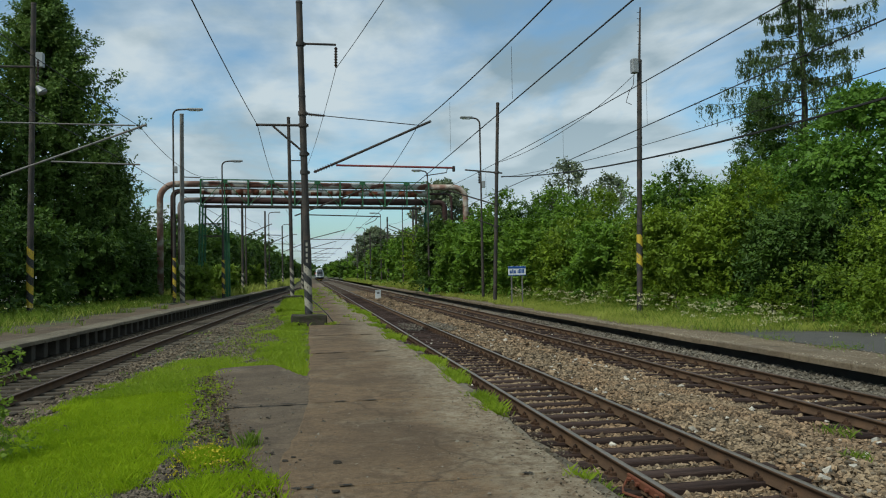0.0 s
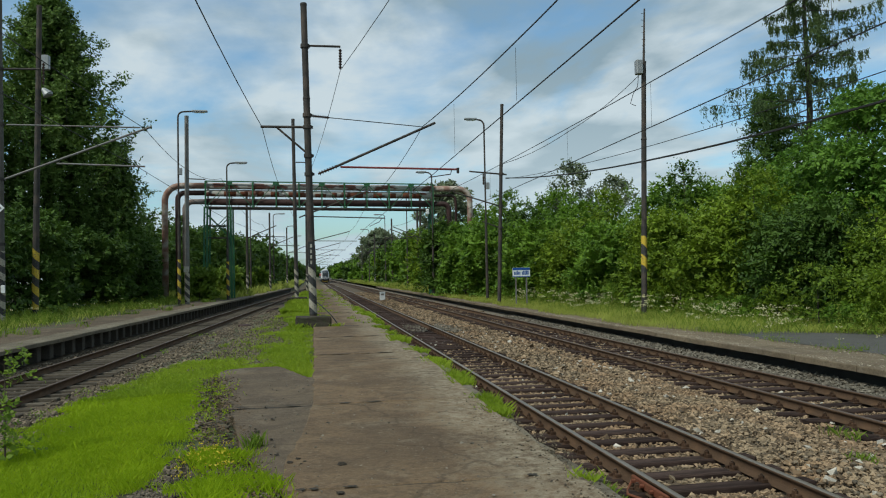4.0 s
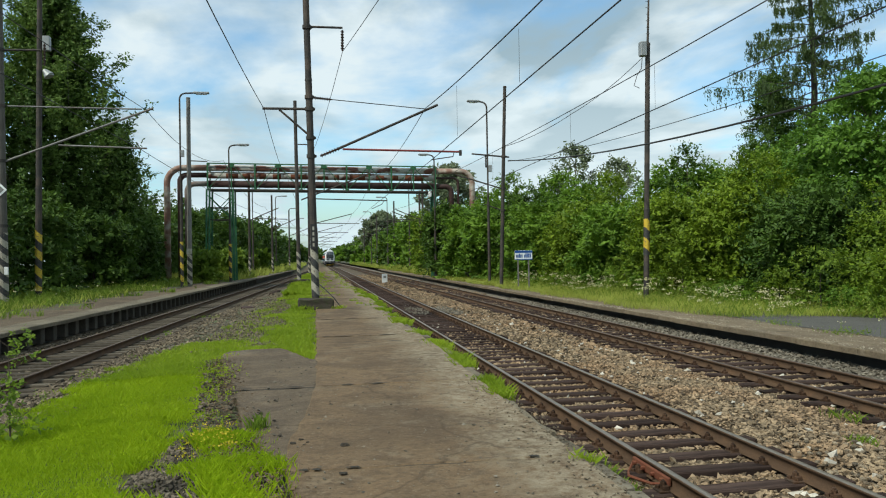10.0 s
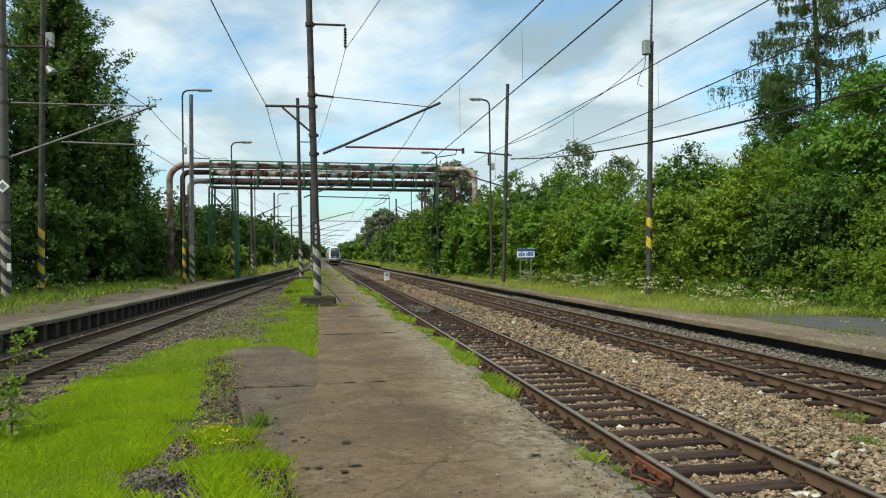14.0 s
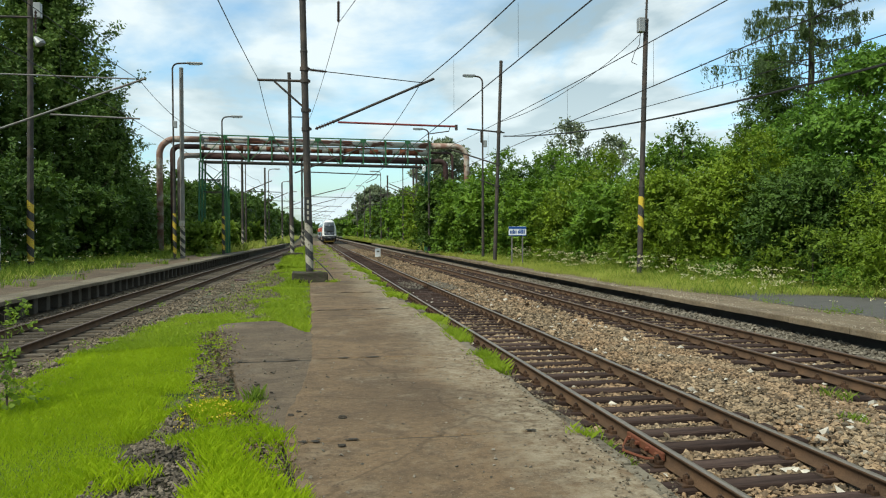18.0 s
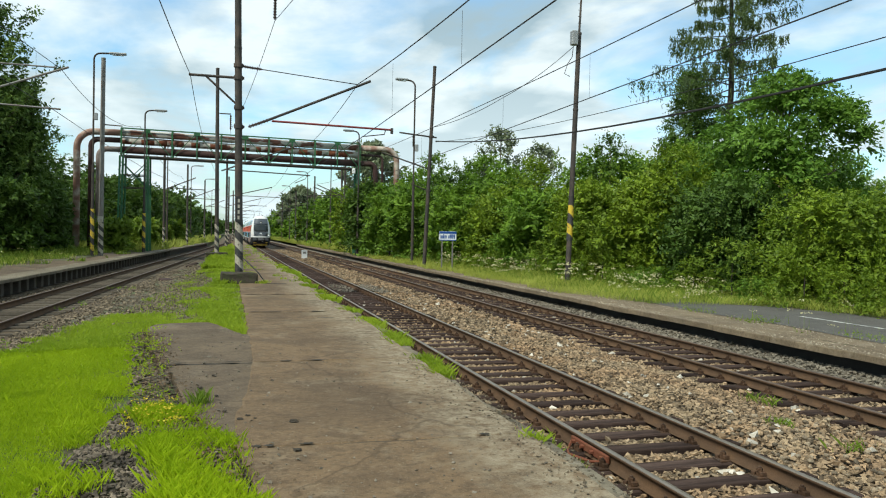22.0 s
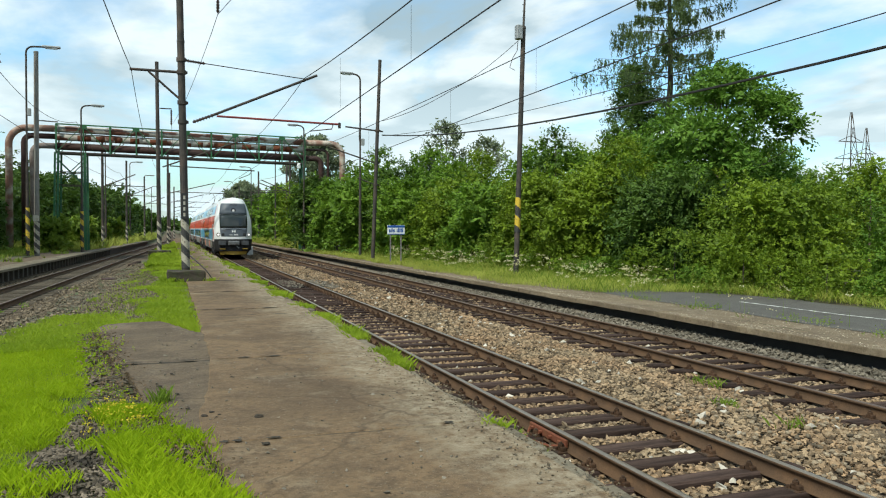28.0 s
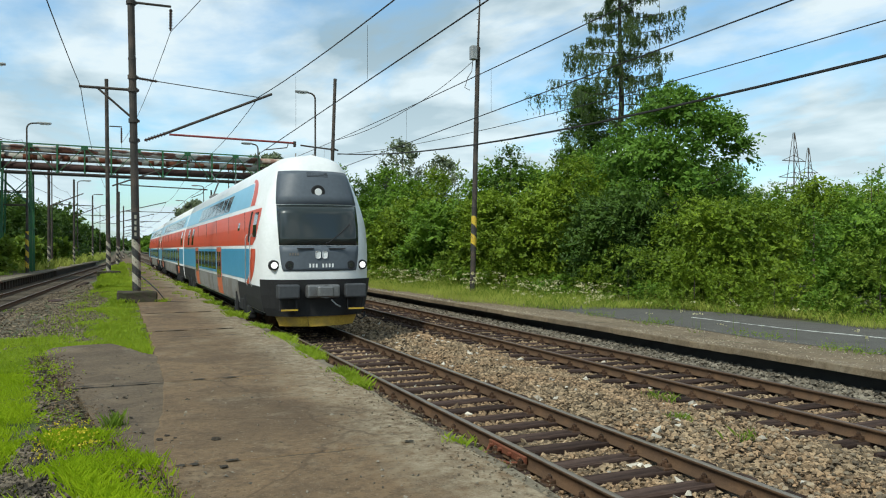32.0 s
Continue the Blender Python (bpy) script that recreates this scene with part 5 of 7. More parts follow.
def larch(x, y, z, h, seed):
    """Uneven tiers of long boughs that sag and lift at the tip, each hung with a curtain of thin drooping twigs."""
    g = np.random.default_rng(seed)
    t_ = thing("larch", "tall larch with drooping, open branches and a dark trunk", "tree", pose(x, y, z), G)
    nb, nt, nn = 116, 54, 14
    t = 0.08 + 0.90 * ((np.arange(nb) + g.uniform(0, 1, nb)) / nb) ** 1.15
    a = np.arange(nb) * 2.399 + g.uniform(-0.5, 0.5, nb)
    ln = np.clip(9.6 * (1.02 - t), 0.5, 5.2) * g.choice([0.55, 0.8, 0.95, 1.12], nb) * np.where(t < 0.44, 0.72, 1.0)
    d = np.stack([np.cos(a), np.sin(a), 0 * a], 1)
    side = np.stack([-np.sin(a), np.cos(a), 0 * a], 1)
    sag, lift = g.uniform(0.10, 0.34, nb), g.uniform(0.0, 0.22, nb)

    def bough(k, u):
        return d[k] * (ln[k] * u)[..., None] + np.array([0, 0, 1.0]) * (t[k] * h + ln[k] * (lift[k] * u - sag[k] * u ** 2 + 0.16 * u ** 4))[..., None]

    k = np.repeat(np.arange(nb), nt)
    u = g.uniform(0.12, 1.0, nb * nt) ** 0.8
    off = g.normal(size=nb * nt) * 0.16 * ln[k] * (1.1 - u)
    p0 = bough(k, u) + side[k] * off[:, None]
    p0[:, 2] -= 0.3 * np.abs(off)
    hang = (0.16 + 0.15 * ln[k]) * g.uniform(0.35, 1.25, nb * nt)
    v = g.uniform(0, 1, (nb * nt, nn))
    sway = g.normal(size=(nb * nt, 3)) * np.array([0.16, 0.16, 0])
    p = p0[:, None, :] + (sway[:, None, :] - np.array([0, 0, 1.0])) * (hang[:, None] * v)[..., None]
    p += g.normal(size=p.shape) * np.array([0.035, 0.035, 0.05])
    part("trunk", stem_bm(h, 0.27, 9), M_BARKDARK, t_)
    for q in range(nb):
        c = bough(np.array([q] * 4), np.array([0.0, 0.35, 0.7, 1.0]))
        r = 0.055 * (1.15 - t[q])
        bm = bmesh.new()
        for e in range(3):
            rod(bm, c[e], c[e + 1], r * (1 - 0.28 * e), r * (1 - 0.28 * (e + 1)), 5)
        part("bough", bm, M_BARKDARK, t_)
    vv, f = leaves(p.reshape(-1, 3), 0.040, seed=seed, droop=2.0, long=2.5)
    part("needles", mesh_arrays("needles", vv, f, L_LARCH), None, t_)
    return t_


larch(22.9, 36.5, 0.3, 24, 92)
grown("young_conifer", "dense dark-green young conifer beside the larch", 19.9, 35.8, 0.3, 11.6, 3.4, 130, 200, 0.075, L_DARK, 0.14, 99, steep=0.12, start=0.12, inner=0.15, puff=0.2, shape=lambda t: (1.04 - t) ** 0.8, twig=0.5)
grown("ash_tree", "thin grey-leaved tree above the thicket", 15.6, 55, 0.3, 10.4, 2.4, 30, 90, 0.14, L_GREY, 0.12, 93, steep=0.9, start=0.4, inner=0.5, puff=0.22)
grown("ash_tree", "thin grey-leaved tree above the thicket", 19.0, 55, 0.3, 9.2, 2.6, 34, 90, 0.14, L_GREY, 0.12, 94, steep=0.8, start=0.35, inner=0.45, puff=0.25)
grown("young_tree", "slender young tree rising over the bushes", 14.3, 34.5, 0.3, 7.4, 1.2, 22, 60, 0.10, L_DARK, 0.07, 95, steep=1.0, start=0.5, inner=0.4, puff=0.15)
grown("willow", "pale willow beyond the pipe bridge", 15.5, 110, 0.3, 15, 4.6, 60, 120, 0.34, L_GREY, 0.3, 96, steep=0.9, puff=0.5, start=0.15)
grown("willow", "broad grey-green tree standing beside the distant line", 12.8, 195, 0.3, 13.0, 6.2, 80, 150, 0.42, L_GREY, 0.3, 97, steep=0.5, puff=0.6, start=0.1)
grown("conifer", "small dark tree beside the distant line", 13.4, 140, 0.3, 10, 1.6, 26, 70, 0.3, L_DARK, 0.15, 98, steep=0.6, puff=0.3, start=0.3)
for i, (x, y, h, w) in enumerate([(13.8, 27.5, 5.8, 1.7), (18.6, 33, 7.0, 1.8), (16.6, 40, 6.4, 2.0), (14.0, 44, 6.8, 2.2), (12.6, 50, 7.6, 2.2), (25.5, 30, 6.3, 1.6), (29, 35, 6.6, 1.6), (12.0, 62, 8.8, 2.2), (16.0, 24.5, 5.8, 1.4), (20.0, 20, 4.5, 1.2), (28.4, 24, 5.7, 0.45), (30.2, 25, 5.9, 0.4)]):
    grown("young_tree", "slender leafy young tree rising out of the thicket", x, y, 0.3, h, w, 26 if w > 1 else 14, 72 if w > 1 else 24, 0.075 + 0.001 * y, (L_BUSH, L_MID, L_MAPLE)[i % 3], 0.06, 170 + i, steep=1.1, start=0.3, inner=0.25, puff=0.17)
# woods that close the distance
for i, (x, y, h, w) in enumerate([(-30, 150, 13, 24), (-45, 110, 15, 26), (-48, 70, 15, 22), (-45, 35, 14, 22), (-36, 330, 12, 40), (42, 330, 12, 40), (40, 90, 8, 24), (60, 60, 7, 26), (75, 40, 7, 26), (34, 140, 10, 28), (60, 20, 6, 24), (0, 790, 11, 70), (-45, 780, 13, 70), (50, 790, 12, 70)]):
    bush(x, y, 0.3, h, w, 3600, 0.5 + 0.0014 * y, L_DARK, 120 + i, "dense green wood far behind the line")
# weeds lapping at the thicket's foot
for i, (x, y) in enumerate([(13.2, 15.5), (14.0, 12.6), (15.2, 10.2), (12.6, 18.3), (12.3, 21.5), (11.6, 25.0), (11.4, 29.5), (10.9, 34.5), (16.8, 8.0), (18.5, 6.0), (10.6, 40.0), (13.6, 14.0), (12.9, 17.0), (14.5, 11.4), (12.2, 19.8), (11.9, 23.2), (16.0, 9.0), (15.6, 12.8), (17.6, 7.0), (11.2, 27.2), (11.0, 32.0), (19.6, 5.0), (13.9, 16.4)]):
    bush(x, y, 0.3, (1.8 if i < 11 else 1.1) + (0.8 if i < 11 else 0.35) * math.sin(i * 2.2), 2.6 if i < 11 else 1.9, 2000, 0.052 if i < 11 else 0.04, (L_BUSH, L_WEED, L_MID)[i % 3], 150 + i, "low leafy weeds at the foot of the thicket")


def pylon(x, y, z, h):
    t = thing("pylon", "distant grey lattice power pylon above the trees", "pylon", pose(x, y, z))
    b = bmesh.new()
    for sx in (-1, 1):
        for sy in (-1, 1):
            bar(b, (sx * h * 0.09, sy * h * 0.09, 0), (sx * 0.4, sy * 0.4, h), 0.42)
    for k in range(9):
        f0, f1 = k / 9, (k + 1) / 9
        w0, w1 = h * 0.09 * (1 - f0) + 0.4 * f0, h * 0.09 * (1 - f1) + 0.4 * f1
        bar(b, (-w0, -w0, h * f0), (w1, -w1, h * f1), 0.26)
        bar(b, (w0, -w0, h * f0), (-w1, -w1, h * f1), 0.26)
    part("mast_frame", b, M_MAST, t)
    for zz, w in ((0.62, 0.17), (0.76, 0.13), (0.5, 0.21)):
        b = bmesh.new()
        bar(b, (-h * w, 0, h * zz), (h * w, 0, h * zz), 0.5)
        bar(b, (-h * w, 0, h * zz), (0, 0, h * (zz + 0.05)), 0.3); bar(b, (h * w, 0, h * zz), (0, 0, h * (zz + 0.05)), 0.3)
        part("cross_arm", b, M_MAST, t)
    return t


pylon(436, 400, 0, 84)
pylon(520, 462, 0, 85)

# ---------------------------------------------------------------- the train
def glass_mat(name, base, rough=0.06, spec=0.8, coat=0.6):
    m = bpy.data.materials.new(name)
    m.use_nodes = True
    b = m.node_tree.nodes["Principled BSDF"]
    b.inputs["Base Color"].default_value = (*base, 1)
    b.inputs["Roughness"].default_value = rough
    b.inputs["Specular IOR Level"].default_value = spec
    b.inputs["Coat Weight"].default_value = coat
    b.inputs["Coat Roughness"].default_value = 0.03
    return m


def glow_mat(name, colour, strength):
    m = bpy.data.materials.new(name)
    m.use_nodes = True
    b = m.node_tree.nodes["Principled BSDF"]
    b.inputs["Base Color"].default_value = (*colour, 1)
    b.inputs["Emission Color"].default_value = (*colour, 1)
    b.inputs["Emission Strength"].default_value = strength
    return m


T_WHITE = mat("train_white", (0.74, 0.75, 0.75), 0.32, vary=0.06, scale=0.7, fine=12, bump=0.02, spec=0.5, tint=(0.66, 0.67, 0.66))
T_RED = mat("train_red", (0.62, 0.085, 0.04), 0.34, vary=0.10, scale=0.8, fine=10, bump=0.02, spec=0.5, tint=(0.55, 0.09, 0.05))
T_BLUE = mat("train_blue", (0.07, 0.29, 0.47), 0.34, vary=0.10, scale=0.8, fine=10, bump=0.02, spec=0.5)
T_LBLUE = mat("train_pale_blue", (0.20, 0.45, 0.62), 0.3, vary=0.08, scale=0.8, fine=10, bump=0.02, spec=0.5)
T_GREY = mat("train_dark_grey", (0.085, 0.10, 0.12), 0.5, vary=0.12, scale=1.0, fine=12, bump=0.02, spec=0.3)
T_BUFFER = mat("train_buffer_grey", (0.05, 0.053, 0.058), 0.5, vary=0.2, scale=2.0, fine=14, bump=0.04, spec=0.4)
T_SKIRT = mat("train_skirt_grey", (0.24, 0.24, 0.23), 0.6, vary=0.25, scale=1.2, fine=14, bump=0.05, tint=(0.15, 0.135, 0.12))
T_BLACK = mat("train_underframe", (0.014, 0.014, 0.015), 0.75, vary=0.3, scale=2, fine=20, bump=0.1)
T_DOOR = mat("train_door_orange", (0.55, 0.13, 0.06), 0.4, vary=0.12, scale=1, bump=0.03)
T_STEEL = mat("coupler_steel", (0.18, 0.18, 0.18), 0.45, metal=0.6, vary=0.3, scale=4, bump=0.1)
T_YEL = mat("plough_yellow", (0.50, 0.33, 0.05), 0.6, vary=0.25, scale=2.5, fine=20, bump=0.08, tint=(0.33, 0.22, 0.06))
T_GLASS = glass_mat("train_glass", (0.012, 0.016, 0.018))
T_SCREEN = glass_mat("windscreen_glass", (0.022, 0.028, 0.028), 0.05, 0.5, 0.15)
T_WIN = glass_mat("train_window", (0.024, 0.032, 0.036), 0.1, 0.6, 0.3)
T_LAMPON = glow_mat("headlight_on", (1.0, 0.96, 0.94), 0.55)

PROFILE = [(0.62, 1.30), (0.95, 1.36), (1.45, 1.40), (2.0, 1.41), (2.55, 1.41), (2.95, 1.38), (3.32, 1.31), (3.7, 1.21), (4.1, 1.09), (4.35, 1.0), (4.55, 0.93), (4.72, 0.80), (4.82, 0.60), (4.88, 0.0)]
PROFILE = [(z, w * 1.03) for z, w in PROFILE]


def half_width(z):
    return float(np.interp(z, [p[0] for p in PROFILE], [p[1] for p in PROFILE]))


def rake(z):
    return float(np.interp(z, [0.5, 1.5, 2.4, 3.0, 3.5, 4.0, 4.3, 4.55, 4.72, 4.88], [0.10, 0.0, 0.03, 0.13, 0.26, 0.43, 0.56, 0.71, 0.88, 1.2]))


def nose_y(u, z):
    """How far back the nose surface lies at a share u of the half width."""
    return rake(z) + 0.55 * abs(u) ** 3.4 + 0.12 * abs(u) ** 10


def nose_point(x, z, out=0.0):
    w = max(half_width(z), 0.05)
    return Vector((x, nose_y(min(1.0, abs(x) / w), z) - out, z))


ZS = [0.62, 0.9, 1.2, 1.48, 1.75, 2.05, 2.37, 2.7, 3.0, 3.25, 3.47, 3.7, 3.9, 4.1, 4.28, 4.38, 4.48, 4.58, 4.66, 4.73, 4.79, 4.83, 4.86, 4.88]
CAR = 26.3


def shell(nose, length):
    """Closed skin of a double-deck car: a curved nose or a flat end, sides and roof drawn back along the profile."""
    bm = bmesh.new()
    nu = 20
    front = []
    for z in ZS:
        w = half_width(z)
        front.append([bm.verts.new((w * (2 * i / nu - 1), nose_y(2 * i / nu - 1, z) if nose else 0.0, z)) for i in range(nu + 1)])
    for a, b in zip(front, front[1:]):
        for i in range(nu):
            try:
                bm.faces.new((a[i], a[i + 1], b[i + 1], b[i]))
            except ValueError:
                pass
    cols = [f[0] for f in front] + [f[-1] for f in reversed(front)]
    back = [bm.verts.new((v.co.x, length, v.co.z)) for v in cols]
    for k in range(len(cols) - 1):
        bm.faces.new((cols[k], cols[k + 1], back[k + 1], back[k]))
    bm.faces.new(back)
    bm.faces.new(front[0] + [back[-1], back[0]])
    bmesh.ops.remove_doubles(bm, verts=bm.verts, dist=0.0005)
    bmesh.ops.recalc_face_normals(bm, faces=bm.faces)
    for f in bm.faces:
        f.smooth = True
    return bm


def side_sheet(s, y0, y1, z0, z1, out=0.005, slope=0.0, n=6):
    """A thin sheet that follows the car's side (s = -1 or 1); slope leans its ends."""
    bm = bmesh.new()
    rows = []
    for i in range(n + 1):
        z = z0 + (z1 - z0) * i / n
        x = s * (half_width(z) + out)
        d = slope * (z - z0)
        rows.append([bm.verts.new((x, y + d, z)) for y in (y0, y1)] + [bm.verts.new((x - s * (out + 0.02), y + d, z)) for y in (y1, y0)])
    for a, b in zip(rows, rows[1:]):
        for k in range(4):
            bm.faces.new((a[k], a[(k + 1) % 4], b[(k + 1) % 4], b[k]))
    bm.faces.new(rows[0][::-1]); bm.faces.new(rows[-1])
    bmesh.ops.recalc_face_normals(bm, faces=bm.faces)
    return bm


def side_curve(s, inner, outer, out=0.007):
    """A sheet on the side between two lines of (y, z) places of equal number."""
    bm = bmesh.new()
    a = [bm.verts.new((s * (half_width(z) + out), y, z)) for y, z in inner]
    b = [bm.verts.new((s * (half_width(z) + out), y, z)) for y, z in outer]
    for k in range(len(a) - 1):
        bm.faces.new((a[k], a[k + 1], b[k + 1], b[k]))
    bmesh.ops.recalc_face_normals(bm, faces=bm.faces)
    r = bmesh.ops.solidify(bm, geom=bm.faces[:], thickness=0.004)
    return bm


def front_sheet(outline_l, zs, out, nu=12):
    """A sheet on the nose: for each height a half width."""
    bm = bmesh.new()
    rows = []
    for z, w in zip(zs, outline_l):
        rows.append([bm.verts.new(nose_point(w * (2 * i / nu - 1), z, out)) for i in range(nu + 1)])
    for a, b in zip(rows, rows[1:]):
        for i in range(nu):
            f = bm.faces.new((a[i], a[i + 1], b[i + 1], b[i]))
            f.smooth = True
    bmesh.ops.recalc_face_normals(bm, faces=bm.faces)
    bmesh.ops.solidify(bm, geom=bm.faces[:], thickness=0.006)
    return bm


def dense(a, b, n):
    return [a + (b - a) * i / n for i in range(n + 1)]


def disc(x, z, r, out, depth=0.04, n=20):
    bm = bmesh.new()
    p = nose_point(x, z, out)
    rod(bm, p, p - Vector((0, depth, 0)), r, r * 0.92, n)
    return bm


def bogie(parent, y):
    for s in (-1, 1):
        b = bmesh.new()
        box(b, s * 1.26, y, 0.52, 0.16, 3.0, 0.22, bevel=0.04)
        box(b, s * 1.29, y, 0.62, 0.22, 0.7, 0.4, bevel=0.05)
        for k in (-1.25, 1.25):
            box(b, s * 1.28, y + k, 0.46, 0.24, 0.42, 0.4, bevel=0.05)
            rod(b, (s * 1.37, y + k * 0.72, 0.4), (s * 1.37, y + k * 0.72, 0.95), 0.07, n=8)
        part("bogie_frame", b, T_BLACK, parent)
    for k in (-1.25, 1.25):
        for s in (-1, 1):
            b = bmesh.new()
            rod(b, (s * 0.70, y + k, 0.46), (s * 0.83, y + k, 0.46), 0.46, n=24)
            rod(b, (s * 0.64, y + k, 0.46), (s * 0.70, y + k, 0.46), 0.485, n=24)
            part("wheel", b, M_RAIL, parent)


def car(name, label, nose):
    t = thing(name, label, "train car", group="train cars")
    body = part("body", shell(nose, CAR), T_WHITE, t, "glossy white car body", smooth=False)
    b = bmesh.new(); box(b, 0, CAR / 2 + 0.6, 0.72, 2.5, CAR - (2.2 if nose else 1.0), 0.5, bevel=0.04)
    part("underframe", b, T_BLACK, t)
    for s in (-1, 1):
        y0 = 2.3 if nose else 0.03
        part("red_band", side_sheet(s, y0, CAR - 0.02, 2.40, 3.40), T_RED, body, "red painted band")
        part("blue_band", side_sheet(s, y0 + 0.8 if nose else y0, CAR - 0.02, 1.42, 2.30), T_BLUE, body, "blue painted band")
        part("skirt", side_sheet(s, 4.92 if nose else 6.42, 19.58 if nose else 18.98, 0.66, 1.33, 0.006), T_SKIRT, body, "grimy grey skirt")
        # flat black sheets on the shell paint the dark openings at the bogies
        for ya, yb in (((0.72, 4.9), (19.6, CAR - 0.1)) if nose else ((0.1, 6.4), (19.0, CAR - 0.1))):
            part("bogie_opening_sheet", side_sheet(s, ya, yb, 0.63, 1.30, 0.010), T_BLACK, body, "black sheet painted as the dark opening around the bogie")
        part("pale_band", side_sheet(s, 4.15 if nose else y0, CAR - 0.02, 3.54, 4.28, 0.005), T_LBLUE, body, "pale blue upper band")
        if nose:
            red_in = [(2.32, 2.41), (1.95, 2.41), (1.45, 2.6), (1.2, 2.9), (1.1, 3.2), (1.15, 3.40)]
            part("red_front", side_curve(s, red_in, [(2.32, 2.41 + 0.99 * i / 5) for i in range(6)]), T_RED, body)
            cy, cz = 3.9, 3.52
            ang = dense(0, math.pi / 2, 10)
            part("blue_front", side_curve(s, [(cy + 0.26 - 0.75 * math.cos(a), cz + 0.02 + 0.74 * math.sin(a)) for a in ang], [(cy + 0.26, cz + 0.02 + 0.74 * math.sin(a)) for a in ang]), T_LBLUE, body)
            part("red_swoosh", side_curve(s, [(cy + 0.26 - 1.6 * math.cos(a), cz + 0.02 + 0.86 * math.sin(a)) for a in ang], [(cy + 0.26 - 0.86 * math.cos(a), cz + 0.02 + 0.78 * math.sin(a)) for a in ang], 0.008), T_RED, body, "red curved stripe")
            cz2 = 2.30
            part("blue_lower_front", side_curve(s, [(3.1 - 0.74 * math.cos(a), cz2 - 0.88 * math.sin(a)) for a in ang], [(3.1, cz2 - 0.88 * math.sin(a)) for a in ang]), T_BLUE, body)
            part("red_swoosh", side_curve(s, [(3.1 - 1.62 * math.cos(a), cz2 - 1.02 * math.sin(a)) for a in ang], [(3.1 - 0.86 * math.cos(a), cz2 - 0.92 * math.sin(a)) for a in ang], 0.008), T_RED, body, "red curved stripe")
            part("cab_window", side_sheet(s, 1.42, 2.0, 2.62, 3.30, 0.012, 0.05), T_GLASS, body, "dark cab side window")
            part("cab_door_gap", side_sheet(s, 2.5, 2.78, 2.5, 3.36, 0.011), T_BLACK, body)
            for yy in (2.15, 2.95):
                b = bmesh.new(); tube(b, [(s * 1.44, yy, 1.25), (s * 1.5, yy, 1.35), (s * 1.5, yy, 2.62), (s * 1.44, yy, 2.72)], 0.018, 6)
                part("grab_rail", b, M_LAMP, body, "thin bright grab rail")
        # doors, windows
        doors = (9.0, 17.6) if nose else (3.2, 21.6)
        for yd in doors:
            d = part("door", side_sheet(s, yd, yd + 1.35, 0.66, 2.36, 0.012), T_DOOR, body, "orange-red passenger door")
            for k in (0.10, 0.74):
                part("door_window", side_sheet(s, yd + k, yd + k + 0.5, 1.25, 2.2, 0.018), T_GLASS, d)
        lo = dense(10.7, 16.2, 4) if nose else dense(5.0, 20.0, 9)
        for yw in lo:
            part("window", side_sheet(s, yw, yw + 1.18, 1.52, 2.2, 0.012), T_WIN, body, "dark lower-deck window")
        up = dense(8.2, 18.0, 7) if nose else dense(2.0, 22.5, 15)
        for yw in up:
            part("window", side_sheet(s, yw, yw + 1.18, 3.60, 4.16, 0.012, -0.35), T_WIN, body, "slanted upper-deck window")
        for yw, w, z0, z1 in ((4.6, 0.35, 2.86, 3.1), (20.3, 0.9, 2.5, 3.3), (22.6, 0.9, 2.5, 3.3)) if nose else ((1.0, 0.8, 2.5, 3.3), (24.4, 0.8, 2.5, 3.3)):
            part("end_window", side_sheet(s, yw, yw + w, z0, z1, 0.012), T_GLASS, body)
        for i, yw in enumerate(dense(3.5, 25.0, 6)):
            b = bmesh.new(); box(b, s * (half_width(2.9) + 0.008), yw, 2.9, 0.012, 0.012, 0.95)
            part("panel_seam", b, T_BLACK, body)
    for yb in (4.0, 21.6):
        bogie(t, yb + (0.5 if nose else 0))
    b = bmesh.new()
    for y in dense(5, 19, 4):
        box(b, 0, y, 4.88, 0.9, 1.6, 0.10, bevel=0.03)
    part("roof_vents", b, T_SKIRT, t)
    b = shell(False, 0.5)
    for v in b.verts:
        v.co = Vector((v.co.x * 0.955, v.co.y + CAR, 0.66 + (v.co.z - 0.62) * 0.965))
    part("gangway_bellows", b, T_BUFFER, t, "black folded gangway")
    return t, body


car_front, body = car("train_car", "white, red and blue double-deck driving car with dark nose", True)
# nose: dark mask, windscreen, lights, coupler, plough
mz = [1.72, 1.8, 2.0, 2.2, 2.37]
part("mask_lower", front_sheet([0.97, 1.0, 1.03, 1.05, 1.06], mz, 0.014, 20), T_GREY, body, "dark grey lower nose panel")
wz = [2.39, 2.6, 2.9, 3.2, 3.45]
part("windscreen", front_sheet([1.06, 1.07, 1.08, 1.08, 1.07], wz, 0.016, 20), T_SCREEN, body, "large dark windscreen reflecting the sky")
uz = [3.47, 3.7, 3.9, 4.1, 4.28, 4.38]
part("mask_upper", front_sheet([1.08, 1.06, 1.03, 1.0, 0.955, 0.93], uz, 0.020, 20), T_GREY, body, "dark grey upper nose panel")
b = bmesh.new()
for dz in (0, 0.035, 0.07, 0.105):
    box(b, 0.02, nose_y(0, 4.25 + dz) - 0.02, 4.22 + dz, 0.56, 0.03, 0.016)
part("nose_grille", b, T_BLACK, body, "small black louvre")
top_lamp = part("top_headlight", disc(0, 3.8, 0.19, 0.0), T_BLACK, body, "round black-rimmed headlight")
part("lens", disc(0, 3.8, 0.10, 0.035, 0.015), T_WHITE, top_lamp, "white frosted lens")
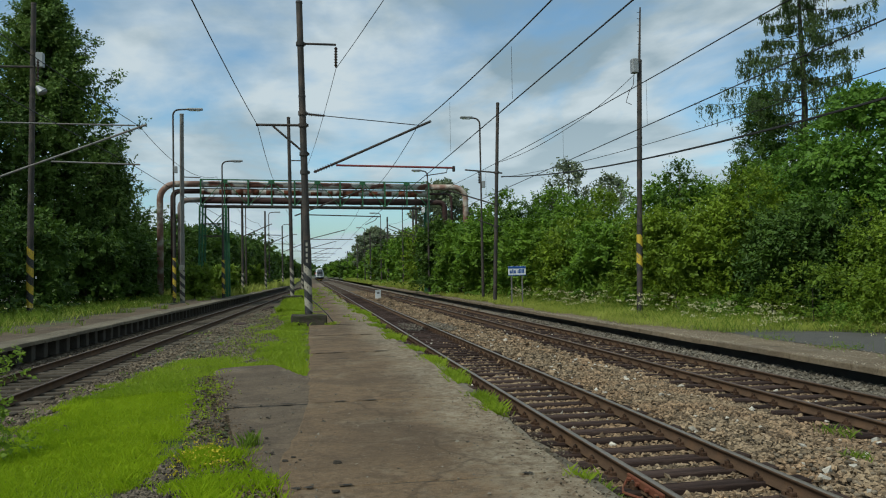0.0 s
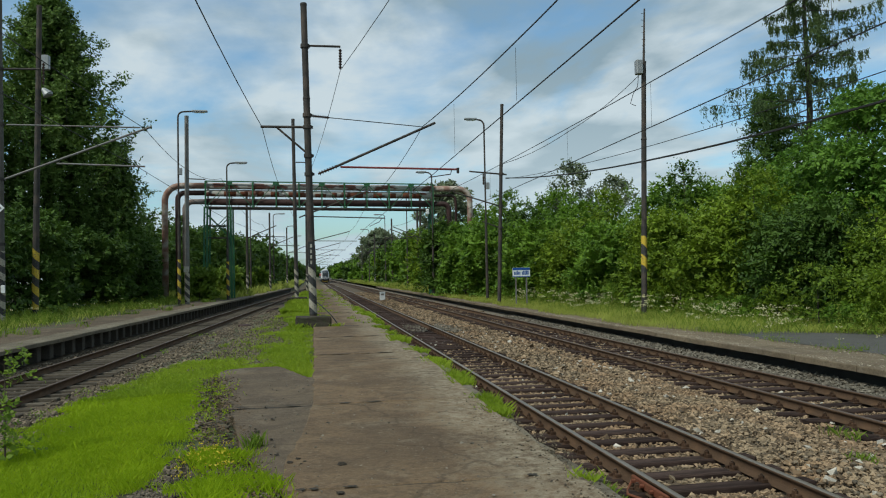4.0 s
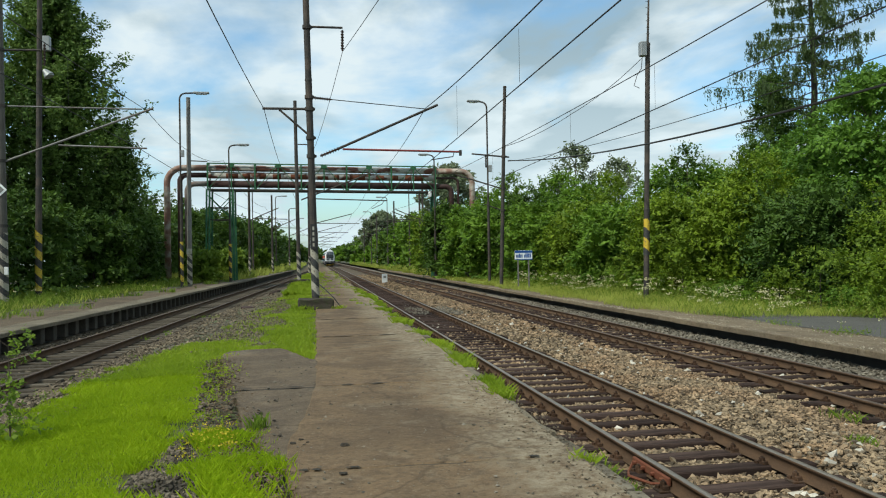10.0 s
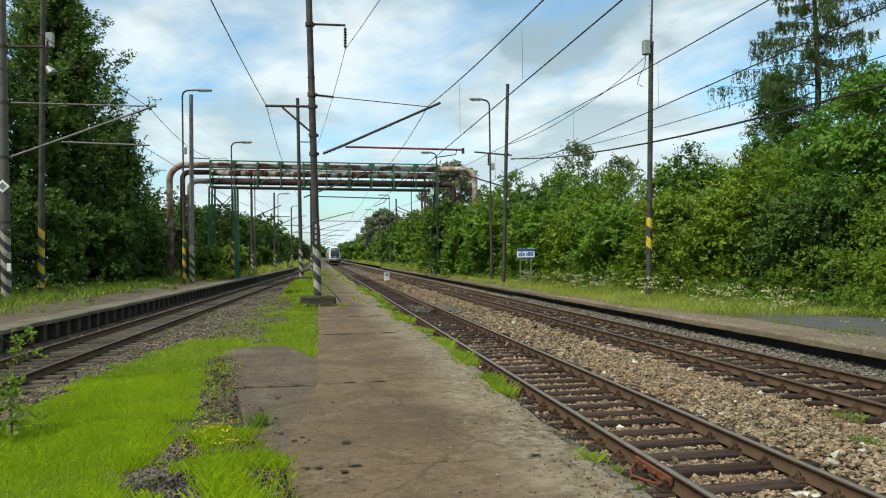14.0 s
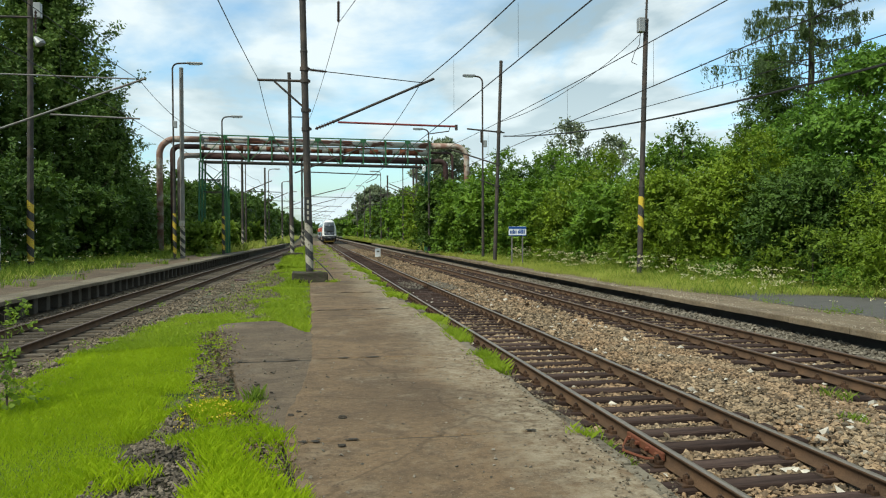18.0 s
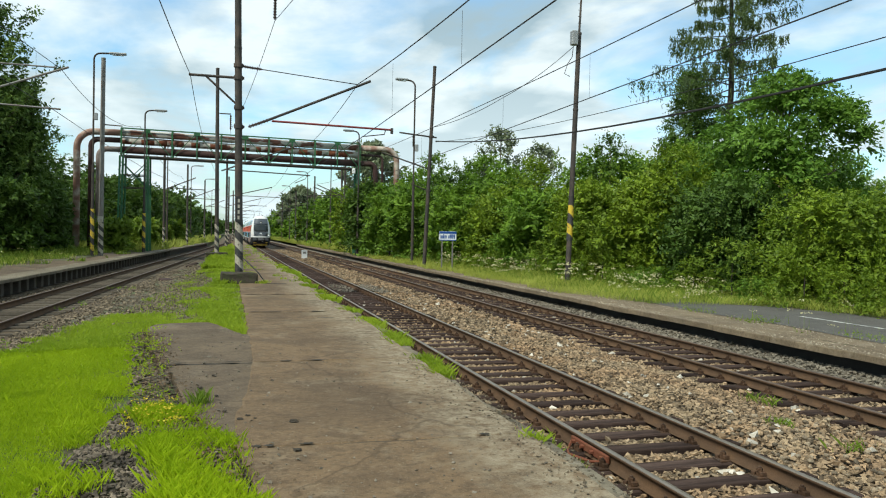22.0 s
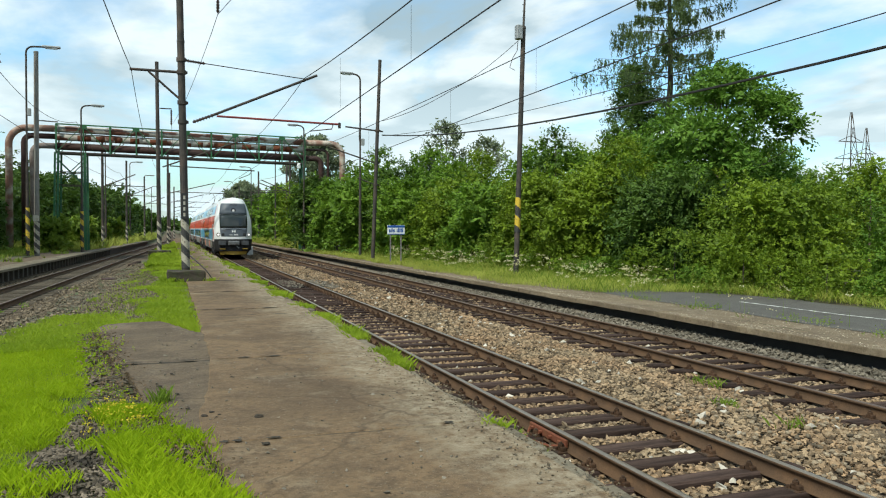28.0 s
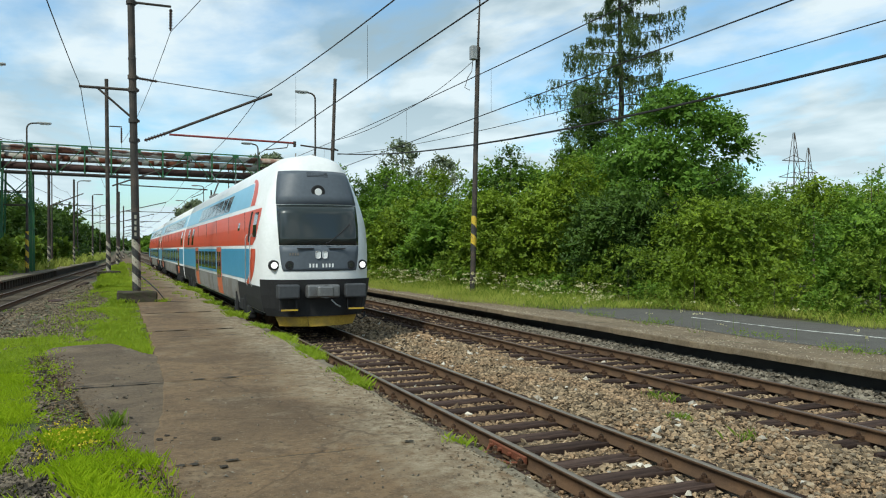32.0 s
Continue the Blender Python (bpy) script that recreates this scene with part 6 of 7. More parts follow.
for s in (-1, 1):
    hl = part("headlight", disc(s * 1.18, 1.87, 0.14, -0.05, 0.135), T_BLACK, body, "round headlight with black rim")
    part("lens", disc(s * 1.18, 1.87, 0.088, 0.08, 0.012), T_LAMPON, hl, "lit white lens")
    tl = part("tail_light", disc(s * 0.81, 1.87, 0.12, 0.0), T_BLACK, body, "unlit dark tail light")
    part("lens", disc(s * 0.81, 1.87, 0.07, 0.035, 0.012), T_GLASS, tl)
    b = bmesh.new(); p = nose_point(s * 0.42, 2.30, 0.03); box(b, p.x, p.y, p.z, 0.44, 0.03, 0.03)
    part("step_bar", b, T_BLACK, body)
b = bmesh.new()
tube(b, [nose_point(0.15, 2.42, 0.03), nose_point(0.55, 2.72, 0.03), nose_point(0.82, 2.95, 0.03)], 0.014, 6)
rod(b, nose_point(0.15, 2.40, 0.02), nose_point(0.15, 2.46, 0.05), 0.03, n=8)
part("wiper", b, T_BLACK, body, "thin black windscreen wiper")
b = bmesh.new()
for cx, w in ((-0.09, 0.13), (0.09, 0.13)):
    p = nose_point(cx, 2.14, 0.022)
    box(b, p.x, p.y, p.z, w, 0.012, 0.19, bevel=0.03)
part("emblem", b, T_WHITE, body, "small white emblem")
for i in range(8):
    if i in (3,):
        continue
    b = bmesh.new(); p = nose_point(-0.30 + i * 0.086, 1.86, 0.022); box(b, p.x, p.y, p.z, 0.045, 0.008, 0.10)
    part("number_bar", b, T_WHITE, body)
for i in range(4):
    b = bmesh.new(); p = nose_point(-0.80 + i * 0.065, 2.16, 0.022); box(b, p.x, p.y, p.z, 0.04, 0.008, 0.07)
    part("name_bar", b, M_MASTLIGHT, body)
b = bmesh.new()
for dz in dense(0, 0.4, 8):
    for s in (-1, 1):
        box(b, s * (half_width(3.9 + dz) - 0.02), 1.75 + dz * 0.4, 3.85 + dz, 0.06, 0.18, 0.02)
part("corner_louvre", b, T_SKIRT, body)
# lower front
b = bmesh.new()
rows = []
for z, w in ((0.54, 1.24), (0.75, 1.34), (1.1, 1.40), (1.40, 1.425), (1.50, 1.43)):
    rows.append([b.verts.new((w * 1.04 * u, nose_y(u, max(z, 0.62)) - 0.07 + 0.02 * abs(u), z)) for u in dense(-1, 1, 20)])
for a, c in zip(rows, rows[1:]):
    for i in range(20):
        b.faces.new((a[i], a[i + 1], c[i + 1], c[i]))
bmesh.ops.recalc_face_normals(b, faces=b.faces)
bmesh.ops.solidify(b, geom=b.faces[:], thickness=0.02)
part("lower_apron", b, T_BLACK, car_front, "matt black front apron")
for k, (c0, c1) in enumerate(((-1.1, -0.34), (-0.33, 0.33), (0.34, 1.1))):
    b = bmesh.new()
    rows = []
    for z, f in ((0.27, 0.90), (0.56, 1.02)):
        rows.append([b.verts.new((u * f, 0.12 + 0.5 * (abs(u) / 1.2) ** 2.6 + (0.56 - z) * 0.12, z)) for u in dense(c0, c1, 8)])
    for i in range(8):
        b.faces.new((rows[0][i], rows[0][i + 1], rows[1][i + 1], rows[1][i]))
    bmesh.ops.recalc_face_normals(b, faces=b.faces)
    bmesh.ops.solidify(b, geom=b.faces[:], thickness=0.03)
    part("plough_plate", b, T_YEL, car_front, "scuffed yellow track plough plate")
for s in (-1, 1):
    b = bmesh.new(); box(b, s * 0.88, -0.02, 1.20, 0.56, 0.36, 0.36, bevel=0.04, segs=2)
    buf = part("buffer_box", b, T_BUFFER, car_front, "dark rounded crash buffer")
    b = bmesh.new(); box(b, s * 0.88, -0.10, 0.74, 0.46, 0.2, 0.03, bevel=0.006)
    for d in (-0.21, 0.21):
        box(b, s * 0.88 + d, -0.06, 0.86, 0.025, 0.1, 0.26)
    part("foot_step", b, T_BLACK, car_front)
    b = bmesh.new(); box(b, s * 0.88, -0.205, 0.735, 0.42, 0.012, 0.04)
    part("step_edge", b, M_YELLOW, car_front, "yellow step edge")
b = bmesh.new(); box(b, 0, -0.10, 1.20, 0.86, 0.34, 0.34, bevel=0.05, segs=2); rod(b, (0, -0.1, 1.2), (0, -0.48, 1.2), 0.14, 0.17, 14); box(b, 0.0, -0.45, 1.2, 0.42, 0.14, 0.30, bevel=0.05)
part("coupler", b, T_STEEL, car_front, "grey steel automatic coupler")
b = bmesh.new(); tube(b, [(0.18, -0.3, 0.98), (0.3, -0.35, 0.86), (0.42, -0.3, 0.8)], 0.02, 6)
part("coupler_rod", b, M_LAMP, car_front)
b = bmesh.new(); tube(b, [(0.92, -0.02, 0.62), (0.95, -0.06, 0.5), (1.05, -0.06, 0.44), (1.15, -0.02, 0.5), (1.17, 0.02, 0.62)], 0.02, 6)
part("air_hose", b, T_BLACK, car_front, "black looped hose")
b = bmesh.new(); rod(b, (0.25, 1.75, 4.78), (0.25, 1.95, 4.94), 0.05, 0.07, 8); rod(b, (-0.2, 2.2, 4.80), (-0.2, 2.2, 5.03), 0.02, n=6)
part("horn", b, T_SKIRT, car_front)
# pantograph
pant = part("pantograph", box(bmesh.new(), 0, 19.6, 4.90, 1.3, 2.0, 0.14, bevel=0.03), T_SKIRT, car_front, "raised grey pantograph")
b = bmesh.new()
for s in (-1, 1):
    rod(b, (s * 0.5, 20.4, 4.9), (s * 0.4, 18.9, 5.5), 0.035, n=6)
    rod(b, (s * 0.4, 18.9, 5.5), (s * 0.6, 20.0, 6.05), 0.025, n=6)
part("arm", b, T_STEEL, pant)
b = bmesh.new(); tube(b, [(-0.95, 20.0, 5.86), (-0.75, 20.0, 6.05), (0.75, 20.0, 6.05), (0.95, 20.0, 5.86)], 0.03, 6)
part("collector_bow", b, M_WIRE, pant)

car_mid, _ = car("train_car", "white, red and blue double-deck middle car", False)
car_mid.matrix_world = pose(0, 30, 0)
car_rear = copy_thing(car_mid, pose(0, 60, 0))
car_rear["label"] = "white, red and blue double-deck rear car"

# ---------------------------------------------------------------- platforms
def slab_mesh(name, outline, z, thick, material, jag=0.0, seed=1, bevel=0.015):
    """A flat slab from an outline, its edges broken up and its rim worn."""
    g = random.Random(seed)
    pts = []
    for (ax, ay), (bx, by) in zip(outline, outline[1:] + outline[:1]):
        n = max(1, int(math.hypot(bx - ax, by - ay) / 0.35)) if jag else 1
        for i in range(n):
            t = i / n
            pts.append((ax + (bx - ax) * t + g.uniform(-jag, jag), ay + (by - ay) * t + g.uniform(-jag, jag)))
    bm = bmesh.new()
    lo = [bm.verts.new((x, y, z - thick)) for x, y in pts]
    inset = []
    cx, cy = sum(p[0] for p in pts) / len(pts), sum(p[1] for p in pts) / len(pts)
    for x, y in pts:
        d = math.hypot(x - cx, y - cy) or 1
        inset.append((x - (x - cx) / d * bevel * 1.5, y - (y - cy) / d * bevel * 1.5))
    mid = [bm.verts.new((x, y, z - bevel)) for x, y in pts]
    top = [bm.verts.new((x, y, z)) for x, y in inset]
    n = len(pts)
    for a, b in ((lo, mid), (mid, top)):
        for k in range(n):
            bm.faces.new((a[k], a[(k + 1) % n], b[(k + 1) % n], b[k]))
    bm.faces.new(top)
    bm.faces.new(lo[::-1])
    bmesh.ops.recalc_face_normals(bm, faces=bm.faces)
    return from_bm(name, bm, material)


def slab(name, parent, outline, z, thick, material, jag=0.0, seed=1):
    ob = new(name, slab_mesh(name, outline, z, thick, material, jag, seed))
    ob.parent = parent
    return ob


mid_platform = thing("platform_middle", "low middle platform of worn brown concrete slabs with open joints", "platform", kind="structure")
JOINTS = [-9.0, -4.3, 0.5, 5.15, 9.7, 15.45, 16.9, 22.2, 27.25, 32.6, 38, 43.4, 48.8, 54.2, 60, 68, 78, 90, 104, 120, 140, 165]
LEFT_EDGE = [(-9, -4.2), (0.5, -4.3), (4.3, -4.57), (5.15, -4.72), (6.0, -4.95), (7.2, -5.3), (8.7, -5.5), (9.7, -5.66)]


def edge_at(y):
    for (ya, xa), (yb, xb) in zip(LEFT_EDGE, LEFT_EDGE[1:]):
        if ya <= y <= yb:
            return xa + (xb - xa) * (y - ya) / (yb - ya)
    return -4.46


def right_edge(y):
    return -2.0 - 0.1 * math.sin(y * 0.33) * (1 if y > 6 else 0.2)


for i, (a, b) in enumerate(zip(JOINTS, JOINTS[1:])):
    k = 0.008 if a < 8 else 0.02
    la, lb = (edge_at(a + k), edge_at(b - k)) if b < 9.8 else (-4.46, -4.46)
    if 4 < a < 6:                                     # the slab with the stepped, crumbled left side
        out = [(la, a + k), (right_edge(a), a + k), (right_edge(b), b - k), (-4.5, b - k), (-4.62, 7.6), (-4.75, 6.2)]
        slab("concrete_patch", mid_platform, [(-4.7, 5.2), (-4.6, 6.2), (-4.45, 7.6), (-4.35, b - k), (-5.66, b - k), (-5.5, 8.7), (-5.3, 7.2), (-4.95, 6.0)], PLAT - 0.012, 0.2, M_CONCGREY, 0.014, 78)
    elif 9 < a < 12:                                  # a greyer patch was cast beside this slab
        out = [(-4.46, a + k), (right_edge(a), a + k), (right_edge(b), b - k), (-4.46, b - k)]
        slab("concrete_patch", mid_platform, [(-5.68, a + k), (-4.3, a + k), (-4.3, 12.9), (-4.54, 13.0), (-4.9, 14.1), (-5.2, 15.0), (-5.9, 14.95), (-6.25, 14.7), (-6.35, 14.2), (-6.2, 13.0), (-5.97, 11.2)], PLAT - 0.012, 0.2, M_CONCGREY, 0.02, 77)
    else:
        out = [(la, a + k), (right_edge(a), a + k), (right_edge(b), b - k), (lb, b - k)]
    slab("concrete_slab", mid_platform, out, PLAT + 0.006 * math.sin(i * 2.1), 0.2, M_CONC, 0.026, i)
for jy in JOINTS[1:-6]:
    x0 = -5.7 if jy == 9.7 else (edge_at(jy) if jy < 9 else -4.46)
    bm = bmesh.new()
    n = 24
    pts = [(x0 + (right_edge(jy) - x0) * i / n, jy + 0.012 * math.sin(i * 2.3 + jy)) for i in range(n + 1)]
    wd = [0.028 + 0.03 * abs(math.sin(i * 1.7 + jy * 3)) for i in range(n + 1)]
    a = [bm.verts.new((x, y - w, PLAT - 0.012)) for (x, y), w in zip(pts, wd)]
    c = [bm.verts.new((x, y + w, PLAT - 0.012)) for (x, y), w in zip(pts, wd)]
    for i in range(n):
        bm.faces.new((a[i], a[i + 1], c[i + 1], c[i]))
    bmesh.ops.recalc_face_normals(bm, faces=bm.faces)
    part("joint_soil", bm, M_SOIL, mid_platform, "dark soil in the slab joint")
    bm = bmesh.new()                                   # crumbs of soil spilling over the joint
    gj = random.Random(int(jy * 10))
    x = x0 + 0.1
    while x < right_edge(jy) - 0.3:
        w = gj.uniform(0.12, 0.6) if jy > 9 else gj.uniform(0.05, 0.2)
        share = (x - x0) / (right_edge(jy) - x0)
        if gj.random() < (0.85 if share < (0.3 if jy < 9 else 0.62) else 0.12 if jy < 12 else 0.6):
            m_ = 7
            up = [(x + w * i / m_, jy + (0.02 + 0.0018 * jy) * gj.uniform(0.4, 1.6) * math.sin(math.pi * i / m_) ** 0.5) for i in range(m_ + 1)]
            dn = [(x + w * i / m_, jy - (0.02 + 0.0018 * jy) * gj.uniform(0.4, 1.6) * math.sin(math.pi * i / m_) ** 0.5) for i in range(m_ + 1)]
            a = [bm.verts.new((p, q, PLAT + 0.012)) for p, q in dn]
            c = [bm.verts.new((p, q, PLAT + 0.012)) for p, q in up]
            for i in range(m_):
                bm.faces.new((a[i], a[i + 1], c[i + 1], c[i]))
        x += w + gj.uniform(0.02, 0.25)
    bmesh.ops.recalc_face_normals(bm, faces=bm.faces)
    part("joint_crumbs", bm, M_SOIL, mid_platform, "dark crumbs spilling from the slab joint")
# broken pale kerb along the near edge
g = random.Random(9)
y = -8.0
while y < 30:
    ln = g.uniform(0.8, 1.3)
    slab("kerb_stone", mid_platform, [(right_edge(y) + 0.012, y), (right_edge(y) + 0.19, y), (right_edge(y) + 0.19, y + ln - 0.02), (right_edge(y) + 0.012, y + ln - 0.02)], PLAT - 0.03 - g.uniform(0, 0.05), 0.5, M_KERB, 0.035, int(y * 10) + 500)
    y += ln

right_platform = thing("platform_far", "low concrete-edged platform with a dark recess under its overhanging edge", "platform", kind="structure")
y, i = -10.0, 0
while y < 130:
    ln = 2.0 if y < 60 else 6.0
    slab("edge_slab", right_platform, [(6.27, y), (7.0, y), (7.0, y + ln - 0.012), (6.27, y + ln - 0.012)], RPLAT + 0.008 * math.sin(i * 1.7), 0.13, M_SANDY, 0.02, i)
    y += ln
    i += 1
# the overhang's shade is put into this wall's black colour
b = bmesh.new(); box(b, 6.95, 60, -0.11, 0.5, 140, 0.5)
part("back_wall", b, M_BLACK, right_platform, "wall under the edge, coloured black for the shade there")
strip("platform_top", lambda y: 7.01, lambda y: 8.5, steps(-10, 130, 1.0), RPLAT - 0.004, RPLAT - 0.012, M_SANDY, right_platform, rough=0.008, cut=4)
asphalt = strip("road", lambda y: 8.0 + 0.1 * math.sin(y), lambda y: 12.2 + 0.25 * math.sin(y * 0.8) + max(0, 12 - y) * 0.2 - max(0, y - 16) * 0.55, steps(-10, 22.5, 0.5), RPLAT + 0.0, RPLAT + 0.004, M_ASPH, rough=0.006, cut=8)
tagged(asphalt, "grey asphalt path with a faded white line", "road", kind="structure")
line = strip("road_marking", lambda y: 10.0 + max(0, 12 - y) * 0.16, lambda y: 10.12 + max(0, 12 - y) * 0.16, steps(-6, 15.5, 0.5), RPLAT + 0.012, RPLAT + 0.012, mat("worn_line", (0.62, 0.62, 0.58), 0.8, vary=0.3, scale=4, fine=25, bump=0.1, tint=(0.2, 0.2, 0.19), spots=(0.5, 0.6)), rough=0.004, cut=1)
tagged(line, "worn white painted line on the asphalt", "road marking", kind="structure")

left_platform = thing("platform_side", "side platform with overhanging concrete slabs on stubby supports", "platform", kind="structure")


def left_edge(y):
    return left_centre(y) - 1.92


y, i = -8.0, 0
while y < 130:
    ln = 1.0 if y < 50 else 4.0
    a, c = left_edge(y), left_edge(y + ln)
    slab("edge_slab", left_platform, [(a - 0.95, y), (a, y), (c, y + ln - 0.015), (c - 0.95, y + ln - 0.015)], LPLAT + 0.008 * math.sin(i * 1.3), 0.12, M_KERB, 0.006, i)
    if y < 75:
        for q in range(max(1, int(ln))):
            yy = y + q + 0.5
            bm = bmesh.new(); box(bm, left_edge(yy) - 0.33, yy, 0.07, 0.34, 0.34, 0.5, bevel=0.02)
            part("edge_support", bm, M_DARKCONC, left_platform)
    y += ln
    i += 1
# black back wall: colour carries the shade beneath the overhanging slabs
strip("back_wall", lambda y: left_edge(y) - 0.45, lambda y: left_edge(y) - 0.40, steps(-8, 130, 2.0), -0.4, 0.31, M_BLACK, left_platform, cut=1)
strip("platform_top", lambda y: left_edge(y) - 3.4 + 0.3 * math.sin(y * 0.7), lambda y: left_edge(y) - 0.96, steps(-8, 130, 1.0), LPLAT - 0.01, LPLAT - 0.012, M_CONCGREY, left_platform, rough=0.012, cut=4)


# ---------------------------------------------------------------- loose stones
def stones(name, label, n, xs, ys, zf, size, material, seed, weight=None, keep=None):
    """Broken stones as one heap: squashed, jittered octahedra lying on the bed."""
    g = np.random.default_rng(seed)
    y = ys[0] + (ys[1] - ys[0]) * g.uniform(size=n) ** (weight or 1.0)
    x = g.uniform(xs[0], xs[1], n)
    if keep is not None:
        m = keep(x, y)
        x, y = x[m], y[m]
        n = len(x)
    s = size * g.uniform(0.45, 1.5, n) * (1 + 0.35 * (g.uniform(size=n) > 0.93))
    z = zf(x, y) + s * g.uniform(-0.05, 0.35, n)
    o = np.array([(1, 0, 0), (0, 1, 0), (-1, 0, 0), (0, -1, 0), (0, 0, 0.8), (0, 0, -0.6)], dtype=float)
    v = o[None] * (1 + 0.45 * g.uniform(-1, 1, (n, 6, 1))) + 0.22 * g.normal(size=(n, 6, 3))
    q = g.normal(size=(n, 3)); q /= np.linalg.norm(q, axis=1)[:, None]
    a = g.uniform(0, 6.28, n)
    c, si = np.cos(a)[:, None, None], np.sin(a)[:, None, None]
    v = v * c + np.cross(q[:, None, :], v) * si + q[:, None, :] * (v * q[:, None, :]).sum(2, keepdims=True) * (1 - c)
    v[:, :, 2] *= 0.72
    v = v * s[:, None, None] + np.stack([x, y, z], 1)[:, None, :]
    f0 = np.array([(0, 1, 4), (1, 2, 4), (2, 3, 4), (3, 0, 4), (1, 0, 5), (2, 1, 5), (3, 2, 5), (0, 3, 5)])
    f = (np.arange(n) * 6)[:, None, None] + f0[None]
    me = mesh_arrays(name, v.reshape(-1, 3), f.reshape(-1, 3), material)
    me.shade_flat()
    ob = new(name, me)
    tagged(ob, label, "gravel", kind="stuff")
    return ob


def sleeper_gap(centre):
    """Fewer stones on the sleepers themselves, and none on the rails."""
    def keep(x, y):
        ph = np.mod(y + 12 - 0.3 + 0.31, 0.62)
        on_wood = (np.abs(ph - 0.31) < 0.115) & (np.abs(x - centre) < 1.24)
        on_rail = np.abs(np.abs(x - centre) - 0.7525) < 0.10
        g = np.random.default_rng(3)
        return (~on_wood | (g.uniform(size=len(x)) < 0.035)) & ~on_rail
    return keep


def both(x, y):
    return sleeper_gap(0.0)(x, y) & sleeper_gap(RIGHT)(x, y)


def bed_z(x, y):
    lift = np.clip((np.minimum(np.abs(x - 2.25), 1.0)), 0, 1)
    return -0.225 + 0.05 * (1 - lift)


stones("ballast_stones", "brown and grey broken ballast stones around the sleepers", 56000, (-1.85, 6.35), (1.5, 15), bed_z, 0.0325, M_STONE, 11, 1.0, both)
stones("ballast_stones", "brown and grey broken ballast stones behind the platform mouth", 7000, (-1.85, 6.35), (-6, 1.5), bed_z, 0.042, M_STONE, 24, 1.0, both)
oily = lambda x, y: (np.abs(x) < 0.95) & (y > 24 + 1.5 * np.sin(x * 4))
stones("ballast_stones", "brown and grey broken ballast stones farther along", 27000, (-1.85, 6.35), (15, 46), bed_z, 0.049, M_STONE, 12, 1.3, lambda x, y: both(x, y) & ~oily(x, y))
stones("ballast_stones", "tan ballast stones far along the line", 10000, (-1.85, 6.4), (46, 110), bed_z, 0.075, M_STONE, 22, 1.35, lambda x, y: both(x, y) & (np.abs(x) > 0.95))
stones("ballast_stones", "oil-darkened ballast between the near rails", 6500, (-0.95, 0.95), (15, 60), bed_z, 0.046, M_STONE_OILY, 19, 1.2, lambda x, y: both(x, y) & oily(x, y))
stones("ballast_stones", "pale grey fresh stones dropped beside the near track", 800, (0.9, 2.0), (29, 36), lambda x, y: -0.17 + 0 * x, 0.045, M_STONE_GREY, 20, 1.0, lambda x, y: (x - 1.5) ** 2 / 0.22 + (y - 32.6) ** 2 / 7 < 1)
stones("ballast_stones", "pale grey fresh stones dropped between the near rails", 500, (-0.6, 0.7), (29, 37), lambda x, y: -0.17 + 0 * x, 0.04, M_STONE_GREY, 21, 1.0, lambda x, y: (x - 0.1) ** 2 / 0.22 + (y - 33) ** 2 / 6 < 1)
stones("ballast_stones", "pale broken stones scattered in the ballast", 380, (-1.8, 6.3), (2, 30), lambda x, y: bed_z(x, y) + 0.02, 0.05, mat("pale_stone", (0.46, 0.42, 0.35), 0.85, vary=0.2, scale=5, island=0.25), 13, 1.0, both)
stones("ballast_stones", "grey fresh ballast beside the far platform edge", 9000, (5.5, 6.6), (2, 40), lambda x, y: -0.21 + 0.10 * np.clip((x - 5.6) / 0.7, 0, 1), 0.042, M_STONE_GREY, 14, 1.2)


def loose_stone(seed):
    """One broken ballast stone."""
    g = random.Random(seed)
    bm = bmesh.new()
    bmesh.ops.create_icosphere(bm, subdivisions=1, radius=1)
    for v in bm.verts:
        v.co *= g.uniform(0.7, 1.12)
        v.co.z *= 0.72
    return from_bm("stone", bm, M_STONE_ONE)


M_STONE_ONE = mat("single_stone", (0.215, 0.172, 0.118), 0.9, vary=0.3, scale=1.5, fine=9, bump=0.35, random_ob=0.6, tint=(0.16, 0.118, 0.075))
STONES = [loose_stone(i) for i in range(12)]
gs = random.Random(41)
laid = 0
while laid < 290:
    x, y = gs.uniform(0.95, 3.7), gs.uniform(2.6, 7.5)
    if not bool(both(np.array([x]), np.array([y]))[0]):
        continue
    k = gs.uniform(0.026, 0.048)
    ob = new("stone", STONES[gs.randrange(12)])
    ob.parent = bed
    ob.matrix_local = Matrix.Translation((x, y, float(bed_z(x, y)) + 0.022 + k * 0.3)) @ Matrix.Rotation(gs.uniform(0, 6.28), 4, "Z") @ Matrix.Rotation(gs.uniform(-0.6, 0.6), 4, "X") @ Matrix.Diagonal((k * gs.uniform(0.8, 1.3), k, k, 1))
    laid += 1


def left_x(y):
    return -11.72 + 0.044 * y


def lawn_left(y):
    """Left rim of the grass on the middle platform."""
    return np.interp(y, [0, 7.4, 9.5, 11.4, 14, 17, 18.5, 24.7, 34.7, 60], [-8.35, -8.4, -8.45, -8.4, -8.2, -7.8, -7.25, -6.9, -6.5, -5.8])


plat_z = lambda x, y: 0.33 - 0.10 * np.clip((-5.5 - x) / 2.5, 0, 1) + 0 * y


def side_slope(x, y):
    a, c = left_x(y) + 1.7, lawn_left(y)
    s = -0.2 + 0.42 * np.clip((x - a) / np.maximum(c - a, 0.2), 0, 1) + 0.02
    k = np.maximum(left_x(y) + 2.6, -8.7 + 0.02 * y)
    return np.where(x > k - 0.1, np.maximum(s, 0.19 + 0.19 * (x - k) / (-2.02 - k)), s)


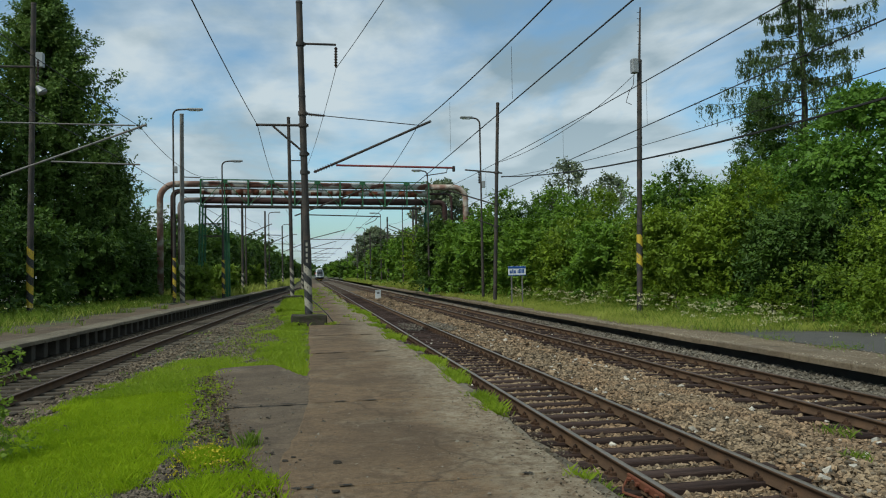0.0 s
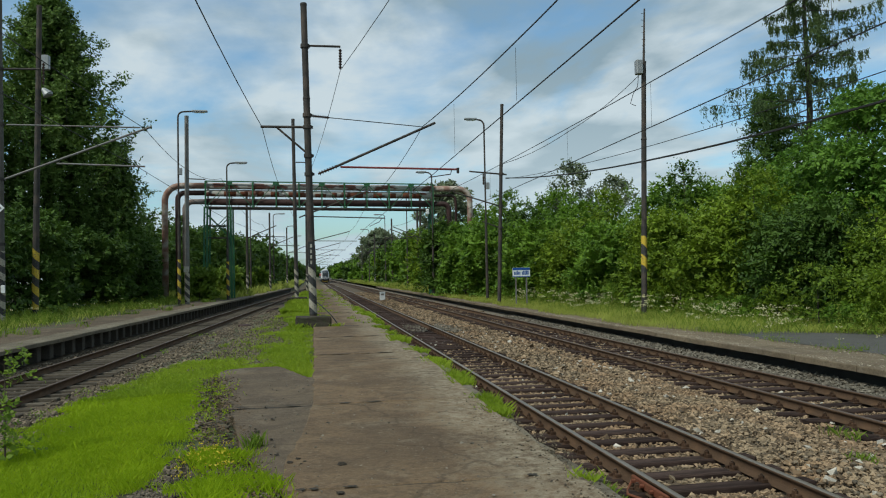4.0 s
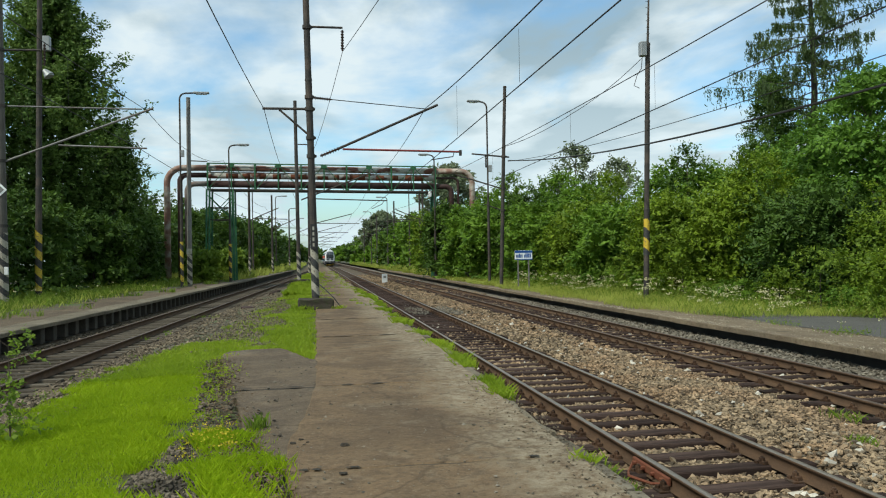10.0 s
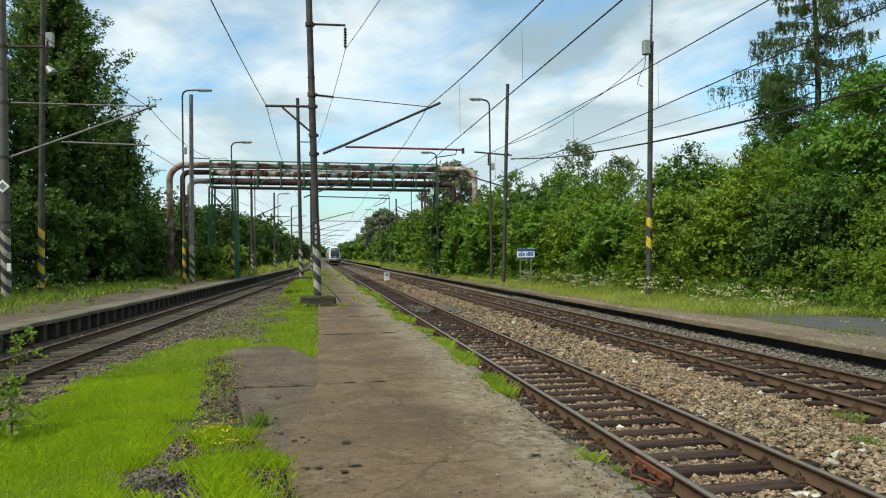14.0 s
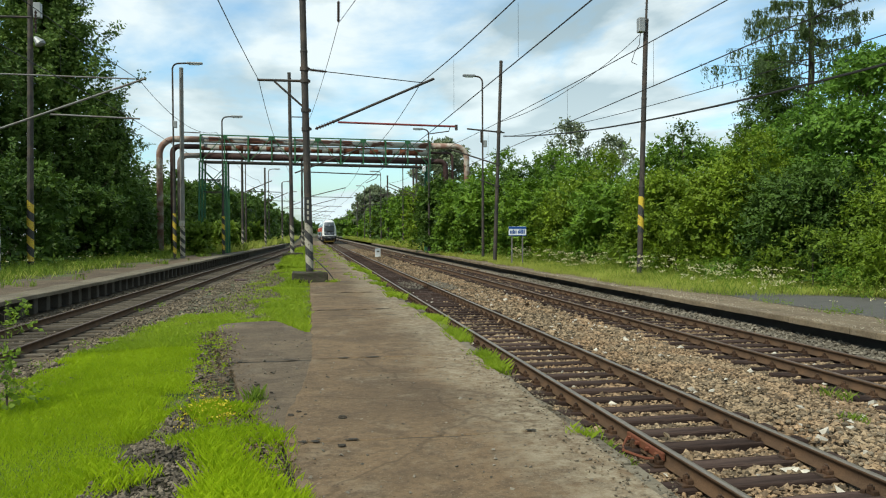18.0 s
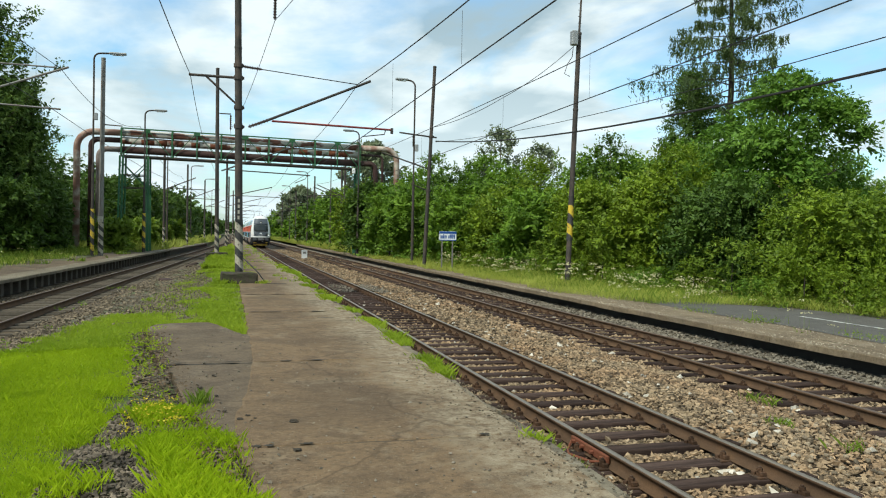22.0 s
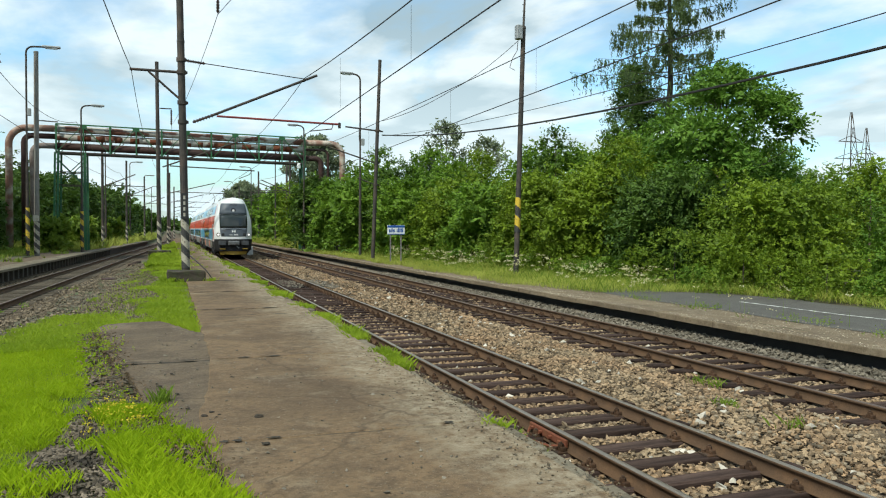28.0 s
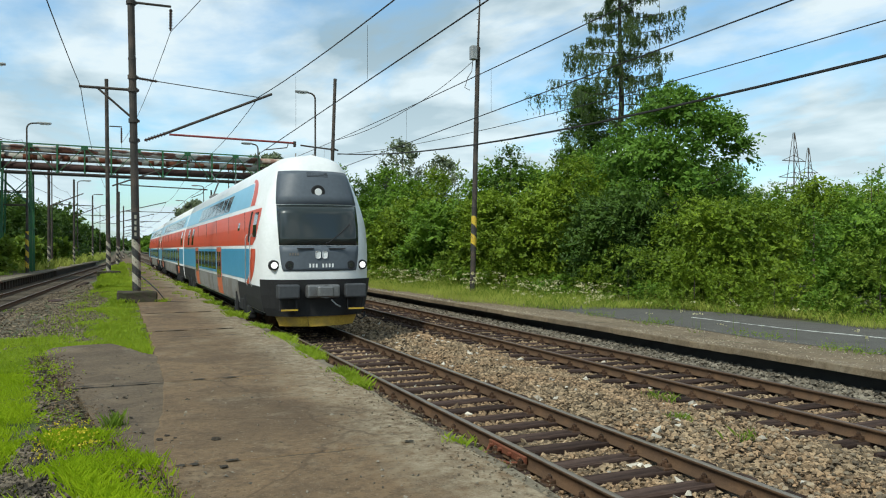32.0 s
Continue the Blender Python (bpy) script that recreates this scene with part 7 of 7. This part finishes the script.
stones("ballast_stones", "greyish stones and dirt beside the side track", 24000, (-13.2, -5.4), (8, 48), lambda x, y: side_slope(x, y) - 0.015 - 0.035 * (np.abs(x - left_x(y)) < 1.25), 0.036, M_STONE_DIRTY, 15, 1.25,
       lambda x, y: ((np.abs(np.mod(y + 12 - 0.3 + 0.31, 0.62) - 0.31) > 0.12) | (np.abs(x - left_x(y)) > 1.22)) & (np.abs(np.abs(x - left_x(y)) - 0.7525) > 0.1) & (x > left_x(y) - 1.9) & (x < lawn_left(y) + 0.9))
stones("loose_gravel", "grey loose gravel in a bare patch beside the concrete", 9500, (-6.3, -4.3), (3.0, 6.9), lambda x, y: 0.35 + 0.02 * np.sin(x * 5) * np.sin(y * 4), 0.023, M_STONE_SOIL, 16, 1.0,
       lambda x, y: (x < np.interp(y, [3, 4.3, 5.15, 6.85], [-4.35, -4.5, -4.8, -5.3])) & (x > np.interp(y, [3, 5, 6.9], [-6.25, -6.15, -5.9])))
stones("loose_gravel", "dark rubble along the crumbled slab edge", 1500, (-6.9, -5.4), (6.5, 13.2), lambda x, y: 0.375 + 0 * x, 0.03, M_STONE_SOIL, 17, 1.0,
       lambda x, y: np.abs(x - np.interp(y, [6.5, 9, 11.8, 13.2], [-5.55, -5.78, -6.08, -6.25])) < 0.26)
stones("loose_gravel", "pale crumbs along the broken platform edge", 1500, (-2.5, -1.78), (2.2, 10), lambda x, y: PLAT - 0.04 * (x > -2.0), 0.013, M_STONE_DIRTY, 23, 1.0, lambda x, y: np.random.default_rng(8).uniform(size=len(x)) < (x + 2.6) / 0.8)
stones("loose_gravel", "pale crumbs along the worn far platform edge", 2600, (6.28, 6.62), (2, 34), lambda x, y: RPLAT + 0 * x, 0.013, M_CRUMB, 26, 1.2)
stones("loose_gravel", "sandy grit on the far platform", 3600, (6.6, 8.3), (3, 26), lambda x, y: RPLAT - 0.004 + 0 * x, 0.011, M_CRUMB, 27, 1.2)
stones("loose_gravel", "crumbs of concrete on the platform", 420, (-5.3, -2.1), (2.5, 13), lambda x, y: PLAT + 0 * x, 0.014, M_STONE_GREY, 18, 1.0)


stones("loose_gravel", "grey-brown gravel showing through the thin grass", 7000, (-7.2, -4.55), (15.6, 34), lambda x, y: plat_z(x, y) + 0.02, 0.026, M_STONE_DIRTY, 25, 1.2, lambda x, y: (x > lawn_left(y)) & (x < -5.3 - 0.25 * np.sin(y * 0.8)))


def clod(x, y, s, seed, label):
    g = random.Random(seed)
    bm = bmesh.new()
    bmesh.ops.create_icosphere(bm, subdivisions=2, radius=1)
    for v in bm.verts:
        v.co *= 0.8 + 0.6 * noise.noise(v.co * 3.1 + Vector((seed, 0, 0)))
        v.co.z = max(v.co.z, -0.3) * 0.45
        v.co *= s
    ob = new("stone", from_bm("stone", bm, M_SOIL))
    ob.matrix_world = pose(x, y, PLAT + s * 0.12)
    return tagged(ob, label, "stone", "dark clods on the concrete")


for i, (x, y, s) in enumerate([(-4.18, 6.0, 0.055), (-4.23, 4.97, 0.045), (-4.28, 8.25, 0.028), (-4.62, 6.35, 0.035), (-4.70, 6.2, 0.042), (-4.85, 6.6, 0.03), (-4.55, 6.22, 0.022), (-3.5, 7.6, 0.016), (-5.0, 8.7, 0.035), (-4.95, 7.4, 0.03), (-5.15, 7.9, 0.04)]):
    clod(x, y, s, i, "dark earthy clod lying on the platform concrete")
b = bmesh.new(); box(b, 0, 0, 0.08, 0.3, 2.6, 0.18, bevel=0.03)
ob = new("old_sleeper_piece", from_bm("old_sleeper_piece", b, M_WOOD)); ob.matrix_world = pose(-7.05, 48.6, 0.06, 2, 0, -8)
tagged(ob, "dark rotten wooden sleeper lying on the gravel", "wood")
b = bmesh.new(); box(b, 0, 0, 0.06, 0.5, 0.32, 0.16, bevel=0.02)
ob = new("cable_box_lid", from_bm("cable_box_lid", b, M_PIPERUST)); ob.matrix_world = pose(-7.4, 32.4, 0.12, 8, 0, 30)
tagged(ob, "small rusty metal lid lying on gravel", "metal lid")

# dead leaves and dirt blown against the crumbled slab edge
g = np.random.default_rng(77)
ly = g.uniform(3.6, 13.4, 2600)
lx = np.interp(ly, [3.6, 5.15, 6.85, 9, 11.8, 13.4], [-4.8, -5.0, -5.45, -5.74, -6.06, -6.3]) + g.normal(size=2600) * 0.17
v, f = leaves(np.stack([lx, ly, 0.405 + 0.02 * g.uniform(size=2600)], 1), 0.022, seed=77)
v[:, 2] = 0.405 + (v[:, 2] - 0.405) * 0.45
litter = new("leaf_litter", mesh_arrays("leaf_litter", v, f, L_LITTER))
tagged(litter, "brown dead leaves along the crumbled slab edge", "dead leaves", kind="stuff")

# rail joint on the near rail, with fishplates and a bond cable
joint = thing("rail_joint", "rust-red bolted rail joint with a looped bond cable", "rail joint", pose(-0.8125, 6.1, 0))
for s in (-1, 1):
    b = bmesh.new(); box(b, s * 0.048, 0, -0.09, 0.04, 0.9, 0.09, bevel=0.008)
    for k in (-0.34, -0.12, 0.12, 0.34):
        rod(b, (s * 0.05, k, -0.09), (s * 0.11, k, -0.09), 0.024, n=6)
    part("fishplate", b, M_REDRUST, joint, "rust-red steel plate")
b = bmesh.new(); tube(b, [(-0.07, -0.4, -0.12), (-0.16, -0.25, -0.15), (-0.30, 0.0, -0.13), (-0.2, 0.25, -0.16), (-0.07, 0.42, -0.1)], 0.016, 6)
part("bond_cable", b, M_REDRUST, joint)


# ---------------------------------------------------------------- grass and weeds
def blades(x, y, z, h, w, lean, seed):
    """Tapering blades of grass, each bent to its own side."""
    g = np.random.default_rng(seed)
    n = len(x)
    w = (w * np.ones(n))[:, None]
    a = g.uniform(0, 6.28, n)
    d = np.stack([np.cos(a), np.sin(a), 0 * a], 1)
    s = np.stack([-np.sin(a), np.cos(a), 0 * a], 1)
    p = np.stack([x, y, z], 1)
    hh = (h * g.uniform(0.55, 1.25, n))[:, None]
    ln = (lean * g.uniform(0.2, 1.3, n))[:, None]
    up = np.array([0, 0, 1.0])
    v = np.stack([p - s * w, p + s * w, p + up * hh * 0.6 + d * hh * ln * 0.35 + s * w * 0.7, p + up * hh + d * hh * ln], 1)
    f = np.stack([np.arange(n) * 4, np.arange(n) * 4 + 1, np.arange(n) * 4 + 2, np.arange(n) * 4 + 3], 1)
    return v.reshape(-1, 3), f


def grass(name, label, n, xs, ys, keep, h, w, material, seed, zf, lean=0.5, weight=1.0, tuft=0, clump=0.08):
    g = np.random.default_rng(seed)
    m = n // max(1, tuft) if tuft else n
    y = ys[0] + (ys[1] - ys[0]) * g.uniform(size=m) ** weight
    x = g.uniform(xs[0], xs[1], m)
    k = keep(x, y)
    x, y = x[k], y[k]
    if tuft:
        x = np.repeat(x, tuft) + g.normal(size=len(x) * tuft) * clump
        y = np.repeat(y, tuft) + g.normal(size=len(y) * tuft) * clump
    hv = h * (0.65 + 0.7 * (0.5 + 0.5 * np.sin(x * 2.1 + 1.3 * np.sin(y * 1.7)) * np.cos(y * 1.3 + x)))
    v, f = blades(x, y, zf(x, y), hv, w * (1 + 0.05 * y), lean, seed)
    ob = new(name, mesh_arrays(name, v, f, material))
    return tagged(ob, label, "grass", kind="stuff")


def patchy(x, y, s=1.1, t=0.0):
    return np.sin(x * 2.3 * s + np.sin(y * 1.9 * s) * 1.4) + np.cos(y * 2.7 * s + np.sin(x * 3.1 * s)) > t


def lawn(x, y):
    right = np.interp(y, [0, 3, 4.3, 5.8, 7, 8.7, 10.6, 13.5, 14.7, 15.1, 15.4, 60], [-5.95, -6.0, -6.04, -6.0, -5.98, -6.0, -6.06, -6.33, -6.42, -5.6, -4.5, -4.5])
    notch = (y > 13.0) & (y < 15.4) & (x > -5.25 + (15.2 - y) * 0.3) & (x < -4.5)
    g = np.random.default_rng(5)
    edge = 0.13 * np.sin(y * 3.1) + 0.11 * np.sin(y * 7.7) + 0.09 * np.sin(y * 17.3 + 1.0)
    dense = g.uniform(size=len(x)) < np.clip((right + 0.05 + edge - x) / 0.32, 0, 1) * np.clip((x - lawn_left(y) - edge) / 0.3, 0, 1)
    thin = (y > 15.8) & (y < 44) & (x < -5.55 - 0.25 * np.sin(y * 0.8)) & ~patchy(x, y, 0.55, 0.4)
    return (dense | notch) & (~thin | (g.uniform(size=len(x)) < 0.07))


grass("grass", "bright yellow-green short grass on the middle platform", 225000, (-8.7, -4.4), (2.6, 13), lawn, 0.058, 0.0021, L_GRASS, 31, plat_z, 0.7, 1.1)
grass("grass", "short grass on the near end of the middle platform", 45000, (-8.2, -4.4), (-6, 2.6), lambda x, y: patchy(x, y, 0.7, -0.9), 0.065, 0.003, L_GRASS, 49, plat_z, 0.7, 1.0)
grass("grass", "bright yellow-green grass farther along the middle platform", 140000, (-8.5, -4.4), (12, 45), lawn, 0.085, 0.0034, L_GRASS_FAR, 32, plat_z, 0.7, 1.4)
grass("grass", "taller grass stalks in the middle-platform lawn", 1600, (-8.2, -4.5), (2.6, 30), lawn, 0.13, 0.0014, L_GRASS, 33, plat_z, 0.5, 1.3)
tufted = lambda x, y: (patchy(x, y, 1.3, -0.35) | (np.sin(x * 41 + y * 17) > 0.93)) & (x > np.interp(y, [3, 4.4, 6, 7], [-5.15, -5.25, -5.6, -5.7])) & (x < np.interp(y, [3, 4.3, 5.2, 6.9], [-4.5, -4.66, -4.74, -5.15]))
grass("grass_tuft", "bright grass tufts along the crumbled slab edge", 32000, (-5.75, -4.4), (3.0, 6.9), tufted, 0.115, 0.0015, L_GRASS, 34, lambda x, y: 0.345 + 0 * x, 0.7, 1.0, 7, 0.07)
grass("grass_tuft", "single grass tufts in the gravel patch", 18000, (-6.3, -5.0), (3.2, 12.5), lambda x, y: patchy(x, y, 2.0, 0.35) & (x < np.interp(y, [4.5, 6.85, 9, 12.5], [-4.9, -5.5, -6.05, -6.35])), 0.075, 0.0016, L_GRASS, 35, lambda x, y: 0.35 + 0 * x, 0.8, 1.0, 30, 0.07)
grass("grass_tuft", "tall grass tuft on the broken slab corner", 170, (-5.2, -5.05), (6.9, 7.2), lambda x, y: x < 0, 0.2, 0.0024, L_WEED, 57, lambda x, y: 0.37 + 0 * x, 0.45, 1.0, 60, 0.05)
strip_keep = lambda x, y: (np.abs(x - (-1.93 - 0.1 * np.sin(y * 0.33))) < 0.17 + 0.06 * np.sin(y * 2.2)) & (patchy(x, y, 0.5, -0.9) | (y > 9)) & ((y > 8.1) | patchy(x * 0, y, 0.9, 1.25)) & patchy(x * 0.3, y, 0.8, -0.75)
grass("grass_strip", "grass growing along the platform edge beside the rail", 42000, (-2.25, -1.55), (4, 45), strip_keep, 0.13, 0.004, L_GRASS_FAR, 36, lambda x, y: 0.30 + 0 * x, 0.8, 1.15, 14, 0.05)
grass("grass_strip", "small weed tufts at the platform edge", 1200, (-1.85, -1.45), (4.8, 5.9), lambda x, y: np.abs(x + 1.68) < 0.13, 0.12, 0.004, L_WEED, 37, lambda x, y: 0.05 + 0 * x, 0.8, 1.0, 60, 0.05)
mid_keep = lambda x, y: (y > 28) & (x > -4.5) & (x < -2.0) & patchy(x, y, 1.3, 0.3) & ((np.abs(x + 3.25) > 0.55 + 0.3 * np.sin(y * 0.9)) | (np.sin(x * 7 + y * 3) > 0.75))
grass("grass", "thin grass breaking through the distant slabs", 11000, (-4.5, -2.0), (28, 110), mid_keep, 0.09, 0.006, L_GRASS_FAR, 38, lambda x, y: PLAT + 0 * x, 0.7, 1.2, 10, 0.1)
grass("grass", "pale grass on the distant middle platform", 40000, (-8.5, -4.4), (40, 150), lambda x, y: x > np.maximum(left_x(y) + 2.2, -6.2), 0.25, 0.006, L_GRASS_FAR, 39, lambda x, y: 0.32 + 0 * x, 0.6, 1.6)
far_left = lambda x, y: x < np.minimum(-11.72 + 0.044 * y, -5.2) - 2.6 + 0.4 * np.sin(y * 0.5)
grass("tall_grass", "weedy grass at the foot of the distant wood", 26000, (-20, -6.5), (72, 260), far_left, 0.8, 0.004, L_GRASSDRY, 47, lambda x, y: 0.35 + 0 * x, 0.5, 1.4)
grass("tall_grass", "weedy grass beside the distant far track", 16000, (6.8, 10), (72, 260), lambda x, y: x > 7.0 + 0.3 * np.sin(y * 0.5), 0.7, 0.004, L_GRASSDRY, 48, lambda x, y: 0.28 + 0 * x, 0.5, 1.4)
grass("grass_tuft", "grass growing round the foot of the mast block", 2600, (-5.3, -3.3), (27.0, 28.9), lambda x, y: ((np.abs(x + 4.46) > 0.72) | (np.abs(y - 27.95) > 0.46)) & (np.abs(x + 4.46) < 0.98) & (np.abs(y - 27.95) < 0.75) & patchy(x, y, 1.6, -0.2), 0.2, 0.0035, L_GRASS_FAR, 56, lambda x, y: 0.34 + 0 * x, 0.6, 1.0, 9, 0.06)
# side-platform weeds
grass("tall_grass", "tall weedy grass behind the side platform", 44000, (-26, -12.0), (16, 80), lambda x, y: x < left_x(y) - 5.6 + 0.7 * np.sin(y * 0.8) + 0.4 * np.sin(y * 2.1), 0.34, 0.0026, L_WEED, 40, lambda x, y: 0.42 + 0 * x, 0.4, 1.3)
grass("tall_grass", "dry tall grass and weeds behind the side platform", 26000, (-24, -12.0), (16, 80), lambda x, y: (x < left_x(y) - 4.9 + 0.7 * np.sin(y * 0.8)) & patchy(x, y, 0.6, -0.3), 0.30, 0.0022, L_GRASSDRY, 41, lambda x, y: 0.42 + 0 * x, 0.5, 1.3)
grass("grass", "thin grass creeping over the side platform", 16000, (-18, -10.0), (14, 80), lambda x, y: (x < left_x(y) - 3.0) & (x > left_x(y) - 5.4) & patchy(x, y, 0.45, 0.5), 0.22, 0.005, L_WEED, 42, lambda x, y: LPLAT - 0.01 + 0 * x, 0.6, 1.3, 8, 0.1)
# far-platform verge
verge = lambda x, y: (x > np.interp(y, [0, 17, 24, 60], [8.0, 8.0, 6.85, 6.7]) + 0.22 * np.sin(y * 0.7) + 0.12 * np.sin(y * 2.3)) & ((y > 19.5 - (x - 8) * 0.3) | (x > 12.1 + np.maximum(0, 12 - y) * 0.2 + 0.4 * np.sin(y)))
grass("tall_grass", "tall green grass on the verge behind the far platform", 90000, (6.5, 14), (5, 75), verge, 0.22, 0.0017, L_GRASSDRY, 43, lambda x, y: 0.28 + 0 * x, 0.45, 1.3)
grass("tall_grass", "green weeds on the verge behind the far platform", 20000, (7.6, 19), (5, 75), verge, 0.28, 0.0017, L_WEED, 44, lambda x, y: 0.28 + 0 * x, 0.5, 1.3)
grass("grass_tuft", "thin weeds in the ballast", 1500, (2.2, 3.2), (5.5, 8.5), lambda x, y: patchy(x, y, 1.7, 1.25), 0.14, 0.003, L_WEED, 46, lambda x, y: -0.2 + 0 * x, 0.8, 1.0, 30, 0.09)


def weeds(name, label, n, xs, ys, keep, h, leaf, material, seed, z, per=3, m=9):
    """Leafy stalks in loose bunches: small leaves up thin leaning stems."""
    g = np.random.default_rng(seed)
    x, y = g.uniform(*xs, n), g.uniform(*ys, n)
    k = keep(x, y)
    x, y = np.repeat(x[k], per), np.repeat(y[k], per)
    hv = h * g.uniform(0.5, 1.3, len(x))
    c = np.stack([x + g.normal(size=len(x)) * 0.12, y + g.normal(size=len(x)) * 0.12, z + 0.32 * hv], 1)
    d = unit(g.normal(size=(len(x), 3)) * np.array([0.5, 0.5, 0.1]) + np.array([0, 0, 1.0]))
    v, f = sprays(c, d, hv[:, None], m, leaf, seed, up=0.5, droop=0.15, face=-0.3, loose=0.6)
    ob = new(name, mesh_arrays(name, v, f, material))
    return tagged(ob, label, "weeds", kind="stuff")


thicket_foot = lambda x, y: (x > np.interp(y, [4, 12, 20, 30, 45, 75], [13.9, 12.15, 10.0, 9.2, 8.7, 8.1])) & (x < np.interp(y, [4, 12, 20, 30, 45, 75], [19.0, 15.4, 13.2, 12.0, 11.0, 9.6])) & patchy(x, y, 0.9, -0.9)
weeds("weeds", "leafy green weeds at the foot of the thicket", 2400, (8.0, 19), (4, 60), thicket_foot, 0.62, 0.036, L_WEED, 81, 0.29)
weeds("weeds", "pale yellow-green weeds at the foot of the thicket", 1300, (8.0, 19), (4, 60), thicket_foot, 0.8, 0.03, L_GRASSDRY, 82, 0.29)
weeds("weeds", "leafy weeds behind the side platform", 1100, (-24, -12), (16, 80), lambda x, y: (x < left_x(y) - 5.2 + 0.6 * np.sin(y * 0.8)) & (x > left_x(y) - 9.5), 0.6, 0.05, L_WEED, 83, 0.42)
weeds("weeds", "small weeds in the soil along the crumbled slab edge", 130, (-6.4, -5.3), (6.4, 14), lambda x, y: np.abs(x - np.interp(y, [6.4, 9, 11.8, 14], [-5.65, -5.85, -6.12, -6.35])) < 0.25, 0.12, 0.015, L_GRASS, 86, 0.37, 3, 8)
weeds("weeds", "low green weeds in the dirty ballast beside the side track", 240, (-11, -7.6), (8, 34), lambda x, y: (x > left_x(y) + 1.35) & (x < lawn_left(y) + 0.3) & patchy(x, y, 1.1, 0.5), 0.14, 0.024, L_WEED, 84, 0.02)
weeds("weeds", "low weed tufts between the far platform and the asphalt", 300, (7.2, 8.5), (3, 24), lambda x, y: (np.abs(x - 7.9) < 0.42) & patchy(x, y, 0.8, 0.9), 0.2, 0.02, L_WEED, 85, 0.29, 5, 8)


def flower_heads(name, label, n, xs, ys, keep, hz, r, seed, material=L_FLOWER, petals=9, stem=True):
    """Umbels: flat heads of small petals on thin stems."""
    g = np.random.default_rng(seed)
    x, y = g.uniform(*xs, n), g.uniform(*ys, n)
    k = keep(x, y)
    x, y = x[k], y[k]
    z = 0.28 + hz * g.uniform(0.35, 1.25, len(x))
    c = np.repeat(np.stack([x, y, z], 1), petals, 0) + g.normal(size=(len(x) * petals, 3)) * np.array([r, r, r * 0.35])
    v, f = leaves(c, r * 0.42, seed=seed)
    ob = new(name, mesh_arrays(name, v, f, material))
    tagged(ob, label, "flowers", kind="stuff")
    if stem:
        v, f = blades(x, y, 0 * x + 0.28, z - 0.28, 0.006, 0.02, seed)
        o2 = new("stems", mesh_arrays("stems", v, f, L_WEED))
        o2.parent = ob
    return ob


flower_heads("wild_flowers", "white umbel flowers in the tall grass behind the far platform", 800, (7.6, 10.8), (24.5, 50), lambda x, y: patchy(x, y, 0.6, 0.6), 0.78, 0.075, 51, L_FLOWER, 13)
flower_heads("wild_flowers", "white umbel flowers beside the end of the asphalt", 300, (8.6, 11.4), (18.5, 24.5), lambda x, y: patchy(x, y, 0.9, 0.3), 0.66, 0.055, 52)
flower_heads("wild_flowers", "white umbel flowers at the edge of the asphalt", 40, (7.9, 8.5), (8, 16), lambda x, y: patchy(x, y, 1.4, 0.9), 0.6, 0.05, 53)
flower_heads("wild_flowers", "small white flowers in the side-platform weeds", 160, (-20, -14.5), (22, 50), lambda x, y: patchy(x, y, 0.7, 0.6) & (x < left_x(y) - 4.4), 0.8, 0.06, 54)
flower_heads("yellow_flowers", "small yellow flowers beside the crumbled slab edge", 60, (-5.78, -5.3), (5.9, 6.9), lambda x, y: x < 0, 0.22, 0.03, 55, L_YELLOWF, 7, False)
# sapling at the lawn's left rim
t = thing("sapling", "young broadleaf sapling in the grass", "plant", pose(-7.95, 7.75, 0.2))
c, d = skin_points([(0, 0, 0.5, 0.30, 0.28, 0.42), (0.1, 0.1, 1.05, 0.2, 0.2, 0.35), (0, -0.1, 0.22, 0.36, 0.32, 0.2)], 70, 61, 0.2)
v, f = sprays(c, d, 0.16, 6, 0.036, 61, wide=0.7)
part("leaves", mesh_arrays("leaves", v, f, L_WEED), None, t)
part("stem", trunk_bm(1.2, 0.014, limbs=5, start=0.2, reach=0.3, seed=3), M_BARK, t)


# ---------------------------------------------------------------- what moves
def motions():
    """The train runs towards the platform and gathers speed."""
    run = ((0, 304.0), (3, 286.5), (6, 266.5), (9, 240.5), (13, 205.0), (16, 178.0), (19, 148.5), (22, 118.5), (24, 99.8), (26, 81.0), (28, 61.3), (30, 39.5), (32, 17.7))
    for carriage, back in ((car_front, 0.0), (car_mid, CAR + 0.5), (car_rear, 2 * CAR + 1.0)):
        walk(carriage, [(t, pose(-0.2, y + back, 0)) for t, y in run])


motions()
